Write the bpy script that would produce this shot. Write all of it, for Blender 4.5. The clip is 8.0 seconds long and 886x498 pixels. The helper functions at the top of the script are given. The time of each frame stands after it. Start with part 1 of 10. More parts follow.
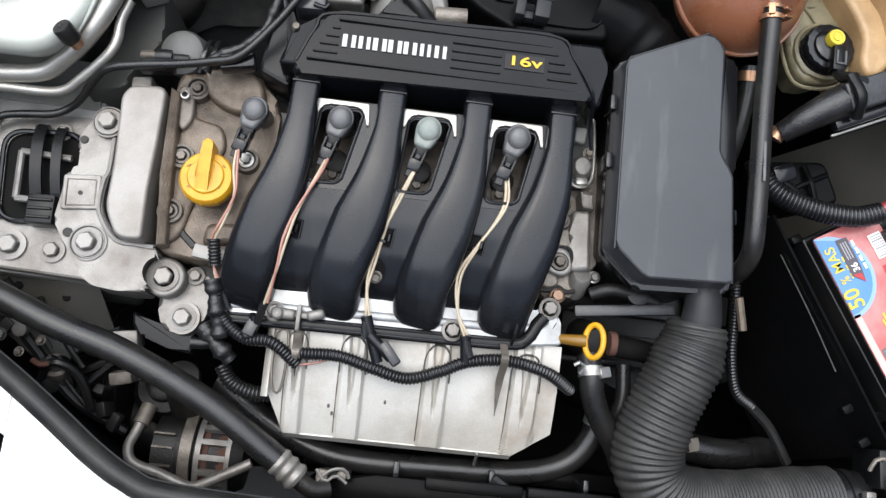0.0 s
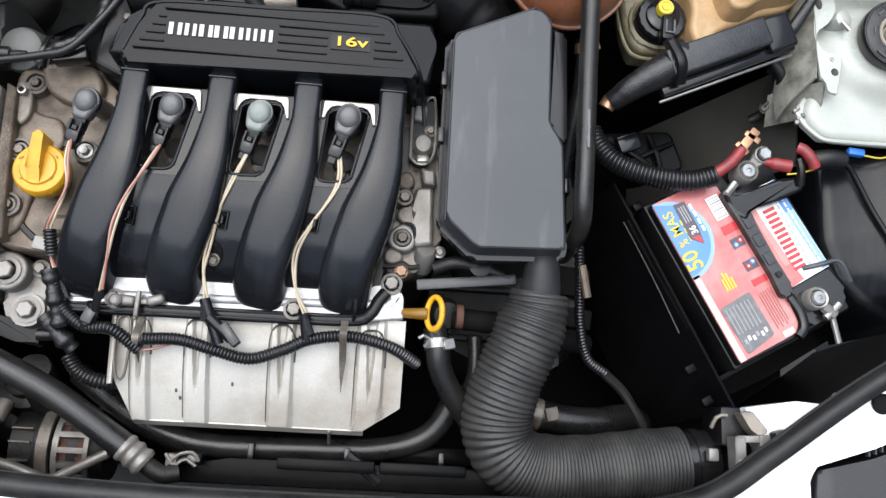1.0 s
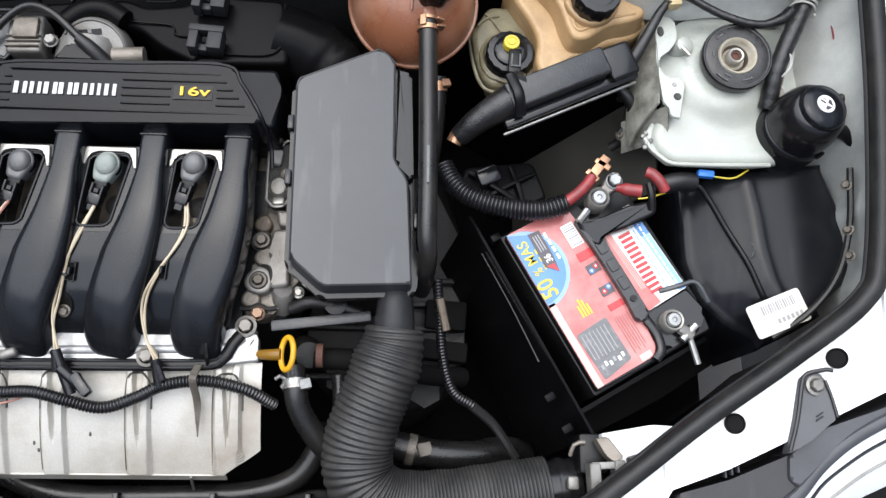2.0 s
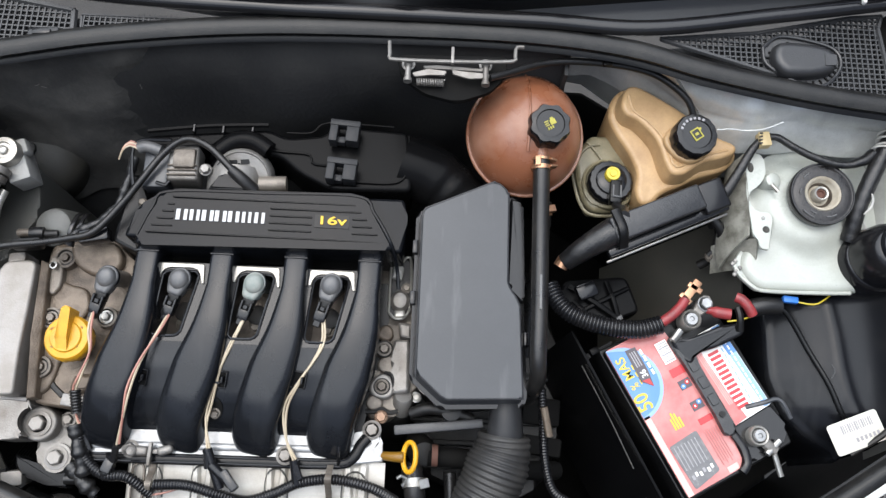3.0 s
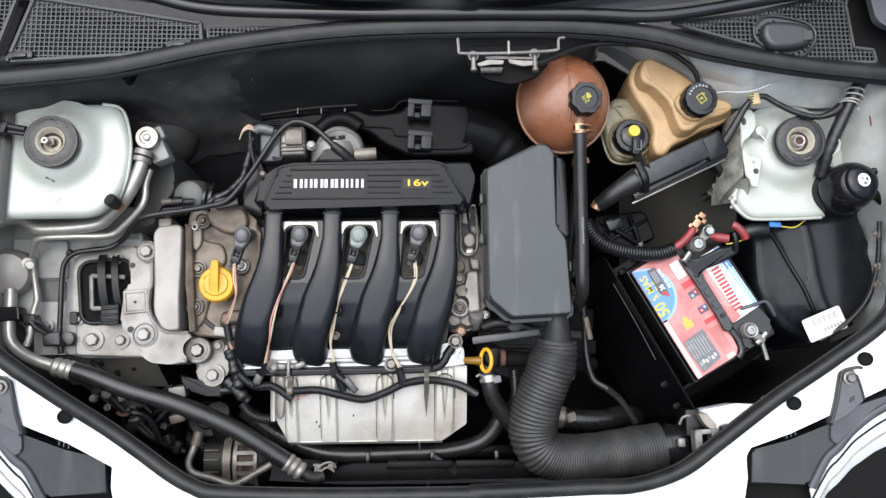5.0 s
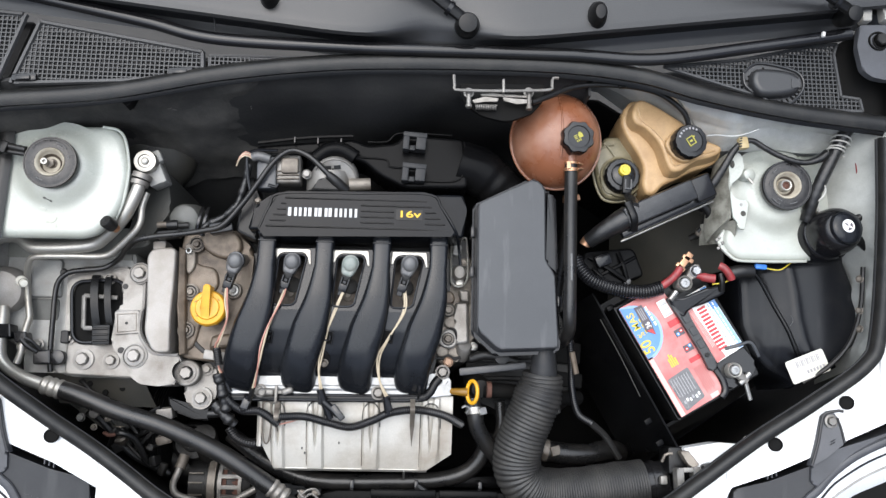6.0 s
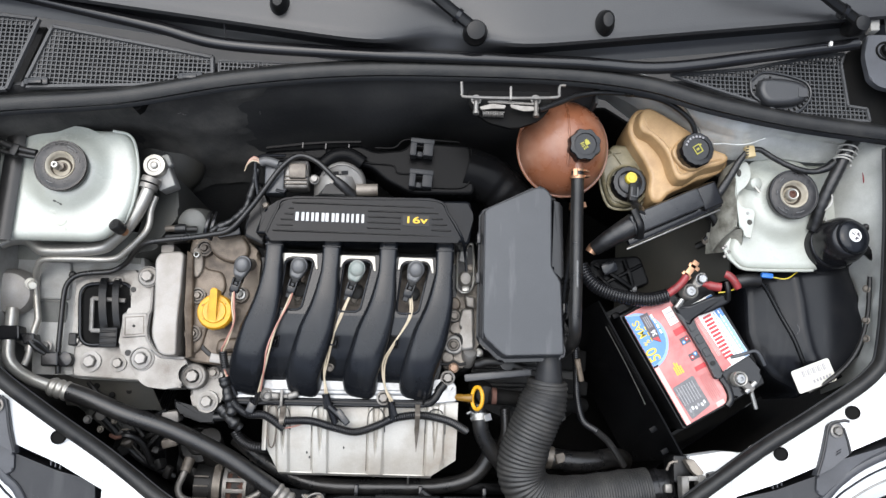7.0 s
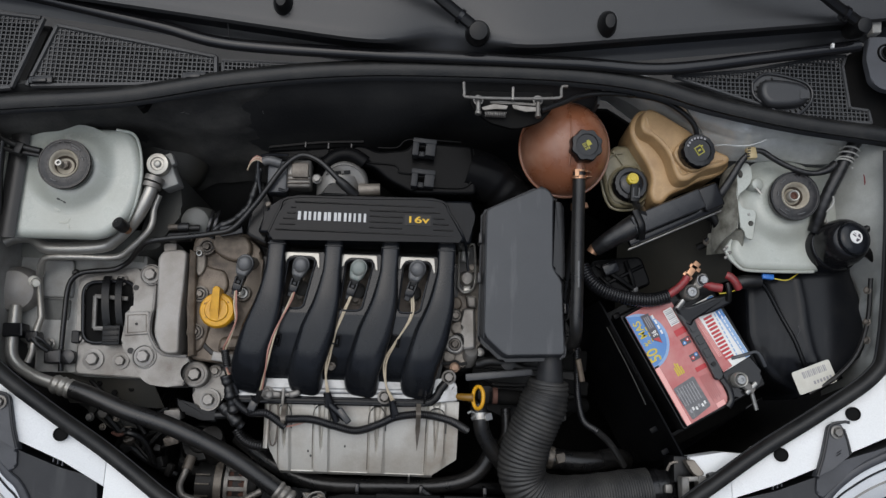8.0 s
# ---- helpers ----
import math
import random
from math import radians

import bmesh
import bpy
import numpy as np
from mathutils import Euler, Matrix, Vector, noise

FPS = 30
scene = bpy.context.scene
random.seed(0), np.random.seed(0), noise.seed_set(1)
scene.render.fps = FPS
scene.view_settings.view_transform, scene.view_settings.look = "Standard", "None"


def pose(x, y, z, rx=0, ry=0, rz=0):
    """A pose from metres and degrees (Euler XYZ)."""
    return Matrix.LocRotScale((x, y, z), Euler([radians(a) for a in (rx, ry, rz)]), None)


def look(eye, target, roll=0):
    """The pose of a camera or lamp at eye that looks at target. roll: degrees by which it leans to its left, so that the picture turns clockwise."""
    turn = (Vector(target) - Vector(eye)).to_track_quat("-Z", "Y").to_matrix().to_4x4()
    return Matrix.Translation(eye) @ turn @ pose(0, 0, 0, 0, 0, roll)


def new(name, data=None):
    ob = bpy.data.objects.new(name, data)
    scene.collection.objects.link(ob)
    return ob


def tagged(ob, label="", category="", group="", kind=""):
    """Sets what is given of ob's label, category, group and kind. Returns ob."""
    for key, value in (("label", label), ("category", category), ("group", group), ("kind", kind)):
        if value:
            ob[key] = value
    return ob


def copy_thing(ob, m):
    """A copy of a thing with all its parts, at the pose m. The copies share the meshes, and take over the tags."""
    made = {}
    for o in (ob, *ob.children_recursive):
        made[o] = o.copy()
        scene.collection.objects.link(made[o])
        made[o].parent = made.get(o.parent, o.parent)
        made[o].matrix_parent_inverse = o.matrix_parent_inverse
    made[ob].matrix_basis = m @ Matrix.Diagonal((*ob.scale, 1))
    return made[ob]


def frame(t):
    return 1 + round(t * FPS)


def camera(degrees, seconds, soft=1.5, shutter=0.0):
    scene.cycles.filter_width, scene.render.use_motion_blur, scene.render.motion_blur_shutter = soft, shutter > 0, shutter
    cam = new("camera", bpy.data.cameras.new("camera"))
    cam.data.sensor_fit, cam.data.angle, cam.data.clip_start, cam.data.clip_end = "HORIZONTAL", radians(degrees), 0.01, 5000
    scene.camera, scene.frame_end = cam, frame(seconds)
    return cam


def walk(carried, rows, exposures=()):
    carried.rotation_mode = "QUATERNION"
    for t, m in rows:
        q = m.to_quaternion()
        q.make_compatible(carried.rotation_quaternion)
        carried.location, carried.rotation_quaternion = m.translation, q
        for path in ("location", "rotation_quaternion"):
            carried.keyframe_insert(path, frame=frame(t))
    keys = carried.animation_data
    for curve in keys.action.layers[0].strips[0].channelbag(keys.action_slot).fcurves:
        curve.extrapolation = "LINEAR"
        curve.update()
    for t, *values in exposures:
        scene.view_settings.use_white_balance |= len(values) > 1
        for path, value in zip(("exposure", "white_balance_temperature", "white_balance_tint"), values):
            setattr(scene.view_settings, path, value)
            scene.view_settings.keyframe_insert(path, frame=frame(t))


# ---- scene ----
cam = camera(58.10, 8.0, soft=1.4)
PATH = [
    (0, (-0.1260, -0.2174, 1.6007), (-0.0801, -0.0414, 0.8216), 20.92),
    (0.5, (-0.0604, -0.2248, 1.6094), (-0.0064, -0.0447, 0.8318), 22.05),
    (1, (0.0246, -0.2422, 1.6173), (0.0826, -0.0545, 0.8418), 20.72),
    (1.2, (0.0608, -0.2557, 1.6153), (0.1149, -0.0560, 0.8425), 18.25),
    (2.3, (0.1991, -0.2227, 1.6655), (0.2419, 0.0124, 0.9021), 10.58),
    (2.5, (0.1737, -0.2037, 1.6920), (0.2083, 0.0374, 0.9300), 8.19),
    (3, (0.0857, -0.1530, 1.7570), (0.1028, 0.0799, 0.9918), 6.92),
    (3.5, (0.0028, -0.1051, 1.8266), (0.0282, 0.0990, 1.0535), 8.71),
    (4, (-0.0200, -0.1024, 1.9036), (-0.0051, 0.0508, 1.1186), 6.44),
    (4.5, (-0.0334, -0.1449, 1.9732), (-0.0161, -0.0132, 1.1843), 7.30),
    (4.7, (-0.0335, -0.1539, 1.9949), (-0.0094, -0.0232, 1.2061), 9.72),
    (5.8, (-0.0263, -0.1395, 2.0347), (0.0096, 0.0137, 1.2503), 14.48),
    (6, (-0.0261, -0.1402, 2.0354), (0.0105, 0.0155, 1.2515), 14.66),
    (6.5, (-0.0255, -0.1420, 2.0370), (0.0089, 0.0161, 1.2535), 13.94),
    (7, (-0.0250, -0.1438, 2.0387), (0.0043, 0.0195, 1.2560), 12.16),
    (7.5, (-0.0244, -0.1456, 2.0403), (0.0041, 0.0204, 1.2582), 11.77),
    (8, (-0.0239, -0.1474, 2.0420), (0.0029, 0.0174, 1.2596), 11.51),
]
walk(cam, [(t, look(eye, target, roll)) for t, eye, target, roll in PATH],
     exposures=[(0.0, 1.41), (7.5, 1.41), (7.6, 1.38), (8.0, 0.22)])

# ---- daylight: an overcast sky ----
sky = bpy.data.worlds.new("overcast_sky")
scene.world = sky
sky.use_nodes = True
sky_tex = sky.node_tree.nodes.new("ShaderNodeTexSky")
sky_tex.sky_type = "NISHITA"
sky_tex.sun_disc = False
sky_tex.sun_elevation, sky_tex.sun_rotation = radians(74), radians(315)
sky_tex.air_density, sky_tex.dust_density, sky_tex.ozone_density = 1.0, 3.0, 1.6
sky.node_tree.nodes["Background"].inputs[1].default_value = 0.095
cloud = sky.node_tree.nodes.new("ShaderNodeHueSaturation")
cloud.inputs["Saturation"].default_value = 0.60
sky.node_tree.links.new(sky_tex.outputs[0], cloud.inputs["Color"])
sky.node_tree.links.new(cloud.outputs[0], sky.node_tree.nodes["Background"].inputs[0])
sun_data = bpy.data.lights.new("sun", "SUN")
sun_data.energy, sun_data.angle, sun_data.color = 1.56, radians(90), (0.890, 0.948, 1.0)
sun = new("sun", sun_data)
sun.matrix_world = look((-0.65, 0.65, 3.6), (0, 0, 0.8))


# ---- materials ----
def material(name, color, rough=0.5, metal=0.0, grime=None, grime_amount=0.0, grain=0.12, bump=0.15, scale=60.0, coat=0.0,
             spec=0.5, stain=9.0, transmission=0.0, lines=0.0, dents=0.0):
    m = bpy.data.materials.new(name)
    m.use_nodes = True
    nt = m.node_tree
    bsdf = nt.nodes["Principled BSDF"]
    co = nt.nodes.new("ShaderNodeTexCoord")
    fine = nt.nodes.new("ShaderNodeTexNoise")
    fine.inputs["Scale"].default_value = scale * 8
    fine.inputs["Detail"].default_value = 6
    wide = nt.nodes.new("ShaderNodeTexNoise")
    wide.inputs["Scale"].default_value = stain
    wide.inputs["Detail"].default_value = 8
    wide.inputs["Roughness"].default_value = 0.62
    for n in (fine, wide):
        nt.links.new(co.outputs["Object"], n.inputs["Vector"])
    tone = nt.nodes.new("ShaderNodeMix")
    tone.data_type = "RGBA"
    tone.inputs["A"].default_value = (*[c * (1 - grain) for c in color], 1)
    tone.inputs["B"].default_value = (*[min(1, c * (1 + grain)) for c in color], 1)
    nt.links.new(fine.outputs["Fac"], tone.inputs["Factor"])
    out = tone.outputs["Result"]
    if grime:
        ramp = nt.nodes.new("ShaderNodeMapRange")
        ramp.inputs["From Min"].default_value, ramp.inputs["From Max"].default_value = 0.42, 0.72
        ramp.inputs["To Max"].default_value = grime_amount
        nt.links.new(wide.outputs["Fac"], ramp.inputs["Value"])
        dirt = nt.nodes.new("ShaderNodeMix")
        dirt.data_type = "RGBA"
        dirt.inputs["B"].default_value = (*grime, 1)
        nt.links.new(ramp.outputs["Result"], dirt.inputs["Factor"])
        nt.links.new(out, dirt.inputs["A"])
        out = dirt.outputs["Result"]
    if lines:
        turn = nt.nodes.new("ShaderNodeMapping")
        turn.inputs["Scale"].default_value = (42, 7, 10)
        turn.inputs["Rotation"].default_value = (0, 0, 0.12)
        wipe = nt.nodes.new("ShaderNodeTexNoise")
        wipe.inputs["Scale"].default_value, wipe.inputs["Detail"].default_value = 1.0, 5
        wiped = nt.nodes.new("ShaderNodeMapRange")
        wiped.inputs["From Min"].default_value, wiped.inputs["From Max"].default_value = 0.54, 0.78
        wiped.inputs["To Max"].default_value = lines
        smear = nt.nodes.new("ShaderNodeMix")
        smear.data_type = "RGBA"
        smear.inputs["B"].default_value = (0.30, 0.30, 0.29, 1)
        nt.links.new(co.outputs["Object"], turn.inputs["Vector"])
        nt.links.new(turn.outputs["Vector"], wipe.inputs["Vector"])
        nt.links.new(wipe.outputs["Fac"], wiped.inputs["Value"])
        nt.links.new(wiped.outputs["Result"], smear.inputs["Factor"])
        nt.links.new(out, smear.inputs["A"])
        out = smear.outputs["Result"]
    nt.links.new(out, bsdf.inputs["Base Color"])
    gloss = nt.nodes.new("ShaderNodeMapRange")
    gloss.inputs["To Min"].default_value, gloss.inputs["To Max"].default_value = max(0.03, rough - 0.09), min(1, rough + 0.11)
    nt.links.new(wide.outputs["Fac"], gloss.inputs["Value"])
    nt.links.new(gloss.outputs["Result"], bsdf.inputs["Roughness"])
    bsdf.inputs["Metallic"].default_value = metal
    bsdf.inputs["Specular IOR Level"].default_value = spec
    bsdf.inputs["Coat Weight"].default_value = coat
    bsdf.inputs["Coat Roughness"].default_value = 0.12
    bsdf.inputs["Transmission Weight"].default_value = transmission
    if bump:
        b = nt.nodes.new("ShaderNodeBump")
        b.inputs["Strength"].default_value = bump
        b.inputs["Distance"].default_value = 0.0012
        nt.links.new(fine.outputs["Fac"], b.inputs["Height"])
        nt.links.new(b.outputs["Normal"], bsdf.inputs["Normal"])
        if dents:
            soft = nt.nodes.new("ShaderNodeTexNoise")
            soft.inputs["Scale"].default_value, soft.inputs["Detail"].default_value = 14.0, 1.5
            d = nt.nodes.new("ShaderNodeBump")
            d.inputs["Strength"].default_value, d.inputs["Distance"].default_value = dents, 0.02
            nt.links.new(co.outputs["Object"], soft.inputs["Vector"])
            nt.links.new(soft.outputs["Fac"], d.inputs["Height"])
            nt.links.new(d.outputs["Normal"], b.inputs["Normal"])
    return m


DUST = (0.16, 0.145, 0.12)
BLACK_PLASTIC = material("black_plastic", (0.0068, 0.0076, 0.0094), 0.19, grime=(0.048, 0.056, 0.070), grime_amount=0.10, bump=0.07, lines=0.03, spec=0.34, stain=16)
PLENUM_BLACK = material("plenum_black_plastic", (0.0062, 0.0068, 0.0082), 0.19, grime=(0.040, 0.046, 0.056), grime_amount=0.09, bump=0.08, spec=0.15, stain=18)
CLIP_GREY = material("grey_clip_plastic", (0.022, 0.0225, 0.024), 0.35, grime=(0.05, 0.05, 0.05), grime_amount=0.3, spec=0.2, stain=40)
DECK_BLACK = material("deck_black_plastic", (0.0065, 0.0066, 0.007), 0.24, grime=(0.05, 0.05, 0.05), grime_amount=0.10, bump=0.08, spec=0.22, stain=18)
SATIN_LID = material("satin_lid_plastic", (0.033, 0.035, 0.039), 0.30, grime=(0.14, 0.145, 0.15), grime_amount=0.14, stain=6.0, bump=0.06, spec=0.55, lines=0.26)
DARK_PLASTIC = material("dark_plastic", (0.0055, 0.0056, 0.006), 0.31, grime=DUST, grime_amount=0.05, spec=0.26)
SHINY_BLACK = material("glossy_black_plastic", (0.007, 0.007, 0.008), 0.17, grime=DUST, grime_amount=0.04, bump=0.05, spec=0.42)
COWL_PLASTIC = material("cowl_plastic", (0.022, 0.0223, 0.0235), 0.33, grime=(0.05, 0.05, 0.049), grime_amount=0.3, spec=0.50, stain=7)
RUBBER = material("black_rubber", (0.009, 0.009, 0.0095), 0.32, grime=DUST, grime_amount=0.09, spec=0.38)
HOSE_RUBBER = material("hose_rubber", (0.010, 0.0098, 0.0098), 0.28, grime=(0.07, 0.062, 0.052), grime_amount=0.22, spec=0.45, stain=28, bump=0.2)
CONDUIT = material("conduit_plastic", (0.008, 0.008, 0.009), 0.20, grime=DUST, grime_amount=0.06, spec=0.55)
FELT = material("firewall_felt", (0.046, 0.045, 0.043), 0.80, grime=(0.125, 0.118, 0.106), grime_amount=0.75, bump=0.9, scale=25, spec=0.3, stain=13)
THREAD = material("pale_felt_fibre", (0.13, 0.125, 0.115), 0.8, bump=0.0)
DARK_FELT = material("black_firewall_felt", (0.024, 0.024, 0.0245), 0.75, grime=(0.065, 0.063, 0.058), grime_amount=0.5, bump=0.6, scale=25, spec=0.35)
GREASE = material("greasy_dark_metal", (0.0100, 0.0096, 0.0091), 0.48, metal=0.2, grime=(0.035, 0.028, 0.021), grime_amount=0.4, bump=0.4)
CAST = material("cast_aluminium", (0.225, 0.215, 0.199), 0.40, metal=0.45, grime=(0.085, 0.068, 0.052), grime_amount=0.8, stain=21, bump=0.35)
SLAB_CAST = material("machined_aluminium", (0.275, 0.260, 0.242), 0.46, metal=0.35, grime=(0.16, 0.135, 0.105), grime_amount=0.65, stain=17, bump=0.25, lines=0.15)
DIRTY_CAST = material("oily_cast_aluminium", (0.20, 0.175, 0.146), 0.42, metal=0.35, grime=(0.03, 0.02, 0.013), grime_amount=1.0, bump=0.5, stain=22)
OILY_CAST = material("oil_stained_cast_aluminium", (0.150, 0.117, 0.086), 0.42, metal=0.25, grime=(0.028, 0.018, 0.011), grime_amount=1.0, bump=0.6, stain=30)
SHIELD = material("pale_heat_shield", (0.52, 0.50, 0.455), 0.48, metal=0.15, grime=(0.27, 0.22, 0.165), grime_amount=0.7, bump=0.2, stain=13, lines=0.15)
FLANGE = material("bright_flange_metal", (0.32, 0.325, 0.327), 0.30, metal=0.5, grime=(0.12, 0.11, 0.095), grime_amount=0.7, stain=36, bump=0.15)
ZINC = material("zinc_steel", (0.36, 0.355, 0.335), 0.32, metal=0.8, grime=(0.13, 0.105, 0.08), grime_amount=0.55, stain=70)
PIPE_METAL = material("aluminium_pipe", (0.40, 0.385, 0.35), 0.33, metal=0.6, grime=(0.20, 0.175, 0.14), grime_amount=0.5, stain=25)
DULL_PIPE = material("dull_aluminium_pipe", (0.24, 0.225, 0.205), 0.42, metal=0.5, grime=(0.10, 0.085, 0.068), grime_amount=0.6, stain=40)
COPPER = material("copper_clip", (0.50, 0.285, 0.17), 0.36, metal=0.8, grime=(0.28, 0.15, 0.09), grime_amount=0.6, stain=70)
WHITE_PAINT = material("white_car_paint", (0.76, 0.77, 0.765), 0.28, grime=(0.62, 0.61, 0.56), grime_amount=0.25, coat=0.4, bump=0.03)
TOWER_PAINT = material("pale_inner_paint", (0.43, 0.45, 0.405), 0.27, grime=(0.27, 0.262, 0.215), grime_amount=0.6, coat=0.25, bump=0.05, stain=8, dents=0.08)
TOWER_STAIN = material("brown_stained_paint", (0.385, 0.39, 0.335), 0.4, grime=(0.43, 0.445, 0.40), grime_amount=1.0, stain=120, bump=0.0)
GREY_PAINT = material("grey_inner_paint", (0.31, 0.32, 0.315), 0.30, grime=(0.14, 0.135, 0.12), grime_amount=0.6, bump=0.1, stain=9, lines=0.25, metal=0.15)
WEB_PAINT = material("dusty_olive_paint", (0.25, 0.245, 0.21), 0.5, grime=(0.075, 0.070, 0.054), grime_amount=1.0, bump=0.3, stain=48)
DULL_PAINT = material("dusty_grey_metal", (0.32, 0.315, 0.295), 0.55, grime=(0.12, 0.105, 0.085), grime_amount=0.7, bump=0.25, stain=14)
DARK_DULL = material("dusty_dark_metal", (0.055, 0.055, 0.05), 0.6, grime=(0.11, 0.10, 0.08), grime_amount=0.5, bump=0.25)
YELLOW = material("yellow_plastic", (0.68, 0.345, 0.014), 0.36, grime=(0.30, 0.13, 0.015), grime_amount=0.55, bump=0.1, stain=44)
GRIMY_YELLOW = material("grimy_yellow_plastic", (0.32, 0.15, 0.02), 0.5, grime=(0.15, 0.07, 0.02), grime_amount=0.8, stain=200, bump=0.0)
BROWN_TANK = material("brown_tank_plastic", (0.225, 0.083, 0.040), 0.28, grime=(0.40, 0.225, 0.155), grime_amount=0.75, bump=0.14, stain=13, lines=0.10)
BEIGE_TANK = material("beige_tank_plastic", (0.47, 0.305, 0.150), 0.36, grime=(0.27, 0.155, 0.07), grime_amount=0.75, bump=0.12, stain=24)
PALE_TANK = material("yellowed_tank_plastic", (0.245, 0.215, 0.135), 0.32, grime=(0.07, 0.058, 0.03), grime_amount=0.95, bump=0.1, stain=26)
# Pale patches mixed into the red stand in for gloss on the label.
RED_PRINT = material("red_label_print", (0.46, 0.115, 0.108), 0.16, grain=0.05, bump=0.04, grime=(0.58, 0.30, 0.275), grime_amount=0.8, stain=16)
RED_PALE = material("faded_red_print", (0.36, 0.12, 0.11), 0.3, grain=0.05, bump=0.0)
TABLE_PRINT = material("worn_grey_print", (0.115, 0.115, 0.118), 0.25, grain=0.1, bump=0.0, grime=(0.22, 0.21, 0.21), grime_amount=0.6, stain=70)
BAR_PLASTIC = material("grey_black_bar_plastic", (0.020, 0.0205, 0.022), 0.30, grime=(0.07, 0.07, 0.07), grime_amount=0.35, stain=60, bump=0.3, spec=0.5)
RED_SIGN = material("deep_red_print", (0.46, 0.03, 0.035), 0.25, grain=0.05, bump=0.0)
PINK_PRINT = material("pale_red_print", (0.82, 0.42, 0.38), 0.30, grain=0.05, bump=0.0)
WHITE_PRINT = material("white_label_print", (0.78, 0.77, 0.74), 0.35, grain=0.04, bump=0.0, grime=(0.6, 0.58, 0.52), grime_amount=0.3)
BLUE_PRINT = material("blue_label_print", (0.075, 0.21, 0.48), 0.22, grain=0.06, bump=0.0, grime=(0.16, 0.31, 0.56), grime_amount=0.5)
PALE_BLUE_PRINT = material("pale_blue_print", (0.24, 0.38, 0.60), 0.30, grain=0.06, bump=0.0)
YELLOW_PRINT = material("yellow_print", (0.62, 0.48, 0.04), 0.35, grain=0.05, bump=0.0, grime=(0.5, 0.36, 0.04), grime_amount=0.3)
MARK_YELLOW = material("worn_yellow_mark", (0.36, 0.32, 0.03), 0.4, grain=0.1, bump=0.0, grime=(0.16, 0.145, 0.03), grime_amount=0.6, stain=120)
DARK_PRINT = material("dark_label_print", (0.07, 0.06, 0.07), 0.35, grain=0.08, bump=0.0)
GREY_PRINT = material("grey_label_print", (0.30, 0.29, 0.30), 0.35, grain=0.08, bump=0.0)
SILVER_LETTER = material("silver_letter_paint", (0.52, 0.52, 0.52), 0.35, grime=(0.42, 0.42, 0.42), grime_amount=0.6, stain=70, bump=0.05)
GOLD_LETTER = material("amber_letter_paint", (0.72, 0.43, 0.01), 0.4, bump=0.05)
GREY_CAP = material("grey_coil_plastic", (0.085, 0.086, 0.088), 0.30, grime=(0.16, 0.155, 0.145), grime_amount=0.55, stain=55, bump=0.25)
GREEN_CAP = material("weathered_green_grey_plastic", (0.20, 0.23, 0.21), 0.5, grime=(0.33, 0.31, 0.28), grime_amount=0.6, stain=60)
CREAM_WIRE = material("cream_wire", (0.50, 0.42, 0.30), 0.42, bump=0.0, grime=(0.30, 0.23, 0.15), grime_amount=0.5, stain=60)
PALE_WIRE = material("pale_grey_wire", (0.46, 0.45, 0.42), 0.42, bump=0.0, grime=(0.26, 0.25, 0.22), grime_amount=0.6, stain=70)
PINK_WIRE = material("faded_red_wire", (0.42, 0.20, 0.155), 0.42, bump=0.0, grime=(0.25, 0.12, 0.09), grime_amount=0.5, stain=60)
RED_CABLE = material("red_battery_cable", (0.27, 0.034, 0.036), 0.38, grime=(0.07, 0.025, 0.024), grime_amount=0.8, stain=60)
BLUE_CLIP = material("blue_clip_plastic", (0.03, 0.17, 0.55), 0.4)
LAMP_LENS = material("lamp_lens", (0.80, 0.82, 0.84), 0.08, coat=0.6, bump=0.0)
ASPHALT = material("asphalt", (0.052, 0.050, 0.048), 0.85, grime=(0.09, 0.085, 0.08), grime_amount=0.6, bump=0.8, scale=30, stain=3)
MATT_HOSE = material("matt_hose_plastic", (0.022, 0.0215, 0.021), 0.46, grime=(0.080, 0.075, 0.066), grime_amount=0.45, bump=0.4, stain=22)
# Near black with little sheen: shade of deep and hollow places put into colour.
DEEP = material("deep_shade_black", (0.0066, 0.0065, 0.0064), 0.75, grime=(0.010, 0.009, 0.0075), grime_amount=0.6, spec=0.10, stain=26)
# Sheen and colour cut below real plastic to stand in for blocked sky light.
DUCT_BLACK = material("shaded_duct_plastic", (0.0040, 0.0040, 0.0043), 0.24, grime=DUST, grime_amount=0.014, spec=0.07)
DARK_OLIVE = material("dark_olive_metal", (0.034, 0.033, 0.028), 0.55, grime=(0.07, 0.06, 0.045), grime_amount=0.5, bump=0.25)
LOW_OLIVE = material("dull_grey_panel", (0.095, 0.096, 0.088), 0.45, grime=(0.05, 0.046, 0.038), grime_amount=0.6, bump=0.2, stain=20)
PANEL_OLIVE = material("dim_olive_panel", (0.044, 0.043, 0.036), 0.55, grime=(0.085, 0.075, 0.058), grime_amount=0.5, bump=0.25)
OLIVE = material("dusty_olive_grey_metal", (0.17, 0.17, 0.148), 0.5, grime=(0.065, 0.058, 0.046), grime_amount=0.75, bump=0.2, stain=16)
VENT_PLASTIC = material("weathered_vent_plastic", (0.030, 0.0305, 0.032), 0.44, grime=(0.075, 0.072, 0.066), grime_amount=0.35)
SEAL_RUBBER = material("seal_rubber", (0.0105, 0.0105, 0.0105), 0.38, grime=(0.07, 0.066, 0.058), grime_amount=0.25, spec=0.32, stain=30, bump=0.2)
TANK_BLACK = material("side_tank_plastic", (0.0072, 0.0078, 0.0095), 0.20, grime=DUST, grime_amount=0.05, stain=12, lines=0.06, spec=0.24, bump=0.08)
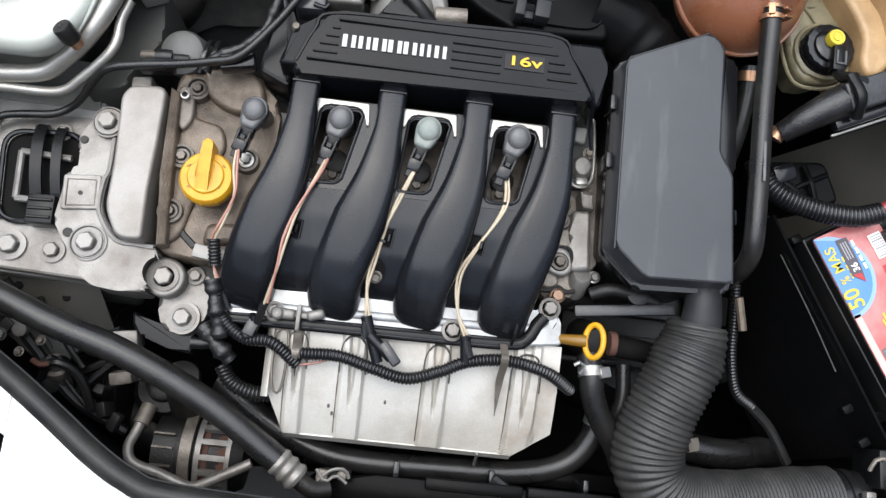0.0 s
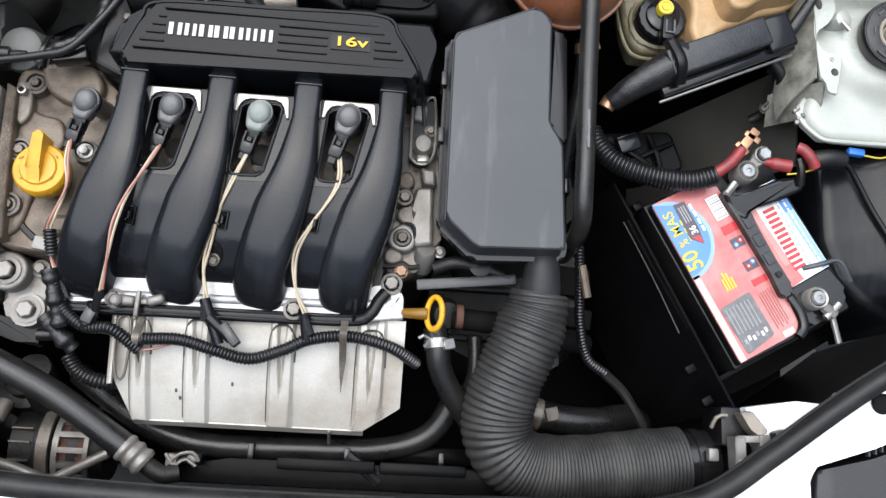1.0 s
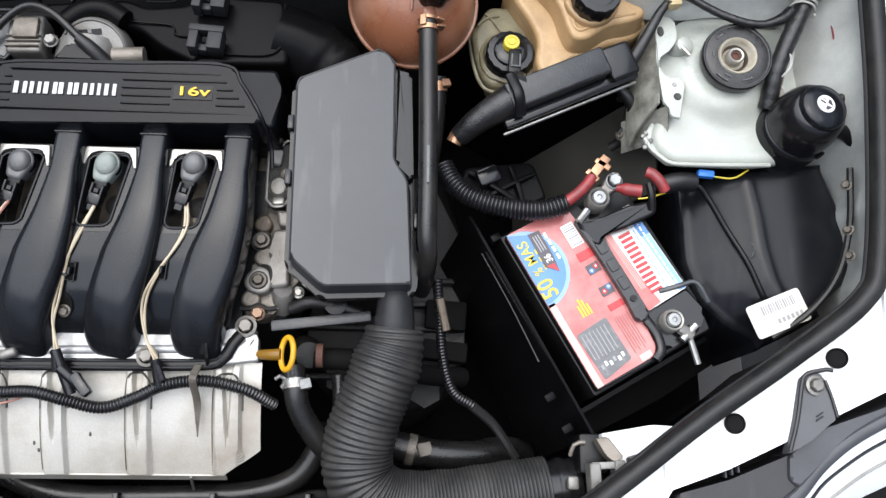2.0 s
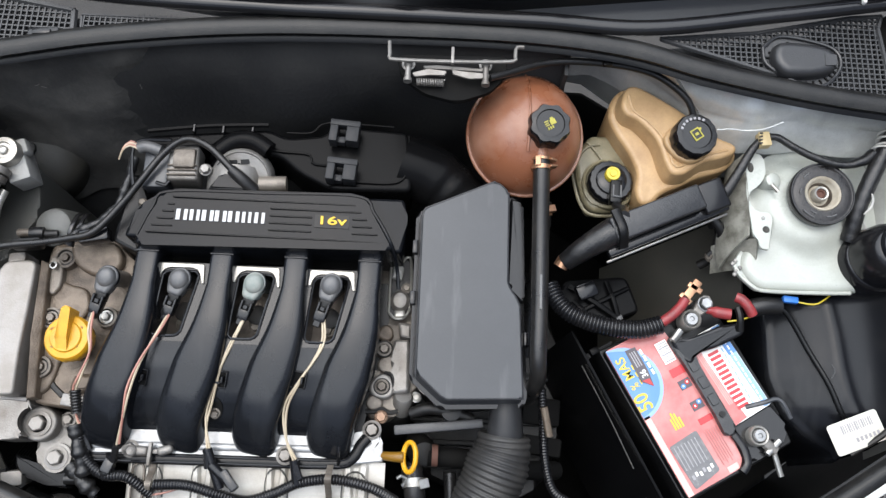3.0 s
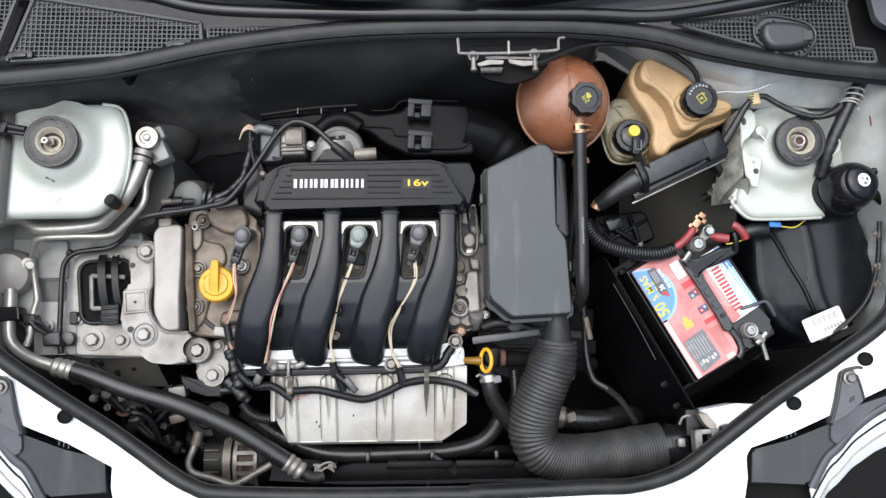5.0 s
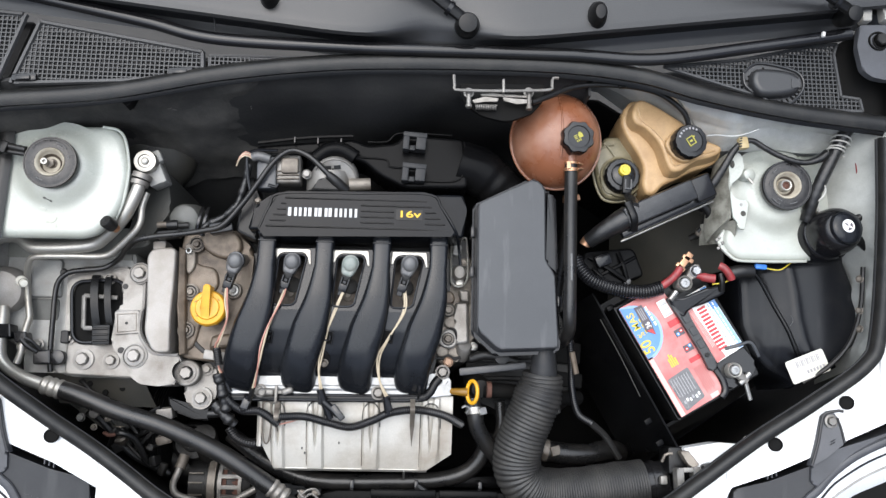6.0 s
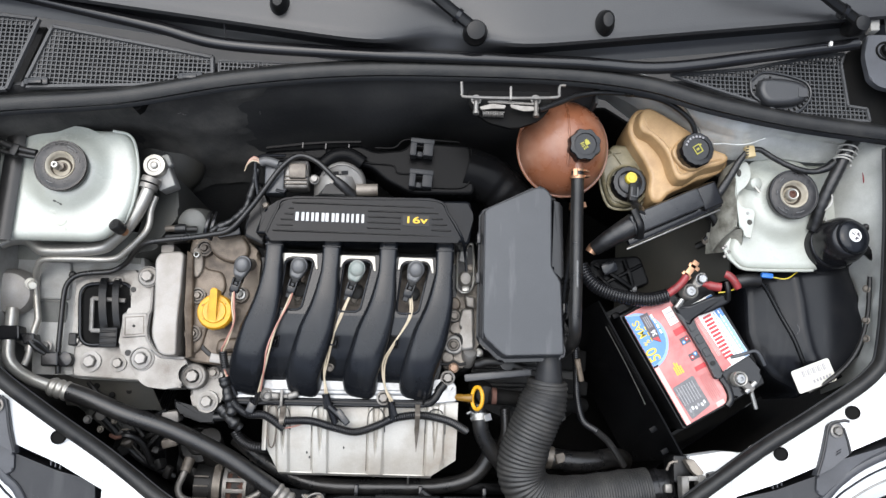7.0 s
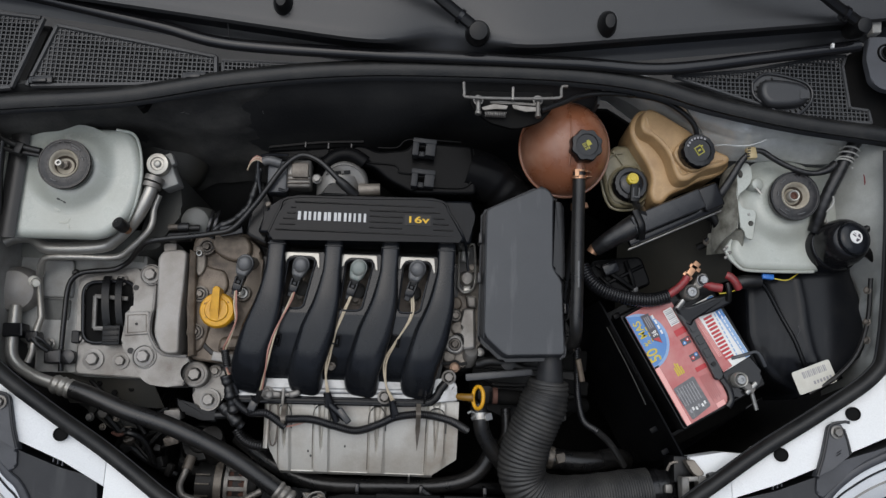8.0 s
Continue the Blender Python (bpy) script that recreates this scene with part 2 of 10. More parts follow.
STICKER = material("aged_sticker_paper", (0.62, 0.60, 0.53), 0.5, grime=(0.48, 0.45, 0.37), grime_amount=0.5, stain=30, bump=0.05)
LAMP_GREY = material("satin_lamp_plastic", (0.020, 0.0205, 0.023), 0.34, grime=(0.06, 0.06, 0.06), grime_amount=0.35, stain=9, bump=0.1, spec=0.35, lines=0.1)
BRACKET_GREY = material("grey_bracket_plastic", (0.065, 0.067, 0.074), 0.42, grime=(0.035, 0.035, 0.037), grime_amount=0.6, stain=20, bump=0.1, spec=0.4)
WING_PAINT = material("stained_inner_wing_paint", (0.52, 0.53, 0.50), 0.30, grime=(0.22, 0.215, 0.19), grime_amount=0.75, stain=8, bump=0.1, lines=0.35, metal=0.1, dents=0.35)
SCUTTLE_PAINT = material("scuffed_scuttle_paint", (0.66, 0.67, 0.65), 0.22, grime=(0.30, 0.295, 0.27), grime_amount=0.65, stain=12, bump=0.08, lines=0.3, metal=0.25, dents=0.8)
AMBER = material("amber_plastic", (0.20, 0.105, 0.012), 0.30, grime=(0.20, 0.09, 0.01), grime_amount=0.5, stain=40)
PLUG_CREAM = material("cream_plug_plastic", (0.52, 0.41, 0.22), 0.45, grime=(0.36, 0.26, 0.12), grime_amount=0.5, stain=60, bump=0.05)
CUP = material("cream_cup_metal", (0.46, 0.42, 0.34), 0.5, grime=(0.22, 0.17, 0.11), grime_amount=0.7, stain=60)
BOWL = material("oily_brown_metal", (0.085, 0.066, 0.050), 0.42, metal=0.3, grime=(0.02, 0.014, 0.010), grime_amount=0.8, stain=80)
RUST_BRASS = material("tarnished_brass", (0.25, 0.165, 0.115), 0.42, metal=0.7, grime=(0.10, 0.05, 0.03), grime_amount=0.6, stain=90)
TAPED = material("glossy_cloth_tape", (0.0075, 0.0075, 0.008), 0.30, grime=(0.05, 0.048, 0.044), grime_amount=0.35, stain=60, bump=0.5, spec=0.5)
CAP_RUBBER = material("worn_cap_rubber", (0.011, 0.0102, 0.0102), 0.22, grime=(0.080, 0.072, 0.068), grime_amount=0.32, stain=70, bump=0.3, spec=0.42)
RUST = material("rusty_metal", (0.10, 0.042, 0.028), 0.8, grime=(0.05, 0.03, 0.02), grime_amount=0.6)


# ---- building tools ----
def thing(name, at, label, category, group="", kind=""):
    ob = new(name)
    ob.location = at
    ob.empty_display_size = 0.02
    return tagged(ob, label, category, group, kind)


def origin(ob):
    v = Vector((0, 0, 0))
    while ob:
        v = v + ob.location
        ob = ob.parent
    return v


def part(name, bm, mat, parent, label="", angle=38):
    """Links a bmesh given in world metres as one mesh under a thing or a part."""
    bmesh.ops.recalc_face_normals(bm, faces=bm.faces)
    bm.normal_update()
    for e in bm.edges:
        e.smooth = len(e.link_faces) == 2 and e.calc_face_angle(3.2) < radians(angle) and max(len(f.verts) for f in e.link_faces) < 9
    for f in bm.faces:
        f.smooth = True
    bmesh.ops.translate(bm, verts=bm.verts, vec=-origin(parent))
    me = bpy.data.meshes.new(name)
    bm.to_mesh(me)
    bm.free()
    me.materials.append(mat)
    ob = new(name, me)
    ob.parent = parent
    if label:
        tagged(ob, label)
    return ob


def fillet(pts, r, n=4):
    """Rounds the corners of a flat outline."""
    out = []
    for i, p in enumerate(pts):
        a, b, c = Vector(pts[i - 1]), Vector(p), Vector(pts[(i + 1) % len(pts)])
        u, v = a - b, c - b
        k = min(r, 0.45 * u.length, 0.45 * v.length)
        s, e = b + u.normalized() * k, b + v.normalized() * k
        for j in range(n + 1):
            t = j / n
            out.append(tuple((1 - t) ** 2 * s + 2 * t * (1 - t) * b + t * t * e))
    return out


def prism(bm, outline, z0, z1, bevel=0.0, segs=3, grow=0.0):
    """A slab over an outline; z0 and z1 are heights or functions of x and y. grow widens its foot."""
    f0 = z0 if callable(z0) else (lambda x, y: z0)
    f1 = z1 if callable(z1) else (lambda x, y: z1)
    cx, cy = sum(p[0] for p in outline) / len(outline), sum(p[1] for p in outline) / len(outline)
    lo = []
    for x, y in outline:
        d = Vector((x - cx, y - cy))
        d = d.normalized() * grow if d.length else d
        lo.append(bm.verts.new((x + d.x, y + d.y, f0(x, y))))
    hi = [bm.verts.new((x, y, f1(x, y))) for x, y in outline]
    n = len(outline)
    for i in range(n):
        bm.faces.new((lo[i], lo[(i + 1) % n], hi[(i + 1) % n], hi[i]))
    top = bm.faces.new(hi)
    bm.faces.new(lo[::-1])
    if bevel:
        bmesh.ops.bevel(bm, geom=list(top.edges), offset=bevel, segments=segs, profile=0.5, affect="EDGES")
    return bm


def loop(pts, n=6):
    """A smooth closed outline through the points."""
    out, m = [], len(pts)
    for i in range(m):
        a, b, c, d = (Vector(pts[(i + k) % m]) for k in (-1, 0, 1, 2))
        for k in range(n):
            t = k / n
            out.append(tuple(0.5 * (2 * b + (c - a) * t + (2 * a - 5 * b + 4 * c - d) * t * t + (3 * b - a - 3 * c + d) * t ** 3)))
    return out


def pebble(bm, outline, z0, z1, r, steps=5, foot=0.0):
    """A slab with a round shoulder of radius r over a smooth outline; foot draws its lower edge in."""
    f1 = z1 if callable(z1) else (lambda x, y: z1)
    n = len(outline)
    area = sum(outline[i - 1][0] * outline[i][1] - outline[i][0] * outline[i - 1][1] for i in range(n))
    sgn = 1 if area > 0 else -1
    nrm = []
    for i in range(n):
        t = Vector(outline[(i + 1) % n]) - Vector(outline[i - 1])
        nrm.append(Vector((t.y, -t.x)).normalized() * sgn)
    rings = [[bm.verts.new((x - v.x * foot, y - v.y * foot, z0)) for (x, y), v in zip(outline, nrm)]]
    for k in range(steps + 1):
        a = math.pi / 2 * k / steps
        d, h = r * (1 - math.cos(a)), r * (1 - math.sin(a))
        rings.append([bm.verts.new((x - v.x * d, y - v.y * d, f1(x, y) - h)) for (x, y), v in zip(outline, nrm)])
    inset = [(v.co.x - m.x * 0.0006, v.co.y - m.y * 0.0006) for v, m in zip(rings[-1], nrm)]
    cx, cy = sum(p[0] for p in inset) / n, sum(p[1] for p in inset) / n
    fan = all(sgn * ((p[0] - cx) * (q[1] - cy) - (q[0] - cx) * (p[1] - cy)) > 0 for p, q in zip(inset, inset[1:] + inset[:1]))
    if fan:
        rings.append([bm.verts.new((*p, v.co.z)) for p, v in zip(inset, rings[-1])])
    for a, b in zip(rings, rings[1:]):
        for i in range(n):
            j = (i + 1) % n
            bm.faces.new((a[i], a[j], b[j], b[i]))
    if fan:
        mid = bm.verts.new((cx, cy, f1(cx, cy)))
        for i in range(n):
            bm.faces.new((rings[-1][i], rings[-1][(i + 1) % n], mid))
    else:
        bm.faces.new(rings[-1])
    bm.faces.new(rings[0][::-1])
    return bm


def box(bm, size, m, bevel=0.0, segs=2):
    x, y, z = (s / 2 for s in size)
    got = bmesh.ops.create_cube(bm, size=1, matrix=m @ Matrix.Diagonal((*size, 1)))
    if bevel:
        bmesh.ops.bevel(bm, geom=list({e for v in got["verts"] for e in v.link_edges}), offset=bevel, segments=segs, profile=0.5, affect="EDGES")
    return bm


def lathe(bm, profile, m, segs=24):
    """Turns a profile of (radius, height) about the z of the pose m."""
    rings = []
    for r, h in profile:
        if r < 1e-6:
            rings.append([bm.verts.new(m @ Vector((0, 0, h)))])
        else:
            rings.append([bm.verts.new(m @ Vector((r * math.cos(2 * math.pi * k / segs), r * math.sin(2 * math.pi * k / segs), h))) for k in range(segs)])
    for a, b in zip(rings, rings[1:]):
        for k in range(segs):
            j = (k + 1) % segs
            q = [a[k % len(a)], a[j % len(a)], b[j % len(b)], b[k % len(b)]]
            q = list(dict.fromkeys(q))
            if len(q) > 2:
                bm.faces.new(q)
    return bm


def spline(pts, step):
    """A smooth path through the points, at even steps."""
    p = [Vector(v) for v in pts]
    p = [p[0] * 2 - p[1]] + p + [p[-1] * 2 - p[-2]]
    dense = []
    for i in range(1, len(p) - 2):
        for k in range(24):
            t = k / 24
            a, b, c, d = p[i - 1], p[i], p[i + 1], p[i + 2]
            dense.append(0.5 * (2 * b + (c - a) * t + (2 * a - 5 * b + 4 * c - d) * t * t + (3 * b - a - 3 * c + d) * t ** 3))
    dense.append(p[-2])
    out, left = [dense[0]], step
    for a, b in zip(dense, dense[1:]):
        d, done = (b - a).length, 0.0
        while d - done >= left:
            done += left
            out.append(a.lerp(b, done / d))
            left = step
        left -= d - done
    if (out[-1] - dense[-1]).length > step * 0.3:
        out.append(dense[-1])
    return out


def tube(bm, pts, r, segs=10, step=0.006, shape=None, flat=1.0, closed=True):
    """Sweeps a round section along a path; r is a radius or a function of the length walked; shape gives (x, y) of another section."""
    path = spline(pts, step)
    rf = r if callable(r) else (lambda s: r)
    t0 = (path[1] - path[0]).normalized()
    side = t0.cross(Vector((0, 0, 1)))
    if side.length < 0.1:
        side = t0.cross(Vector((0, 1, 0)))
    side.normalize()
    rings, s = [], 0.0
    for i, c in enumerate(path):
        t = (path[min(i + 1, len(path) - 1)] - path[max(i - 1, 0)]).normalized()
        side = (side - t * side.dot(t)).normalized()
        up = side.cross(t)
        if i:
            s += (c - path[i - 1]).length
        sec = shape(s) if shape else [(math.cos(2 * math.pi * k / segs), math.sin(2 * math.pi * k / segs) * flat) for k in range(segs)]
        rings.append([bm.verts.new(c + side * (x * rf(s)) + up * (y * rf(s))) for x, y in sec])
    n = len(rings[0])
    for a, b in zip(rings, rings[1:]):
        for k in range(n):
            bm.faces.new((a[k], a[(k + 1) % n], b[(k + 1) % n], b[k]))
    if closed:
        bm.faces.new(rings[0][::-1])
        bm.faces.new(rings[-1])
    return bm


def ribbed(r, pitch, depth):
    """The radius of a corrugated hose at a length walked."""
    return lambda s: r - depth * (0.5 + 0.5 * math.cos(2 * math.pi * s / pitch)) ** 1.5


def sheet(bm, nx, ny, place, thick=0.0):
    """A grid of points place(u, v), u and v from 0 to 1; with a thickness it is closed below."""
    grid = [[bm.verts.new(place(i / nx, j / ny)) for j in range(ny + 1)] for i in range(nx + 1)]
    for i in range(nx):
        for j in range(ny):
            bm.faces.new((grid[i][j], grid[i + 1][j], grid[i + 1][j + 1], grid[i][j + 1]))
    if thick:
        bmesh.ops.recalc_face_normals(bm, faces=bm.faces)
        bmesh.ops.solidify(bm, geom=list(bm.faces), thickness=thick)
    return bm


def upright(axis):
    return Vector(axis).to_track_quat("Z", "Y").to_matrix().to_4x4()


def bolt(parent, at, r=0.009, axis=(0, 0, 1), mat=None, washer=1.55, name="bolt", label=""):
    """A hexagon bolt with its flange."""
    m = Matrix.Translation(at) @ upright(axis)
    bm = bmesh.new()
    lathe(bm, [(0, 0.0), (r * washer, 0.0), (r * washer, r * 0.22), (r * 1.12, r * 0.34)], m, 20)
    six = [(r * math.cos(math.pi / 3 * k + 0.3), r * math.sin(math.pi / 3 * k + 0.3)) for k in range(6)]
    lo = [bm.verts.new(m @ Vector((x, y, r * 0.2))) for x, y in six]
    hi = [bm.verts.new(m @ Vector((x, y, r * 0.95))) for x, y in six]
    cap = [bm.verts.new(m @ Vector((x * 0.86, y * 0.86, r * 1.08))) for x, y in six]
    for k in range(6):
        j = (k + 1) % 6
        bm.faces.new((lo[k], lo[j], hi[j], hi[k]))
        bm.faces.new((hi[k], hi[j], cap[j], cap[k]))
    bm.faces.new(cap)
    return part(name, bm, mat or ZINC, parent, label, 25)


def letters(name, text, size, m, mat, parent, depth=0.0006, label="", squeeze=1.0, shear=0.0, bold=0.0):
    """Flat raised writing with the built-in font."""
    cu = bpy.data.curves.new(name, "FONT")
    cu.body, cu.size, cu.extrude, cu.align_x, cu.align_y, cu.shear, cu.offset = text, size, depth, "CENTER", "CENTER", shear, bold
    tmp = bpy.data.objects.new("lettering", cu)
    me = bpy.data.meshes.new_from_object(tmp)
    bpy.data.objects.remove(tmp)
    me.transform(Matrix.Translation(-origin(parent)) @ m @ Matrix.Diagonal((squeeze, 1, 1, 1)))
    me.materials.clear()
    me.materials.append(mat)
    ob = new(name, me)
    ob.parent = parent
    return tagged(ob, label) if label else ob


def plate(bm, outline, m, depth):
    """A flat piece from an outline in the plane of the pose m."""
    lo = [bm.verts.new(m @ Vector((x, y, 0))) for x, y in outline]
    hi = [bm.verts.new(m @ Vector((x, y, depth))) for x, y in outline]
    n = len(outline)
    for i in range(n):
        bm.faces.new((lo[i], lo[(i + 1) % n], hi[(i + 1) % n], hi[i]))
    bm.faces.new(hi)
    bm.faces.new(lo[::-1])
    return bm


def rect(x0, y0, x1, y1):
    return [(x0, y0), (x1, y0), (x1, y1), (x0, y1)]


# ---- ground ----
bm = bmesh.new()
sheet(bm, 40, 40, lambda u, v: Vector(((u - 0.5) * 400, (v - 0.5) * 400, 0.0)))
ground_root = part("ground", bm, ASPHALT, None)
tagged(ground_root, "grey asphalt ground under the car", "ground", "", "structure")


# ---- unseen ring wall added to cut low sky light and close the place ----
BLOCKER_GREY = material("grey_blocker_render", (0.16, 0.155, 0.145), 0.85, grime=(0.09, 0.085, 0.075), grime_amount=0.6, bump=0.4, stain=1.2, scale=12)
bm = bmesh.new()
sheet(bm, 48, 4, lambda u, v: Vector((7.0 * math.cos(2 * math.pi * u), 7.0 * math.sin(2 * math.pi * u), 4.6 * v)), 0.2)
sky_blocker = part("wall_sky_blocker", bm, BLOCKER_GREY, None)
tagged(sky_blocker, "unseen grey ring wall added to block low sky light", "wall", "", "structure")

# ---- car body round the engine bay ----
def rim(x, y):
    """Height of the bay's edge."""
    return 0.845 + max(0.0, abs(x) - 0.45) * 0.25 + max(0.0, y + 0.05) * 0.2


car_body = thing("car_body", (0, 0, 0.30), "white car body with open engine bay and pale inner panels", "car body", kind="structure")

# firewall with black felt
bm = bmesh.new()
def fw(u, v):
    x = -0.70 + 1.0 * u
    z = 0.30 + 0.65 * v
    lean = max(0.0, min(1.0, (0.02 - x) / 0.12))
    y = 0.338 + 0.026 * max(0.0, (v - 0.94) / 0.06) - 0.20 * max(0, abs(x - 0.05) - 0.08) ** 2 - 0.30 * lean * max(0.0, 0.915 - z) * (1 - 0.25 * v) - 0.008 * math.sin(v * 9 + x * 4) - 0.006 * math.sin(x * 23) * math.sin(v * 14)
    return Vector((x, y, z))
sheet(bm, 60, 20, lambda u, v: fw(u * 0.945, v), 0.008)
part("firewall", bm, DARK_FELT, car_body, "black felt-covered firewall with dusty patches")

bm = bmesh.new()
def flap(u, v):
    w = 0.010 * math.sin(v * 7.0) + 0.005 * math.sin(v * 27 + 1) + 0.003 * math.sin(v * 71) + 0.03 * max(0.0, v - 0.8) * 5
    x = -0.68 + (0.414 + w - 0.02 * (1 - v)) * u
    p = fw((x + 0.70) / 1.0, (0.66 + 0.285 * v + 0.012 * math.sin(x * 30) * (1 - v) - 0.30) / 0.65)
    edge = min(1, (1 - u) * 14)
    return p + Vector((0, (-0.009 - 0.0035 * math.sin(x * 31 + 2 * v) - 0.0025 * math.sin(v * 17 + x * 9) - 0.0015 * math.sin(x * 120 + 9 * v)) * edge - 0.0055, 0))
sheet(bm, 70, 30, flap, 0.003)
part("insulation_flap", bm, FELT, car_body, "torn-edged dusty felt layer over the firewall")
for x, z, a, l in ((-0.266, 0.880, 80, 0.012), (-0.384, 0.888, 30, 0.008), (-0.378, 0.884, -30, 0.006)):
    bm = bmesh.new()
    p = fw((x + 0.70), (z - 0.30) / 0.65) + Vector((0, -0.0165, 0.004))
    d = Vector((math.cos(radians(a)) * l / 2, 0, math.sin(radians(a)) * l / 2))
    tube(bm, [p - d, p + Vector((0.001, -0.0008, 0.0008)), p + d * 0.4 + Vector((-0.001, 0, 0)), p + d], 0.0006, 5, 0.003)
    part("torn_thread", bm, THREAD, car_body, "pale torn fibre on the felt")
bm = bmesh.new()
prism(bm, [(-0.442, 0.283), (-0.418, 0.288), (-0.424, 0.274), (-0.430, 0.270), (-0.436, 0.276)], 0.925, 0.942, 0.001, 1)
part("torn_notch", bm, DEEP, car_body, "torn notch under the seal")
bm = bmesh.new()
sheet(bm, 40, 14, lambda u, v: Vector((0.236 + 0.446 * u, max(0.262, min(0.372, 0.348 - 0.62 * (0.236 + 0.446 * u - 0.32))) + 0.008 - 0.020 * (1 - v) * min(1, u * 3), 0.81 + 0.062 * v)), 0.004)
part("bulkhead", bm, GREY_PAINT, car_body, "dull grey painted bulkhead")
# The same bulkhead lower down, its shade put into a near-black colour.
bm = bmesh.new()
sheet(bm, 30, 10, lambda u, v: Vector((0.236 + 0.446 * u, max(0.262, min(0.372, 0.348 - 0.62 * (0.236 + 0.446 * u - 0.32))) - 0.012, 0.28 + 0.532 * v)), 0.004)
part("lower_bulkhead", bm, DEEP, car_body, "lower bulkhead, blackened for the shade there")
bm = bmesh.new()
sheet(bm, 4, 10, lambda u, v: Vector((0.241 + 0.004 * u, 0.318 + 0.09 * u, 0.30 + 0.63 * v)), 0.004)
part("firewall_return", bm, DARK_FELT, car_body, "black felt return beside the bulkhead")
# bay floor, near black for the shade deep in the bay
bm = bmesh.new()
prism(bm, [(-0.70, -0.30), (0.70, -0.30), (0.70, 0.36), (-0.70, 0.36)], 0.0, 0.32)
part("bay_floor", bm, DEEP, car_body, "floor under the engine, black for the deep bay's shade")

# wings outside the bay
for sgn in (-1, 1):
    bm = bmesh.new()
    def wing(u, v, s=sgn):
        y = -0.10 + 0.46 * v
        x = 0.665 + 0.012 * math.sin(v * 3) + 0.16 * u
        z = rim(0.66, y) + 0.002 - 0.25 * u * u
        return Vector((s * x, y, z))
    sheet(bm, 10, 14, wing, 0.004)
    part("wing", bm, WHITE_PAINT, car_body, "white painted wing edge")

    bm = bmesh.new()
    sheet(bm, 8, 10, lambda u, v, s=sgn: Vector((s * (0.826 + 0.010 * math.sin(2.6 * v)), -0.10 + 0.46 * u, 0.61 - 0.40 * v)), 0.004)
    part("wing_side", bm, WHITE_PAINT, car_body, "white painted wing side")
bm = bmesh.new()
sheet(bm, 30, 8, lambda u, v: Vector((-0.74 + 1.48 * u, -0.50 + 0.16 * abs(2 * u - 1) ** 2.5 - 0.03 * math.sin(3.1 * v), 0.66 - 0.44 * v)), 0.004)
part("bumper", bm, WHITE_PAINT, car_body, "white painted bumper")

# front panels
panel_left = [(-0.70, -0.02), (-0.606, -0.095), (-0.534, -0.150), (-0.463, -0.199), (-0.411, -0.235), (-0.372, -0.263), (-0.336, -0.284), (-0.300, -0.296), (-0.148, -0.306),
              (-0.002, -0.307), (-0.002, -0.40), (-0.43, -0.40), (-0.450, -0.300), (-0.456, -0.250), (-0.511, -0.227), (-0.566, -0.202), (-0.619, -0.175), (-0.684, -0.143), (-0.76, -0.11)]
panel_right = [(0.70, -0.02), (0.650, -0.06), (0.571, -0.117), (0.493, -0.171), (0.412, -0.231), (0.356, -0.276), (0.288, -0.298), (0.219, -0.306),
               (0.002, -0.307), (0.002, -0.40), (0.43, -0.40), (0.454, -0.300), (0.460, -0.246), (0.514, -0.227), (0.566, -0.202), (0.619, -0.175), (0.684, -0.143), (0.76, -0.11)]
for side in (panel_left, panel_right):
    cut = math.copysign(0.454, side[0][0])
    inner = [p for p in side if abs(p[0]) < 0.454]
    k = next(i for i, p in enumerate(side) if abs(p[0]) < 0.454)
    a, b = side[k - 1], side[k]
    y_in = a[1] + (b[1] - a[1]) * (cut - a[0]) / (b[0] - a[0])
    for outline in ([(cut, y_in)] + inner + [(cut, -0.290)], [p for p in side[:k]] + [(cut, y_in), (cut, -0.262)] + [p for p in side if abs(p[0]) > 0.457 and p[1] < -0.05 and side.index(p) > k]):
        bm = bmesh.new()
        prism(bm, outline, lambda x, y: rim(x, y) - 0.012, lambda x, y: rim(x, y) - 0.004, 0.0012, 2)
        part("front_panel", bm, WHITE_PAINT, car_body, "white painted front panel")
# Added dark wall: hides the lit floor and shades the bay's front.
for outline in (panel_left[:10], panel_right[:9]):
    bm = bmesh.new()
    last = None
    for x, y in outline:
        k = Vector((x, y - 0.012))
        row = [bm.verts.new((k.x * f, k.y - d, z)) for f, d, z in ((1.0, 0.0, rim(x, y) - 0.014), (1.03, 0.012, 0.76), (1.06, 0.025, 0.60), (1.08, 0.035, 0.33))]
        if last:
            for i in range(3):
                bm.faces.new((last[i], row[i], row[i + 1], last[i + 1]))
        last = row
    bmesh.ops.recalc_face_normals(bm, faces=bm.faces)
    bmesh.ops.solidify(bm, geom=list(bm.faces), thickness=0.003)
    part("apron", bm, GREASE, car_body, "dark inner apron added to shade the bay below the seal")
# Dark discs give the panel's holes their inner shade; nothing is cut.
for x, y in ((-0.514, -0.190), (0.521, -0.184), (0.619, -0.122)):
    bm = bmesh.new()
    z = rim(x, y) - 0.0038
    lathe(bm, [(0, -0.0008), (0.0078, -0.0006), (0.0084, 0.0012), (0.0098, 0.0006), (0.0102, -0.006)], Matrix.Translation((x, y, z + (0.0085 if x < 0 else 0.0045))) @ upright((-0.25 * math.copysign(1, x), -0.0, 1)), 20)
    part("hole_disc", bm, DEEP, car_body, "dark disc standing in for a hole in the panel")

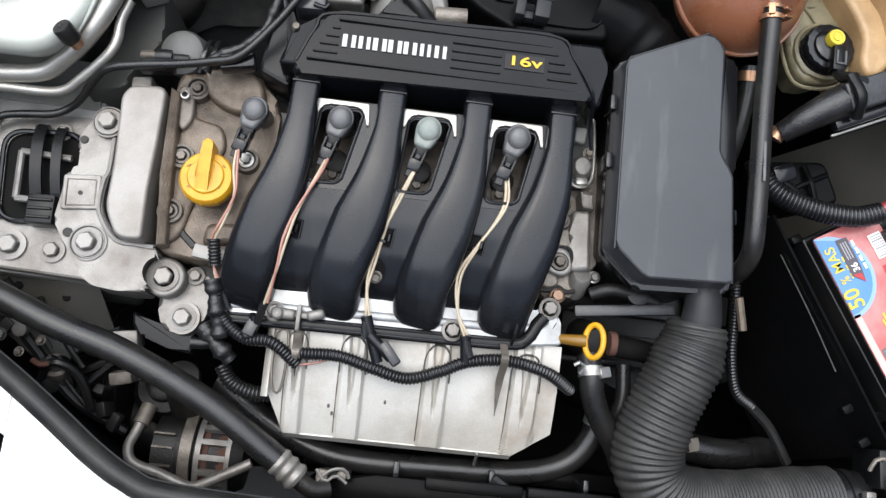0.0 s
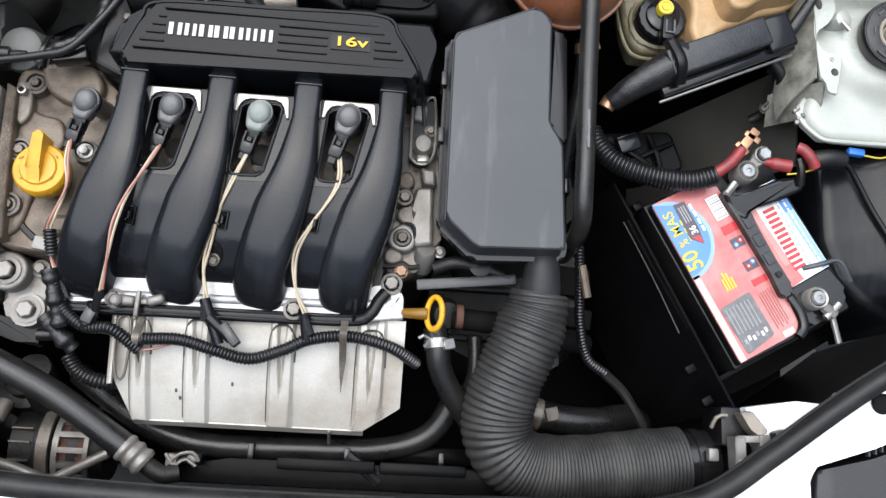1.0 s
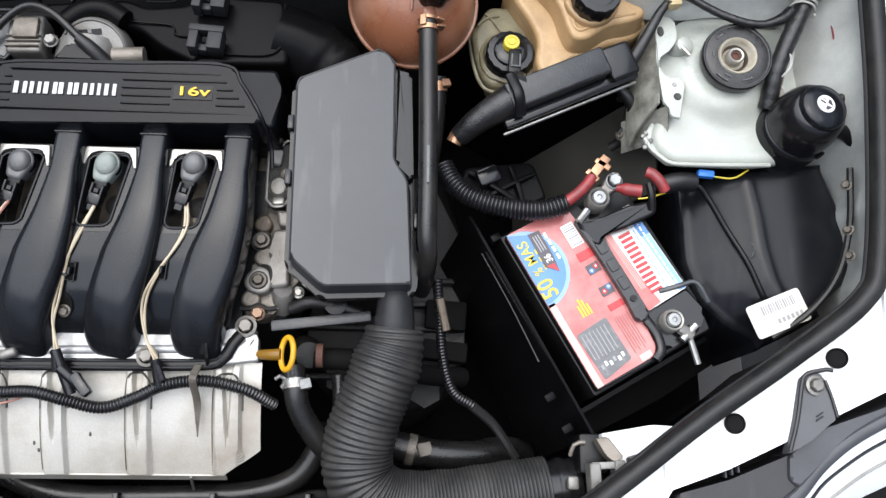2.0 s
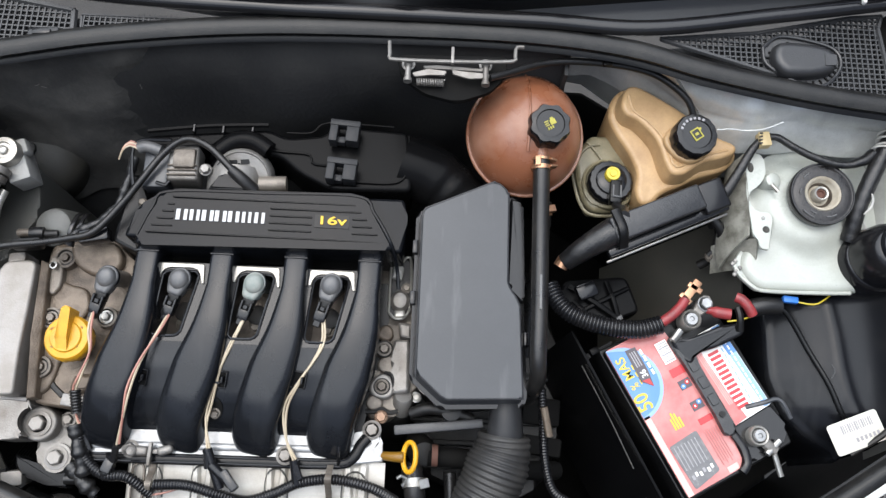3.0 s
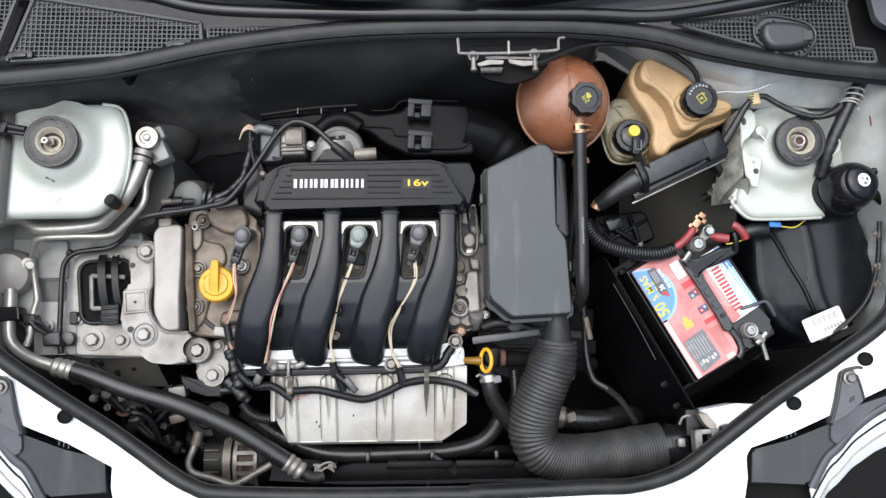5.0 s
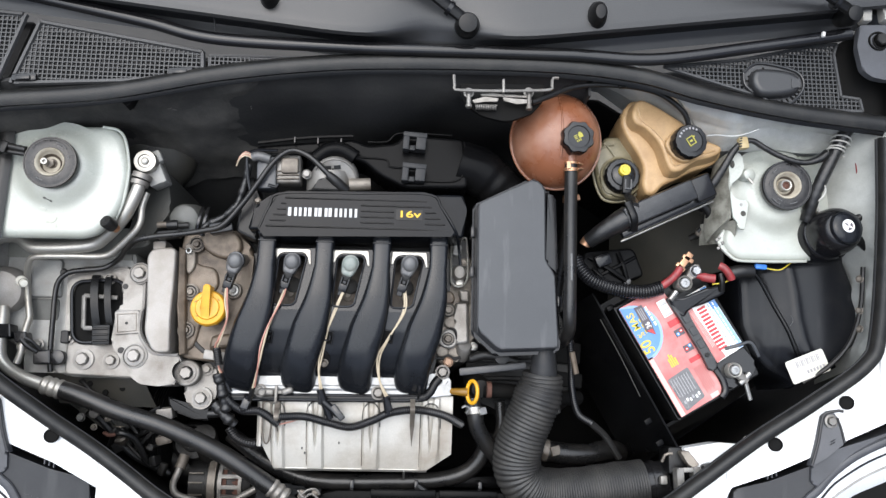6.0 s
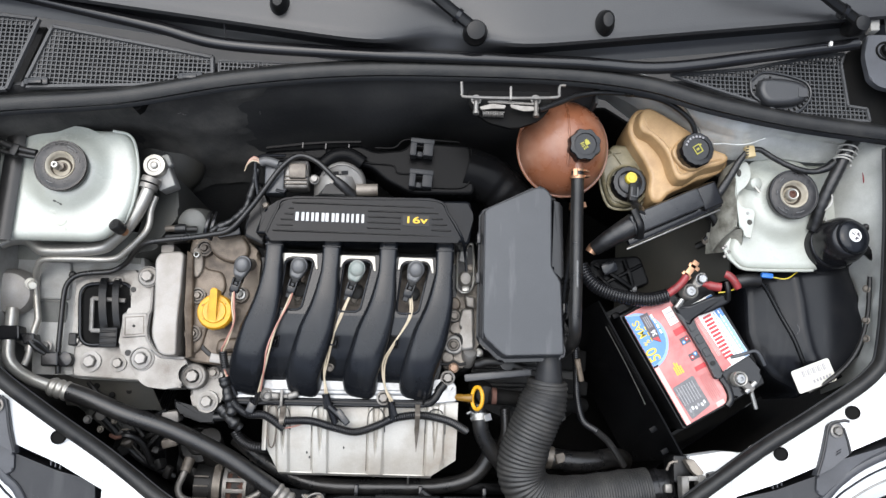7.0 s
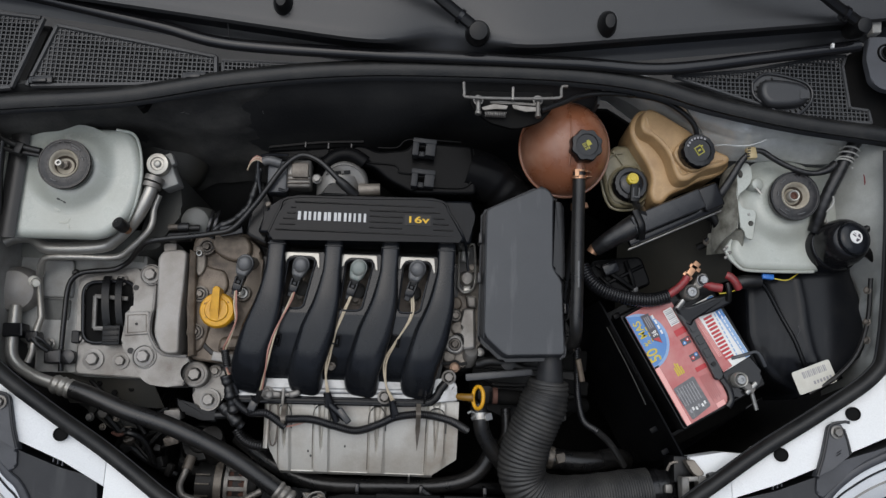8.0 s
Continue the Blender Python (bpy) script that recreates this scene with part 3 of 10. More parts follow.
# strut towers
DOME = ((1.06, -0.0002), (1.0, 0.0001), (0.95, 0.0005), (0.90, 0.0014), (0.84, 0.0034), (0.78, 0.0064), (0.71, 0.0102), (0.64, 0.0136), (0.56, 0.0155), (0.48, 0.016), (0.0, 0.016))
def dome_z(x, y, cx, cy, r_dome):
    """Height of the dome over the tower's flat top."""
    f = math.hypot(x - cx, y - cy) / r_dome
    for (a, p), (b, q) in zip(DOME, DOME[1:]):
        if f >= b:
            return max(0.0, p + (q - p) * (a - f) / (a - b)) if f < a else 0.0
    return 0.016
def tower(name, outline, z_top, cx, cy, mat, label, r_dome, depth, foot):
    bm = bmesh.new()
    pebble(bm, fillet(outline, 0.030, 6), z_top - depth, z_top, 0.012, 5, foot=foot)
    lathe(bm, [(r_dome * f, z_top + h) for f, h in DOME],
          Matrix.Translation((cx, cy, 0)), 44)
    part(name, bm, mat, car_body, label, 60)
    # The right arch is near black, shade in its colour; the left is painted.
    bm = bmesh.new()
    inner = [(cx + (x - cx) * 0.80 + (0.03 if cx > 0 else -0.03), cy + (y - cy) * 0.77) for x, y in outline]
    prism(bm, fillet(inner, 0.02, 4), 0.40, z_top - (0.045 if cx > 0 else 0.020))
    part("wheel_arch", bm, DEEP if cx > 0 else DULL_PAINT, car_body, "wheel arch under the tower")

tower("strut_tower", [(-0.645, 0.262), (-0.458, 0.264), (-0.440, 0.200), (-0.443, 0.152), (-0.457, 0.120), (-0.486, 0.092), (-0.660, 0.089)], 0.876, -0.541, 0.194, TOWER_PAINT,
      "pale painted strut tower with black strut cap", 0.068, 0.032, 0.006)
tower("strut_tower", [(0.490, 0.262), (0.492, 0.20), (0.456, 0.118), (0.478, 0.089), (0.582, 0.089), (0.640, 0.105), (0.660, 0.262)], 0.862, 0.541, 0.195, TOWER_PAINT,
      "pale grey strut tower with black strut cap", 0.072, 0.016, 0.004)
# raised welded lip round the left tower
bm = bmesh.new()
tube(bm, [(-0.486, 0.262, 0.872), (-0.462, 0.257, 0.873), (-0.450, 0.240, 0.873), (-0.4420, 0.200, 0.872), (-0.4445, 0.160, 0.870), (-0.4500, 0.138, 0.867), (-0.458, 0.122, 0.862)], 0.0022, 8)
part("weld_lip", bm, TOWER_PAINT, car_body)
for pts, r in (([(-0.650, 0.236, 0.904), (-0.620, 0.222, 0.906), (-0.596, 0.215, 0.908), (-0.576, 0.211, 0.909)], 0.0048), ([(-0.650, 0.222, 0.900), (-0.622, 0.212, 0.903), (-0.598, 0.208, 0.906), (-0.578, 0.205, 0.907)], 0.0036), ([(-0.636, 0.226, 0.904), (-0.640, 0.18, 0.892), (-0.636, 0.12, 0.886)], 0.0052)):
    bm = bmesh.new()
    tube(bm, pts, r, 10)
    part("tower_lead", bm, RUBBER, car_body, "black taped lead beside the strut cap")
bm = bmesh.new()
box(bm, (0.012, 0.018, 0.010), Matrix.Translation((-0.608, 0.214, 0.909)) @ pose(0, 0, 0, 0, 0, -18), 0.002)
part("tower_clip", bm, DARK_PLASTIC, car_body)
# inner metal of the right side
bm = bmesh.new()
sheet(bm, 16, 60, lambda u, v: Vector(((0.674 - 0.087 * max(0, min(1, (v - 0.50) * 6))) * (1 - u) + 0.678 * u + (0.0035 * math.sin(v * 31) + 0.002 * math.sin(v * 57 + u * 4)) * math.sin(3.1 * u), -0.10 + 0.38 * v, 0.70 + (rim(0.67, -0.10 + 0.38 * v) - 0.705) * u ** 0.6)), 0.004)
part("inner_wing", bm, WING_PAINT, car_body, "grey painted inner wing")
def scuttle_front(x):
    return max(0.262, min(0.372, 0.348 - 0.62 * (x - 0.32)))
def scuttle(x, v):
    u = (x - 0.285) / 0.39
    dents = 0.007 * math.exp(-((u - 0.45) / 0.05) ** 2 - ((v - 0.6) / 0.25) ** 2) + 0.007 * math.exp(-((u - 0.3) / 0.06) ** 2 - ((v - 0.7) / 0.25) ** 2)
    folds = 0.005 * math.sin(u * 12) + 0.003 * math.sin(u * 31 + 5 * v) + 0.005 * math.exp(-((v - 0.35 - 0.1 * u) / 0.06) ** 2) - 0.004 * math.exp(-((v - 0.72 + 0.15 * u) / 0.08) ** 2)
    a = scuttle_front(x)
    b = max(0.322 - 0.026 * u, a + 0.012)
    return Vector((x, a + (b - a) * v + folds * 0.5, 0.872 + 0.075 * v ** 0.8 - 0.016 * (1 - u) + 0.006 * math.sin(u * 14) * math.sin(3.1 * v) + dents))
bm = bmesh.new()
sheet(bm, 44, 18, lambda u, v: scuttle(0.435 - 0.075 * v + (0.24 + 0.075 * v) * u, v), 0.004)
part("scuttle_panel", bm, SCUTTLE_PAINT, car_body, "grey painted scuttle panel")
bm = bmesh.new()
sheet(bm, 20, 14, lambda u, v: scuttle(0.236 + (0.199 - 0.075 * v) * u, v) - Vector((0, -0.004, 0.004 + 0.012 * (1 - u))), 0.004)
part("scuttle_corner", bm, SCUTTLE_PAINT, car_body, "scuffed grey metal corner of the scuttle")
bm = bmesh.new()
sheet(bm, 10, 10, lambda u, v: Vector((0.345 + 0.14 * u, 0.055 + 0.12 * v + 0.03 * u, 0.60 + 0.19 * u + 0.02 * v)), 0.004)
part("inner_panel", bm, PANEL_OLIVE, car_body, "dusty dark inner panel")
for pts, r in (([(0.424, 0.272, 0.903), (0.440, 0.273, 0.905), (0.456, 0.272, 0.905), (0.478, 0.274, 0.907), (0.50, 0.281, 0.915)], 0.0010),):
    bm = bmesh.new()
    tube(bm, pts, r, 8)
    part("pressed_bead", bm, SCUTTLE_PAINT, car_body, "pale pressed bead in the scuttle")
bm = bmesh.new()
tube(bm, [(0.648, 0.27, 0.908), (0.652, 0.22, 0.905), (0.655, 0.17, 0.898)], 0.0011, 6)
part("red_wire", bm, RED_CABLE, car_body, "thin red wire along the inner wing")
# inner metal of the left side
bm = bmesh.new()
sheet(bm, 8, 16, lambda u, v: Vector((-0.652 - 0.018 * u, -0.12 + 0.42 * v, 0.66 + (rim(0.67, -0.12 + 0.42 * v) - 0.665) * u ** 0.5)), 0.004)
part("inner_wing", bm, DULL_PAINT, car_body, "dusty inner wing")
bm = bmesh.new()
prism(bm, fillet([(-0.66, 0.095), (-0.455, 0.095), (-0.44, -0.02), (-0.425, -0.107), (-0.545, -0.105), (-0.66, -0.04)], 0.01, 2), 0.60, 0.765, 0.006, 2)
part("chassis_rail", bm, DULL_PAINT, car_body, "dusty grey chassis rail")
bm = bmesh.new()
prism(bm, fillet([(-0.612, 0.076), (-0.566, 0.076), (-0.562, 0.016), (-0.610, 0.016)], 0.006, 3), 0.74, 0.773, 0.003, 2)
part("rail_panel", bm, DULL_PAINT, car_body, "dusty pressed rail panel")
bm = bmesh.new()
prism(bm, fillet([(-0.611, 0.014), (-0.566, 0.014), (-0.560, -0.052), (-0.606, -0.052)], 0.005, 3), 0.74, lambda x, y: 0.769 + 0.12 * (y - 0.014), 0.003, 2)
part("rail_panel", bm, LOW_OLIVE, car_body, "darker olive-grey rail panel")
bm = bmesh.new()
sheet(bm, 14, 6, lambda u, v: Vector((-0.612 + 0.075 * u, -0.064 - 0.036 * v, 0.762 - 0.006 * v + 0.003 * math.sin(u * 9))), 0.003)
part("rail_panel", bm, DULL_PAINT, car_body, "dusty lower rail panel")
bm = bmesh.new()
prism(bm, fillet([(-0.588, -0.068), (-0.562, -0.066), (-0.560, -0.088), (-0.586, -0.089)], 0.003, 3), 0.765, 0.789, 0.0025, 2)
part("wire_clip", bm, SHINY_BLACK, car_body, "black plug on the rail")
bm = bmesh.new()
prism(bm, fillet([(-0.552, -0.036), (-0.540, -0.036), (-0.538, -0.056), (-0.551, -0.056)], 0.003, 3), 0.765, 0.784, 0.002, 2)
part("wire_clip", bm, DARK_PLASTIC, car_body)
bolt(car_body, (-0.588, -0.058, 0.772), 0.006, mat=CAST)
bolt(car_body, (-0.560, 0.055, 0.775), 0.004, mat=DARK_PLASTIC)
for pts, r in (([(-0.604, -0.052, 0.796), (-0.594, -0.062, 0.794), (-0.582, -0.070, 0.788)], 0.0036), ([(-0.598, -0.050, 0.797), (-0.588, -0.055, 0.795), (-0.576, -0.068, 0.788)], 0.0028)):
    bm = bmesh.new()
    tube(bm, pts, r, 8)
    part("rail_lead", bm, RUBBER, car_body)
bm = bmesh.new()
prism(bm, fillet([(-0.446, 0.215), (-0.402, 0.215), (-0.396, 0.162), (-0.397, 0.144), (-0.412, 0.128), (-0.425, 0.096), (-0.470, 0.086), (-0.460, 0.115)], 0.006, 3), 0.60, lambda x, y: 0.802 + 0.25 * (x + 0.42) + 0.003 * math.sin(y * 150), 0.004, 2)
part("rail_end", bm, DARK_DULL, car_body, "dusty olive metal beside the tower")
bm = bmesh.new()
sheet(bm, 24, 8, lambda u, v: Vector((-0.66 + 0.20 * u, 0.078 + 0.050 * v, 0.768 + 0.008 * v + 0.0012 * math.sin(u * 17))), 0.003)
part("rail_shelf", bm, OLIVE, car_body, "dusty olive shelf under the pipes")
# Dark sheet stands in for a hose-like shadow along the tower.
bm = bmesh.new()
sheet(bm, 4, 16, lambda u, v: Vector((-0.638 + 0.028 * u + 0.002 * v, 0.086 + 0.17 * v, 0.8815 + 0.005 * math.sin(3.1 * u))), 0.003)
part("tower_shadow_strip", bm, RUBBER, car_body, "dark strip for the hose-like shadow beside the tower")
for x, y, a, l, w in ((-0.553, 0.1465, -18, 0.005, 0.0030), (-0.5485, 0.1445, -24, 0.006, 0.0014), (-0.5445, 0.1425, -30, 0.004, 0.0026)):
    bm = bmesh.new()
    lathe(bm, [(0, 0.0005), (0.5, 0.0004), (0.56, -0.001)], Matrix.Translation((x, y, 0.8764 + dome_z(x, y, -0.541, 0.194, 0.068))) @ pose(0, 0, 0, 8 if y > 0.13 else 0, 0, 0) @ pose(0, 0, 0, 0, 0, a) @ Matrix.Diagonal((l, w, 1, 1)), 12)
    part("chip_mark", bm, DARK_DULL, car_body, "dark chip in the paint")
for x, y, a, l, w in ((-0.541, 0.116, 40, 0.012, 0.006), (-0.5475, 0.114, 10, 0.008, 0.003), (-0.537, 0.108, -60, 0.007, 0.003), (-0.557, 0.132, -20, 0.010, 0.004)):
    bm = bmesh.new()
    lathe(bm, [(0, 0.0004), (0.5, 0.0003), (0.56, -0.001)], Matrix.Translation((x, y, 0.8764 + dome_z(x, y, -0.541, 0.194, 0.068))) @ pose(0, 0, 0, 8 if y > 0.13 else 0, 0, 0) @ pose(0, 0, 0, 0, 0, a) @ Matrix.Diagonal((l, w, 1, 1)), 12)
    part("stain", bm, TOWER_STAIN, car_body, "brownish stain on the paint")
bm = bmesh.new()
prism(bm, fillet([(0.396, -0.193), (0.449, -0.184), (0.500, -0.186), (0.49, -0.20), (0.43, -0.245), (0.418, -0.228), (0.412, -0.217)], 0.004, 2), 0.79, lambda x, y: 0.828 + 0.04 * (x - 0.4), 0.0015, 2)
part("corner_panel", bm, WHITE_PAINT, car_body, "white painted corner panel beside the headlamp")
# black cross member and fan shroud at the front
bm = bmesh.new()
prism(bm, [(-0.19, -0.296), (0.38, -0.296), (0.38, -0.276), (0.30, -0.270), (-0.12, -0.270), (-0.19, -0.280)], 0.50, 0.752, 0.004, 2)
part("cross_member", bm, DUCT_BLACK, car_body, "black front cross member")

# seals
def seal_section(s):
    return [(1.0 * math.cos(a) * (1.0 + 0.25 * math.sin(2 * a)), 0.8 * math.sin(a)) for a in [2 * math.pi * k / 12 for k in range(12)]]

def seal(name, pts, r, label):
    x0 = pts[len(pts) // 2]
    root = thing(name, x0, label, "rubber seal")
    bm = bmesh.new()
    tube(bm, pts, r, 12, 0.008, shape=seal_section)
    part("bulb", bm, SEAL_RUBBER, root)
    bm = bmesh.new()
    tube(bm, [(x, y, z - r * 0.7) for x, y, z in pts], r * 1.25, 8, 0.01, flat=0.35)
    part("flange", bm, DARK_PLASTIC, root)
    return root

def on_rim(x, y, d=0.008):
    return (x, y, rim(x, y) + d)

seal("bonnet_seal", [on_rim(*p) for p in ((-0.664, 0.25), (-0.666, 0.10), (-0.662, -0.035), (-0.606, -0.101), (-0.534, -0.156), (-0.461, -0.206), (-0.411, -0.241), (-0.372, -0.269), (-0.338, -0.288), (-0.300, -0.298),
     (-0.148, -0.304), (0.064, -0.305))], 0.0092, "black rubber seal along the bay's front edge")
seal("bonnet_seal", [on_rim(*p) for p in ((0.050, -0.303), (0.219, -0.298), (0.287, -0.296), (0.353, -0.277), (0.412, -0.238), (0.493, -0.178), (0.571, -0.124), (0.644, -0.068),
     (0.662, -0.02), (0.666, 0.13), (0.662, 0.256))], 0.0092, "black rubber seal running up the wing")
REAR = [(-0.70, 0.252, 0.957), (-0.60, 0.267, 0.96), (-0.448, 0.285, 0.96), (-0.293, 0.319, 0.96), (-0.134, 0.341, 0.96), (0.029, 0.349, 0.96), (0.194, 0.350, 0.96),
        (0.310, 0.339, 0.96), (0.400, 0.316, 0.96), (0.525, 0.294, 0.96), (0.67, 0.279, 0.96)]
seal("scuttle_seal", REAR, 0.0125, "thick black rubber seal along the scuttle")


# ---- cowl behind the bay ----
cowl = thing("cowl_panel", (0, 0.45, 0.96), "smooth black plastic windscreen cowl with mesh vents", "cowl")
bm = bmesh.new()
def cowl_face(u, v):
    x = -0.72 + 1.44 * u
    edge = 0.359 + 0.105 * max(0, -0.06 - x) + 0.14 * max(0, x - 0.06)
    mid = math.exp(-((x - 0.01) / 0.075) ** 2)
    step = ((0.0, -0.006, 0.940), (0.10, 0.004, 0.944), (0.16, 0.013, 0.950), (0.24, 0.012, 0.970), (0.32, 0.004, 0.988), (0.38, 0.0005, 0.996), (0.42, 0.003, 1.001), (0.48, 0.012, 1.003), (0.60, 0.05, 1.005), (1.0, 0.30, 1.030))
    slope = ((0.0, -0.010, 0.940), (0.10, 0.000, 0.952), (0.16, 0.006, 0.966), (0.24, 0.014, 0.974), (0.32, 0.022, 0.980), (0.38, 0.028, 0.985), (0.42, 0.033, 0.988), (0.48, 0.042, 0.992), (0.60, 0.07, 1.000), (1.0, 0.30, 1.030))
    for i in range(1, len(step)):
        if v <= step[i][0]:
            break
    k = (v - step[i - 1][0]) / (step[i][0] - step[i - 1][0])
    a = [p + (q - p) * k for p, q in zip(step[i - 1], step[i])]
    b = [p + (q - p) * k for p, q in zip(slope[i - 1], slope[i])]
    return Vector((x, edge + a[1] * (1 - mid) + b[1] * mid, a[2] * (1 - mid) + b[2] * mid))
sheet(bm, 96, 50, cowl_face, 0.003)
part("shell", bm, COWL_PLASTIC, cowl)
bm = bmesh.new()
tube(bm, [(-0.72, 0.440, 0.974), (-0.60, 0.424, 0.974), (-0.50, 0.405, 0.974), (-0.40, 0.385, 0.974), (-0.301, 0.364, 0.973), (-0.10, 0.360, 0.972), (0.028, 0.361, 0.972), (0.20, 0.362, 0.972), (0.324, 0.360, 0.972), (0.47, 0.384, 0.974), (0.62, 0.412, 0.975)], 0.0095, 10, 0.01, flat=0.8)
part("front_lip", bm, SHINY_BLACK, cowl)
bm = bmesh.new()
tube(bm, [(-0.303, 0.358, 0.9685), (-0.306, 0.39, 0.981), (-0.308, 0.42, 1.003), (-0.308, 0.56, 1.022)], 0.0012, 6, 0.008)
part("seam", bm, DARK_PLASTIC, cowl)
for x, y in ((-0.226, 0.415), (0.234, 0.408)):
    bm = bmesh.new()
    lathe(bm, [(0.0, 0.022), (0.007, 0.021), (0.0105, 0.016), (0.012, 0.006), (0.014, 0.0), (0.012, -0.015)], Matrix.Translation((x, y, 1.005)) @ pose(0, 0, 0, 12, 0, 0) @ Matrix.Diagonal((1, 1.4, 1, 1)), 20)
    part("stud", bm, DARK_PLASTIC, cowl, "black rubber stud")

def vent(outline, z, pitch, extra_frame):
    """A mesh vent: a lattice of thin bars inside an outline, and its frame."""
    xs, ys = [p[0] for p in outline], [p[1] for p in outline]
    def inside(x, y):
        odd = False
        for i in range(len(outline)):
            (x1, y1), (x2, y2) = outline[i - 1], outline[i]
            if (y1 > y) != (y2 > y) and x < (x2 - x1) * (y - y1) / (y2 - y1) + x1:
                odd = not odd
        return odd
    bm = bmesh.new()
    for axis in (0, 1):
        lo, hi = (min(xs), max(xs)) if axis == 0 else (min(ys), max(ys))
        k = lo + pitch / 2
        while k < hi:
            run, c = None, (min(ys) if axis == 0 else min(xs))
            end = max(ys) if axis == 0 else max(xs)
            spans = []
            while c <= end + pitch:
                p = (k, c) if axis == 0 else (c, k)
                if inside(*p) and c <= end:
                    run = c if run is None else run
                elif run is not None:
                    spans.append((run, c))
                    run = None
                c += 0.003
            for a, b in spans:
                if b - a > 0.006:
                    size = (0.0016, b - a, 0.004) if axis == 0 else (b - a, 0.0016, 0.003)
                    mid = (k, (a + b) / 2, z) if axis == 0 else ((a + b) / 2, k, z)
                    box(bm, size, Matrix.Translation(mid))
            k += pitch
    root = part("vent_mesh", bm, VENT_PLASTIC, cowl, "black mesh vent", 20)
    bm = bmesh.new()
    prism(bm, outline, z - 0.03, z - 0.022)
    part("vent_pan", bm, DARK_PLASTIC, cowl)
    ring = [(*p, z + 0.001) for p in outline] + [(*outline[0], z + 0.001)]
    bm = bmesh.new()
    for a, b in zip(ring, ring[1:]):
        tube(bm, [a, tuple((Vector(a) + Vector(b)) / 2), b], extra_frame, 6, 0.02)
    part("vent_frame", bm, VENT_PLASTIC, cowl)
    return root

vent([(-0.555, 0.386), (-0.325, 0.350), (-0.322, 0.318), (-0.42, 0.303), (-0.585, 0.292)], 0.956, 0.0064, 0.004)
vent([(-0.70, 0.405), (-0.576, 0.396), (-0.607, 0.288), (-0.70, 0.275)], 0.956, 0.0064, 0.004)
vent([(-0.315, 0.345), (-0.19, 0.347), (-0.313, 0.322)], 0.957, 0.006, 0.002)
vent([(0.343, 0.356), (0.457, 0.371), (0.567, 0.398), (0.606, 0.403), (0.600, 0.386), (0.606, 0.320), (0.634, 0.317), (0.637, 0.298), (0.569, 0.297), (0.461, 0.322)], 0.956, 0.0064, 0.003)
bm = bmesh.new()
pebble(bm, loop([(0.476, 0.3525), (0.503, 0.3540), (0.530, 0.3495), (0.5405, 0.3400), (0.5390, 0.3240), (0.526, 0.3155), (0.503, 0.3115), (0.481, 0.3125), (0.4690, 0.3250), (0.4675, 0.3410)], 5), 0.950, 0.974, 0.009, 6)
part("vent_cap", bm, COWL_PLASTIC, cowl, "black oval cover on the vent", 60)
bm = bmesh.new()
prism(bm, fillet([(0.5245, 0.3395), (0.5385, 0.3380), (0.5375, 0.3245), (0.5235, 0.3230)], 0.002, 2), 0.970, 0.9748, 0.0005, 1)
part("cap_tab", bm, VENT_PLASTIC, cowl)
ring = [(0.460, 0.350), (0.480, 0.3655), (0.517, 0.362), (0.545, 0.351), (0.548, 0.328), (0.527, 0.305), (0.507, 0.303), (0.465, 0.327)]
bm = bmesh.new()
prism(bm, loop(ring, 5), 0.948, 0.9595, 0.002, 2)
part("vent_cap_base", bm, VENT_PLASTIC, cowl)
bm = bmesh.new()
tube(bm, [(x, y, 0.961) for x, y in ring] + [(*ring[0], 0.961)], 0.0022, 8)
part("cap_rim", bm, COWL_PLASTIC, cowl)
for a in list(range(-85, 10, 13)) + list(range(110, 175, 15)):
    c = Vector((0.504 + 0.0385 * math.cos(radians(a)), 0.333 + 0.0262 * math.sin(radians(a)), 0.9600))
    bm = bmesh.new()
    box(bm, (0.0055, 0.0022, 0.002), Matrix.Translation(c) @ pose(0, 0, 0, 0, 0, a), 0.0004, 1)
    part("slot", bm, DEEP, cowl)
for x, y in ((-0.566, 0.300), (-0.352, 0.318)):
    bm = bmesh.new()
    box(bm, (0.034, 0.011, 0.008), Matrix.Translation((x, y, 0.960)) @ pose(0, 0, 0, 0, 0, 4), 0.002)
    box(bm, (0.020, 0.006, 0.005), Matrix.Translation((x, y - 0.002, 0.965)) @ pose(0, 0, 0, 0, 0, 4), 0.001)
    part("clip", bm, SHINY_BLACK, cowl)
# hinge region at the right end
bm = bmesh.new()
prism(bm, fillet([(0.613, 0.408), (0.647, 0.430), (0.72, 0.43), (0.72, 0.290), (0.641, 0.296), (0.640, 0.322), (0.612, 0.325), (0.606, 0.387)], 0.004, 2), 0.925, 0.945, 0.003, 2)
part("corner_tray", bm, DEEP, cowl, "black corner beside the vent")
bm = bmesh.new()
prism(bm, fillet([(0.626, 0.4215), (0.70, 0.4255), (0.70, 0.338), (0.659, 0.336), (0.638, 0.340), (0.625, 0.351), (0.620, 0.385)], 0.006, 3), 0.975, 0.986, 0.0025, 2)
part("hinge_plate", bm, BRACKET_GREY, cowl, "grey hinge plate")
bm = bmesh.new()
lathe(bm, [(0.0150, -0.002), (0.0145, 0.0015), (0.0125, 0.0010), (0.0118, -0.001)], Matrix.Translation((0.652, 0.396, 0.987)), 26)
part("hinge_collar", bm, DEEP, cowl, "dark ring round the hinge bolt")
bolt(cowl, (0.6545, 0.396, 0.986), 0.0095, mat=GREASE, washer=1.2)
bm = bmesh.new()
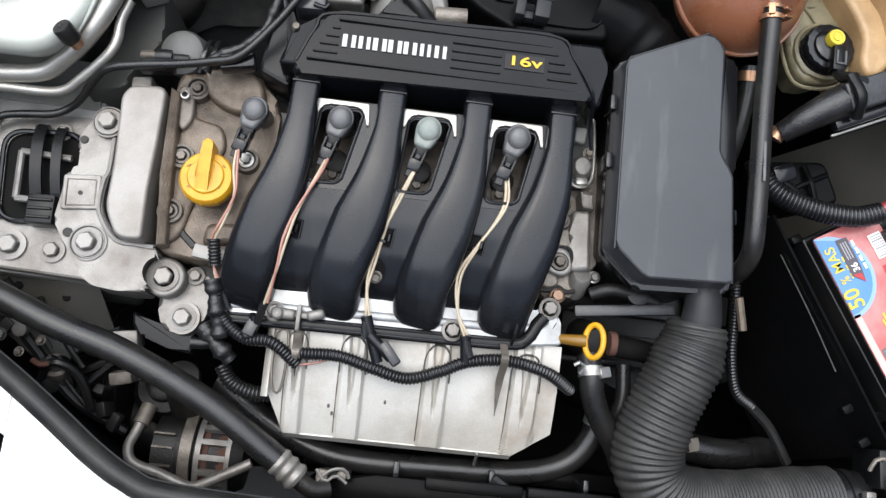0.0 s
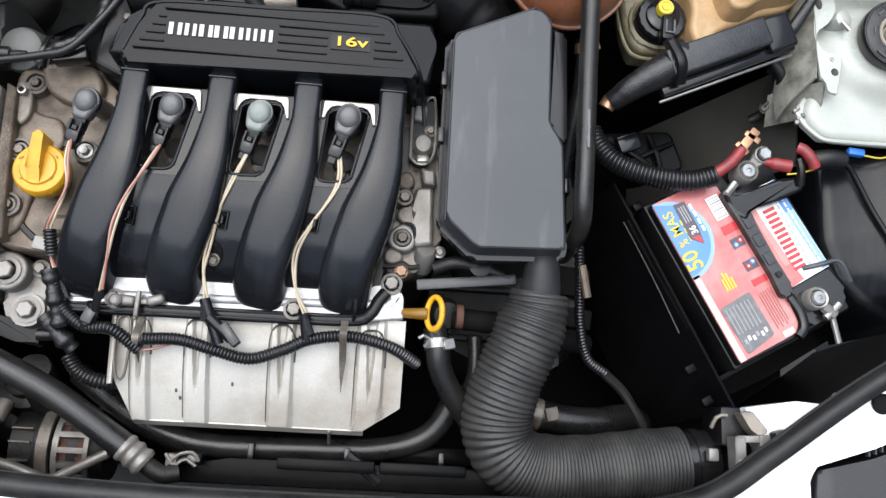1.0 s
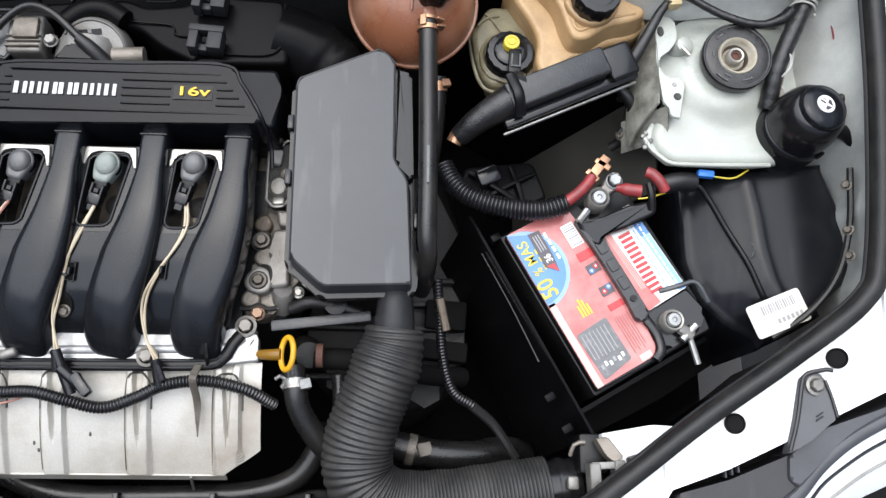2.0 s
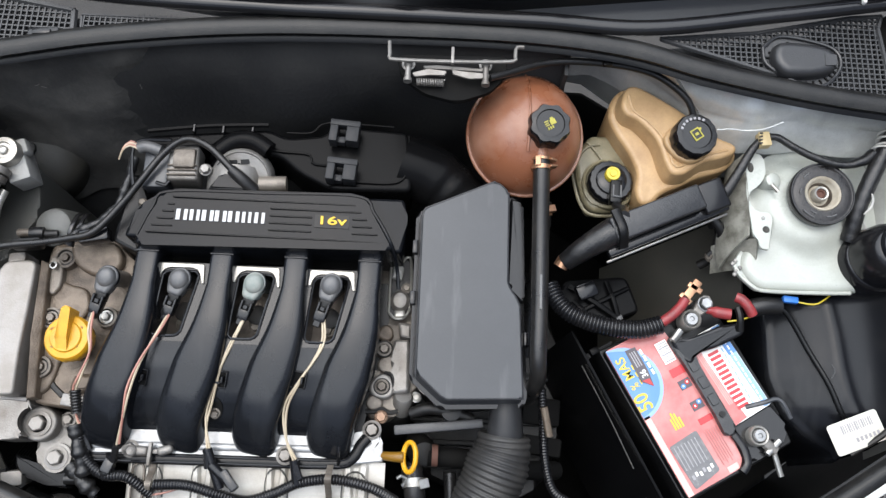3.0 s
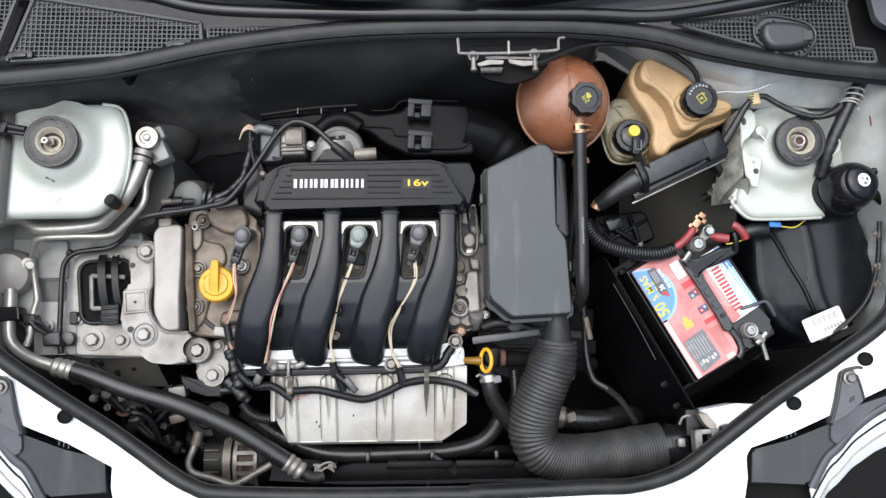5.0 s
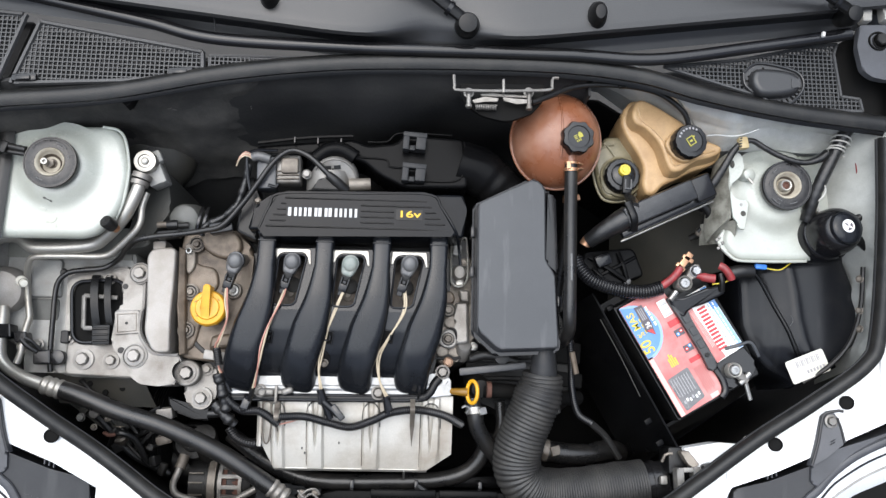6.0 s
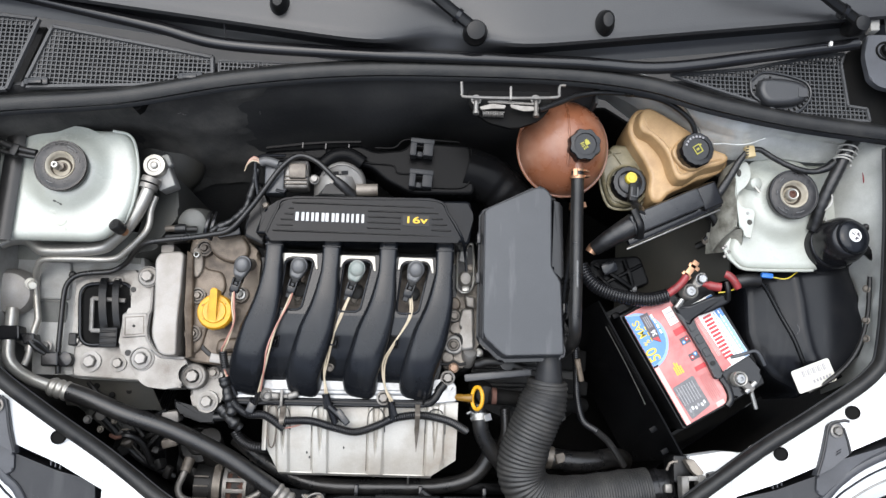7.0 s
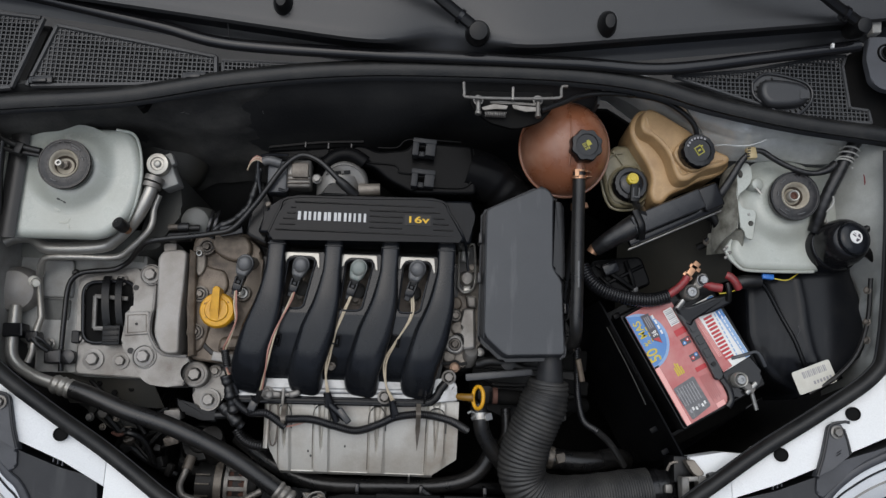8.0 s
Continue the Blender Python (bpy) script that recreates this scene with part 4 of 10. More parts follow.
prism(bm, fillet([(0.633, 0.470), (0.70, 0.470), (0.70, 0.428), (0.662, 0.429), (0.661, 0.458), (0.644, 0.456), (0.645, 0.427), (0.630, 0.425)], 0.003, 2), 0.975, 0.990, 0.002, 2)
part("hinge_fork", bm, DULL_PAINT, cowl, "dusty pale hinge fork")
bm = bmesh.new()
box(bm, (0.0042, 0.0075, 0.006), Matrix.Translation((0.572, 0.404, 0.984)) @ pose(0, 0, 0, 0, 0, -8), 0.0008, 1)
part("white_clip", bm, WHITE_PRINT, cowl, "small white clip")
bolt(cowl, (0.604, 0.437, 0.998), 0.0062, mat=DIRTY_CAST, washer=1.35)
bm = bmesh.new()
prism(bm, fillet([(0.676, 0.356), (0.74, 0.358), (0.74, 0.302), (0.674, 0.304)], 0.003, 2), 0.90, 0.934, 0.002, 2)
part("wing_corner", bm, WHITE_PAINT, car_body, "white painted wing corner beside the hinge")

# wipers
def wiper(at, to, r, label):
    root = thing("wiper_arm", at, label, "wiper")
    bm = bmesh.new()
    d = (Vector(to) - Vector(at)).normalized()
    lathe(bm, [(0, 0.026), (r * 0.75, 0.024), (r, 0.014), (r * 1.05, 0.0), (r * 0.8, -0.02)], Matrix.Translation(at) @ upright((0.0, -0.25, 1)), 24)
    part("pivot_cap", bm, DARK_PLASTIC, root)
    bm = bmesh.new()
    a = Vector(at) + Vector((0, 0, 0.014))
    tube(bm, [a, a + d * 0.05 + Vector((0, 0, 0.004)), a + d * 0.16 + Vector((0, 0, 0.015)), Vector(to)], 0.009, 10, 0.01, flat=0.6)
    part("arm", bm, DARK_PLASTIC, root)
    bm = bmesh.new()
    tube(bm, [a + d * 0.028, a + d * 0.034], 0.0112, 12, 0.003)
    part("collar", bm, SHINY_BLACK, root)
    return root
wiper((0.050, 0.389, 0.992), (-0.20, 0.54, 1.06), 0.017, "black wiper arm with rounded pivot cap")
wiper((0.60, 0.425, 1.0), (0.40, 0.50, 1.06), 0.014, "black wiper arm near the hinge")

# ---- bonnet latch ----
latch = thing("bonnet_latch", (0.105, 0.31, 0.95), "bare metal bonnet latch with springs on the firewall", "latch")
bm = bmesh.new()
tube(bm, [(0.034, 0.322, 0.976), (0.0355, 0.305, 0.976), (0.040, 0.300, 0.976), (0.105, 0.301, 0.976), (0.168, 0.305, 0.976), (0.1735, 0.310, 0.977), (0.175, 0.322, 0.977), (0.184, 0.323, 0.977)], 0.0022, 8, 0.004)
part("wire_frame", bm, CAST, latch)
bm = bmesh.new()
prism(bm, fillet([(0.042, 0.318), (0.168, 0.322), (0.165, 0.296), (0.148, 0.276), (0.112, 0.262), (0.075, 0.27), (0.048, 0.29)], 0.008, 3), 0.950, 0.957, 0.001, 1)
part("back_plate", bm, DEEP, latch, "dark latch back plate")
for x, y, l in ((0.056, 0.296, 0.014), (0.142, 0.300, 0.018)):
    bolt(latch, (x, y + 0.004, 0.966), 0.0048, mat=CAST)
    bm = bmesh.new()
    lathe(bm, [(0.0046, -0.006), (0.0046, -0.001), (0.0034, 0.0), (0.0034, l), (0.0046, l + 0.001), (0.0046, l + 0.005), (0, l + 0.005)], Matrix.Translation((x, y, 0.969)) @ pose(0, 0, 0, 88, 0, 0), 14)
    part("pin", bm, CAST, latch, "bright pin with flanged head", 45)
for pts, w in (([(0.060, 0.288), (0.078, 0.2935), (0.099, 0.2925), (0.097, 0.2865), (0.080, 0.2865), (0.064, 0.2830)], 0.9705), ([(0.104, 0.2950), (0.120, 0.2925), (0.146, 0.2925), (0.146, 0.2865), (0.124, 0.2845), (0.106, 0.2885)], 0.9700), ([(0.072, 0.2985), (0.088, 0.2995), (0.112, 0.2990), (0.140, 0.2985), (0.139, 0.2950), (0.100, 0.2955), (0.074, 0.2950)], 0.9685)):
    bm = bmesh.new()
    prism(bm, fillet(pts, 0.002, 2), w - 0.002, w, 0.0006, 1)
    part("lever", bm, DULL_PIPE, latch, "worn metal lever")
bm = bmesh.new()
path = [(0.066 + 0.0005 * k, 0.2805 + 0.0038 * math.cos(k * 1.25), 0.964 + 0.0038 * math.sin(k * 1.25)) for k in range(62)]
tube(bm, path, 0.0010, 5, 0.0012)
part("spring", bm, CAST, latch)
bm = bmesh.new()
box(bm, (0.0034, 0.020, 0.006), Matrix.Translation((0.1045, 0.308, 0.976)), 0.0005)
part("striker", bm, CAST, latch)
bm = bmesh.new()
tube(bm, [(0.147, 0.289, 0.966), (0.180, 0.307, 0.955), (0.211, 0.325, 0.942), (0.248, 0.333, 0.937), (0.299, 0.333, 0.934), (0.335, 0.328, 0.931), (0.360, 0.317, 0.928), (0.385, 0.299, 0.920), (0.397, 0.278, 0.906)], 0.0042, 10, 0.008)
part("release_cable", bm, RUBBER, latch, "thin black release cable")
bm = bmesh.new()
box(bm, (0.012, 0.010, 0.008), Matrix.Translation((0.286, 0.333, 0.938)), 0.002)
part("cable_clip", bm, DARK_PLASTIC, latch)

# ---- engine block, gearbox and dark parts underneath ----
engine = thing("engine_block", (-0.14, 0.0, 0.35), "dark greasy engine block under the intake", "engine")
bm = bmesh.new()
prism(bm, fillet([(-0.355, 0.12), (0.075, 0.12), (0.075, -0.075), (-0.30, -0.10), (-0.355, -0.07)], 0.015, 2), 0.34, 0.775, 0.01, 2)
part("block", bm, GREASE, engine)
bm = bmesh.new()
prism(bm, fillet([(0.030, 0.115), (0.072, 0.118), (0.086, 0.05), (0.083, -0.045), (0.050, -0.078), (0.026, -0.075)], 0.012, 3), 0.70, 0.792, 0.005, 2)
part("head_end", bm, DIRTY_CAST, engine, "grimy cast head end with bosses")
bm = bmesh.new()
prism(bm, fillet([(0.052, 0.020), (0.072, 0.022), (0.0745, -0.042), (0.054, -0.046), (0.050, -0.032), (0.056, -0.018), (0.050, -0.010)], 0.005, 3), 0.78, lambda x, y: 0.806 + 0.10 * (x - 0.06), 0.004, 3)
part("cast_plateau", bm, CAST, engine, "smoother pale raised casting")
bm = bmesh.new()
prism(bm, fillet([(0.057, 0.040), (0.073, 0.038), (0.074, 0.020), (0.060, 0.022)], 0.003, 3), 0.78, 0.814, 0.003, 2)
part("cast_block", bm, CAST, engine)
for x, y, r, h, mat in ((0.042, -0.037, 0.0150, 0.806, CAST), (0.042, 0.008, 0.0115, 0.803, DIRTY_CAST), (0.046, -0.010, 0.0110, 0.802, DIRTY_CAST), (0.034, -0.055, 0.0100, 0.800, DIRTY_CAST), (0.042, 0.028, 0.010, 0.801, OILY_CAST)):
    bm = bmesh.new()
    outline = [(x + r * (1 + 0.05 * math.sin(3 * a / 24 * math.tau + x * 90)) * math.cos(a / 24 * math.tau), y + r * (1 + 0.05 * math.sin(3 * a / 24 * math.tau + x * 90)) * math.sin(a / 24 * math.tau)) for a in range(24)]
    pebble(bm, outline, 0.785, h, 0.003, 3)
    part("boss", bm, mat, engine)
for x, y, z in ((0.042, -0.037, 0.807), (0.042, 0.008, 0.804)):
    # Dark ring puts the bolt recess's shade into colour.
    bm = bmesh.new()
    lathe(bm, [(0.0052, 0.0), (0.0095, 0.0012), (0.0105, -0.001)], Matrix.Translation((x, y, z - 0.0008)), 20)
    part("bore_shade_ring", bm, GREASE, engine)
    bolt(engine, (x, y, z - 0.001), 0.0055, mat=DIRTY_CAST)
bolt(engine, (0.043, -0.072, 0.800), 0.0062, mat=RUST_BRASS, washer=1.3)
# Dark tubes stand for the shade in a groove and a crack.
bm = bmesh.new()
tube(bm, [(0.044, -0.0205, 0.802), (0.052, -0.0225, 0.804), (0.0545, -0.030, 0.804), (0.054, -0.040, 0.803)], 0.0026, 8, 0.003)
tube(bm, [(0.024, -0.066, 0.797), (0.034, -0.066, 0.798), (0.043, -0.062, 0.798), (0.052, -0.066, 0.797), (0.062, -0.064, 0.796)], 0.0026, 8, 0.003)
part("dark_seam", bm, GREASE, engine, "dark line for a groove in the casting")
bm = bmesh.new()
lathe(bm, [(0, 0.0), (0.0095, 0.0), (0.0115, -0.003), (0.0115, -0.030)], Matrix.Translation((0.068, -0.046, 0.802)) @ upright((0.1, 0.55, 1)), 22)
part("cast_stub", bm, CAST, engine)
bolt(engine, (0.083, -0.046, 0.790), 0.0042)
# lifting bracket
rim_line = [(0.0445, 0.052), (0.0445, 0.108), (0.050, 0.113), (0.057, 0.114), (0.061, 0.120), (0.068, 0.118), (0.0705, 0.064), (0.064, 0.047), (0.052, 0.045)]
bm = bmesh.new()
prism(bm, fillet(rim_line, 0.003, 2), 0.775, 0.808, 0.001, 1)
part("lifting_plate", bm, GREASE, engine, "dark lifting plate with bright edge")
bm = bmesh.new()
tube(bm, [(x, y, 0.810) for x, y in rim_line] + [(*rim_line[0], 0.810)], 0.0017, 8, 0.004)
part("plate_edge", bm, PIPE_METAL, engine, "bright worn edge")
bm = bmesh.new()
lathe(bm, [(0.0125, -0.004), (0.0115, 0.004), (0.008, 0.0085), (0, 0.010)], Matrix.Translation((0.0575, 0.066, 0.808)) @ Matrix.Diagonal((1, 1.15, 1, 1)), 20)
part("rounded_end", bm, CAST, engine)
bm = bmesh.new()
box(bm, (0.013, 0.018, 0.010), Matrix.Translation((0.053, 0.101, 0.811)) @ pose(0, 0, 0, 0, 8, -6), 0.003, 3)
part("lug", bm, DULL_PAINT, engine)
bm = bmesh.new()
box(bm, (0.013, 0.009, 0.006), Matrix.Translation((0.058, 0.050, 0.811)) @ pose(0, 0, 0, -14, 0, 4), 0.002)
part("tongue", bm, PIPE_METAL, engine, "bright bent tongue")
bolt(engine, (0.0645, 0.083, 0.809), 0.0042, mat=DIRTY_CAST)

gearbox = thing("gearbox", (0.20, -0.02, 0.35), "dark greasy gearbox under the air filter", "gearbox")
bm = bmesh.new()
prism(bm, fillet([(0.08, 0.16), (0.25, 0.16), (0.28, 0.02), (0.27, -0.13), (0.20, -0.17), (0.08, -0.12)], 0.03, 3), 0.34, 0.66, 0.02, 3)
for k in range(5):
    box(bm, (0.19, 0.007, 0.02), Matrix.Translation((0.17, -0.12 + k * 0.03, 0.665)), 0.002)
part("case", bm, GREASE, gearbox)
bm = bmesh.new()
tube(bm, [(0.10, -0.112, 0.765), (0.15, -0.114, 0.758), (0.22, -0.122, 0.72), (0.27, -0.12, 0.68)], 0.012, 12)
part("water_pipe", bm, DEEP, gearbox, "black steel water pipe")
bm = bmesh.new()
box(bm, (0.060, 0.024, 0.02), Matrix.Translation((0.245, -0.09, 0.685)) @ pose(0, 0, 0, 0, 0, -6), 0.003)
box(bm, (0.05, 0.036, 0.02), Matrix.Translation((0.25, -0.045, 0.675)) @ pose(0, 0, 0, 0, 0, -4), 0.003)
part("sensor_block", bm, DEEP, gearbox)

# ---- valve cover, timing cover and mount bracket ----
valve_cover = thing("valve_cover", (-0.32, 0.02, 0.775), "oily brownish cast aluminium valve cover", "valve cover")
bm = bmesh.new()
prism(bm, fillet([(-0.372, 0.118), (-0.285, 0.125), (-0.262, 0.09), (-0.262, -0.06), (-0.288, -0.082), (-0.362, -0.075), (-0.376, 0.02)], 0.012, 3), 0.76, lambda x, y: 0.808 - 0.05 * max(0, x + 0.315) + 0.0012 * math.sin(x * 210) * math.sin(y * 170), 0.006, 3)
part("casting", bm, OILY_CAST, valve_cover)
bm = bmesh.new()
pebble(bm, loop([(-0.358, 0.066), (-0.336, 0.066), (-0.318, 0.060), (-0.312, 0.036), (-0.326, 0.012), (-0.334, -0.026), (-0.343, -0.058), (-0.358, -0.060), (-0.361, 0.0)], 5), 0.79, 0.8120, 0.004, 4)
part("raised_plateau", bm, OILY_CAST, valve_cover, "raised part of the cover", 60)
bm = bmesh.new()
pebble(bm, loop([(-0.342, 0.116), (-0.316, 0.122), (-0.290, 0.118), (-0.279, 0.098), (-0.288, 0.080), (-0.310, 0.078), (-0.334, 0.090)], 6), 0.79, lambda x, y: 0.820 + 0.10 * (y - 0.10), 0.0055, 5)
part("raised_pad", bm, OILY_CAST, valve_cover, angle=60)
bm = bmesh.new()
pebble(bm, loop([(-0.366, 0.095), (-0.356, 0.098), (-0.349, 0.085), (-0.348, 0.064), (-0.356, 0.052), (-0.363, 0.062)], 6), 0.79, 0.818, 0.0025, 3)
part("rib", bm, DIRTY_CAST, valve_cover, angle=60)
bm = bmesh.new()
pebble(bm, fillet([(-0.318, -0.040), (-0.285, -0.036), (-0.280, -0.058), (-0.320, -0.064)], 0.008, 4), 0.79, 0.8115, 0.006, 3)
part("low_swelling", bm, OILY_CAST, valve_cover)
# Dark flattened tube laid as a seam line.
bm = bmesh.new()
tube(bm, [(-0.325, 0.030, 0.8075), (-0.338, -0.010, 0.8075), (-0.344, -0.046, 0.8075), (-0.326, -0.066, 0.807)], 0.0035, 8, 0.005, flat=0.5)
part("dark_seam", bm, GREASE, valve_cover, "dark seam line on the cover")
bm = bmesh.new()
box(bm, (0.036, 0.014, 0.006), Matrix.Translation((-0.309, -0.071, 0.8075)) @ pose(0, 0, 0, 0, 0, -8), 0.002)
part("face_plate", bm, SLAB_CAST, valve_cover, "small bare machined face")
for x, y in ((-0.352, 0.024), (-0.354, -0.034), (-0.348, 0.098), (-0.288, 0.028)):
    bm = bmesh.new()
    lathe(bm, [(0.0135, 0.80), (0.0125, 0.8175), (0.0100, 0.8185), (0.0086, 0.8155), (0, 0.8155)], Matrix.Translation((x, y, 0)), 20)
    part("boss", bm, DIRTY_CAST, valve_cover)
    # Dark ring round the bolt stands in for shade in its bore.
    bm = bmesh.new()
    lathe(bm, [(0.0056, 0.8158), (0.0086, 0.8160), (0.0095, 0.8175)], Matrix.Translation((x, y, 0)), 20)
    part("bore_shade_ring", bm, GREASE, valve_cover)
for x, y in ((-0.352, 0.024), (-0.354, -0.034), (-0.348, 0.098)):
    bolt(valve_cover, (x, y, 0.8155), 0.0050, mat=DIRTY_CAST)
bolt(valve_cover, (-0.288, 0.028, 0.816), 0.0052)
bm = bmesh.new()
lathe(bm, [(0, 0.815), (0.0045, 0.815), (0.0045, 0.826), (0.003, 0.8265)], Matrix.Translation((-0.357, 0.086, 0)), 12)
part("stud", bm, ZINC, valve_cover)

oil_cap = thing("oil_filler_cap", (-0.317, -0.003, 0.812), "yellow plastic oil filler cap with raised grip", "oil cap")
bm = bmesh.new()
lathe(bm, [(0.019, 0.812), (0.025, 0.826), (0.0268, 0.838), (0.0262, 0.8435), (0.0240, 0.8465), (0.018, 0.8478), (0.0165, 0.8500), (0, 0.8512)], Matrix.Translation((-0.317, -0.003, 0)), 44)
part("disc", bm, YELLOW, oil_cap)
bm = bmesh.new()
prism(bm, fillet([(-0.0048, 0.031), (0.0048, 0.031), (0.0058, 0.012), (0.0066, -0.004), (0.0060, -0.0195), (-0.0060, -0.0195), (-0.0066, -0.004), (-0.0058, 0.012)], 0.003, 4), 0.836, lambda x, y: 0.8600 + 0.10 * y - (0.9 * (-0.008 - y) if y < -0.008 else 0), 0.0022, 3)
bm.transform(Matrix.Translation((-0.3180, -0.001, 0)) @ pose(0, 0, 0, 0, 0, -3))
part("grip", bm, YELLOW, oil_cap)
for k in range(10):
    a = k / 10 * math.tau + 0.2
    bm = bmesh.new()
    box(bm, (0.003, 0.0045, 0.012), Matrix.Translation((-0.317 + 0.0254 * math.cos(a), -0.003 + 0.0254 * math.sin(a), 0.836)) @ pose(0, 0, 0, 0, 0, math.degrees(a)), 0.001, 1)
    part("edge_ridge", bm, YELLOW, oil_cap)

for x, y, l, a in ((-0.3345, 0.0060, 0.0050, 30), (-0.3015, 0.0090, 0.0040, -50), (-0.3025, -0.0120, 0.0055, 70), (-0.3310, -0.0150, 0.0045, -20)):
    bm = bmesh.new()
    lathe(bm, [(0, 0.0003), (0.5, 0.0002), (0.58, -0.001)], Matrix.Translation((x, y, 0.8482)) @ pose(0, 0, 0, 0, 0, a) @ Matrix.Diagonal((l, l * 0.4, 1, 1)), 10)
    part("smudge", bm, GRIMY_YELLOW, oil_cap, "grimy smudge")

timing = thing("timing_cover", (-0.39, 0.01, 0.79), "pale grey aluminium timing cover slab", "timing cover")
bm = bmesh.new()
pebble(bm, fillet([(-0.416, 0.074), (-0.409, 0.086), (-0.373, 0.090), (-0.3725, 0.031), (-0.3735, -0.017), (-0.3715, -0.055), (-0.3705, -0.0690), (-0.395, -0.0705), (-0.4105, -0.042), (-0.4105, 0.0), (-0.4135, 0.045)], 0.012, 6), 0.785, 0.834, 0.0032, 4)
part("slab", bm, SLAB_CAST, timing, angle=40)
bm = bmesh.new()
prism(bm, fillet([(-0.412, 0.0985), (-0.392, 0.1010), (-0.391, 0.0870), (-0.411, 0.0850)], 0.003, 2), 0.79, 0.826, 0.002, 2)
part("upper_lug", bm, CAST, timing)
bm = bmesh.new()
prism(bm, [(-0.371, 0.091), (-0.362, 0.088), (-0.350, -0.07), (-0.358, -0.072), (-0.366, 0.0)], 0.785, lambda x, y: 0.829 - 0.55 * max(0, x + 0.369 - 0.065 * max(0, 0.09 - y)), 0.002, 2)
part("edge_rib", bm, OILY_CAST, timing)

mount = thing("engine_mount_bracket", (-0.41, -0.03, 0.76), "cast aluminium engine mount bracket with bolts", "engine mount")
bite = [(-0.3555 + 0.0185 * math.cos(radians(a)), -0.0950 + 0.0185 * math.sin(radians(a))) for a in range(250, 99, -15)]
bm = bmesh.new()
prism(bm, fillet([(-0.457, 0.037), (-0.457, 0.021), (-0.450, 0.019), (-0.453, -0.002), (-0.463, -0.005), (-0.465, -0.055), (-0.460, -0.063), (-0.428, -0.108), (-0.416, -0.1155), (-0.393, -0.118), (-0.366, -0.1165)], 0.005, 3)
      + bite + fillet([(-0.362, -0.0725), (-0.403, -0.069), (-0.421, -0.042), (-0.421, -0.004), (-0.419, 0.036), (-0.419, 0.062), (-0.436, 0.068), (-0.447, 0.052)], 0.003, 2), 0.765, 0.8105, 0.0028, 3)
part("casting", bm, CAST, mount, angle=30)
bm = bmesh.new()
pebble(bm, [(-0.354 + 0.0205 * math.cos(math.tau * k / 28), -0.0965 + 0.0205 * math.sin(math.tau * k / 28)) for k in range(28)], 0.75, 0.7935, 0.003, 3)
part("lower_boss", bm, CAST, mount)
bm = bmesh.new()
prism(bm, fillet([(-0.463, -0.008), (-0.4265, -0.005), (-0.4235, -0.040), (-0.4600, -0.044)], 0.003, 3), 0.80, 0.8135, 0.0012, 2)
part("pad", bm, CAST, mount)
for q in ([(-0.4580, -0.0125), (-0.4305, -0.0105)], [(-0.4305, -0.0105), (-0.4280, -0.0365)], [(-0.4280, -0.0365), (-0.4555, -0.0395)], [(-0.4555, -0.0395), (-0.4580, -0.0125)]):
    bm = bmesh.new()
    tube(bm, [(*q[0], 0.8136), (*[(a + b) / 2 for a, b in zip(*q)], 0.8136), (*q[1], 0.8136)], 0.0007, 5, 0.006)
    part("cast_line", bm, DIRTY_CAST, mount, "engraved square on the pad")
for x, y, r, h in ((-0.4275, -0.074, 0.0185, 0.8125), (-0.4295, 0.0505, 0.0165, 0.8155)):
    bm = bmesh.new()
    lathe(bm, [(r * 1.06, 0.77), (r, h), (r * 0.90, h + 0.0005), (r * 0.84, h - 0.0012), (0, h - 0.0012)], Matrix.Translation((x, y, 0)), 30)
    part("boss", bm, CAST, mount)
ridge_line = [(-0.4225, 0.036), (-0.4215, 0.001), (-0.4245, -0.009), (-0.4235, -0.041), (-0.403, -0.0675), (-0.380, -0.0705), (-0.364, -0.0715)]
bm = bmesh.new()
tube(bm, [(x, y, 0.8112) for x, y in ridge_line], 0.0024, 8, 0.004)
part("edge_rib", bm, SLAB_CAST, mount, "bright raised rib")
# Dark tube stands for the shade in the groove beside the rib.
bm = bmesh.new()
tube(bm, [(x + 0.0040, y + 0.0018, 0.8110) for x, y in ridge_line], 0.0013, 6, 0.004)
part("dark_seam", bm, GREASE, mount, "dark seam beside the rib")
bm = bmesh.new()
prism(bm, fillet([(-0.352, -0.084), (-0.318, -0.082), (-0.297, -0.122), (-0.318, -0.130), (-0.330, -0.150), (-0.352, -0.148), (-0.362, -0.12)], 0.008, 3), 0.735, 0.776, 0.005, 3)
part("ear", bm, CAST, mount)
bm = bmesh.new()
lathe(bm, [(0.018, 0.76), (0.017, 0.782), (0.013, 0.782), (0, 0.781)], Matrix.Translation((-0.332, -0.134, 0)), 24)
part("boss", bm, CAST, mount)
for x, y, z, r in ((-0.4275, -0.074, 0.812, 0.0105), (-0.4295, 0.0505, 0.815, 0.0100), (-0.3535, -0.0970, 0.7935, 0.0105), (-0.332, -0.134, 0.781, 0.0100), (-0.327, -0.090, 0.778, 0.0068)):
    bolt(mount, (x, y, z), r * 0.88, mat=SLAB_CAST)
for x, y, r in ((-0.4515, 0.0305, 0.0040), (-0.4490, -0.066, 0.0045), (-0.4435, -0.0255, 0.0022)):
    bm = bmesh.new()
    lathe(bm, [(0, 0.0006), (r, 0.0006), (r * 1.15, -0.002)], Matrix.Translation((x, y, 0.8138 if r < 0.003 else 0.8112)), 16)
    part("bore", bm, DARK_PLASTIC, mount)

rubber_mount = thing("rubber_mount", (-0.50, -0.01, 0.76), "black rubber engine mount with two straps and bolted base", "engine mount")
bm = bmesh.new()
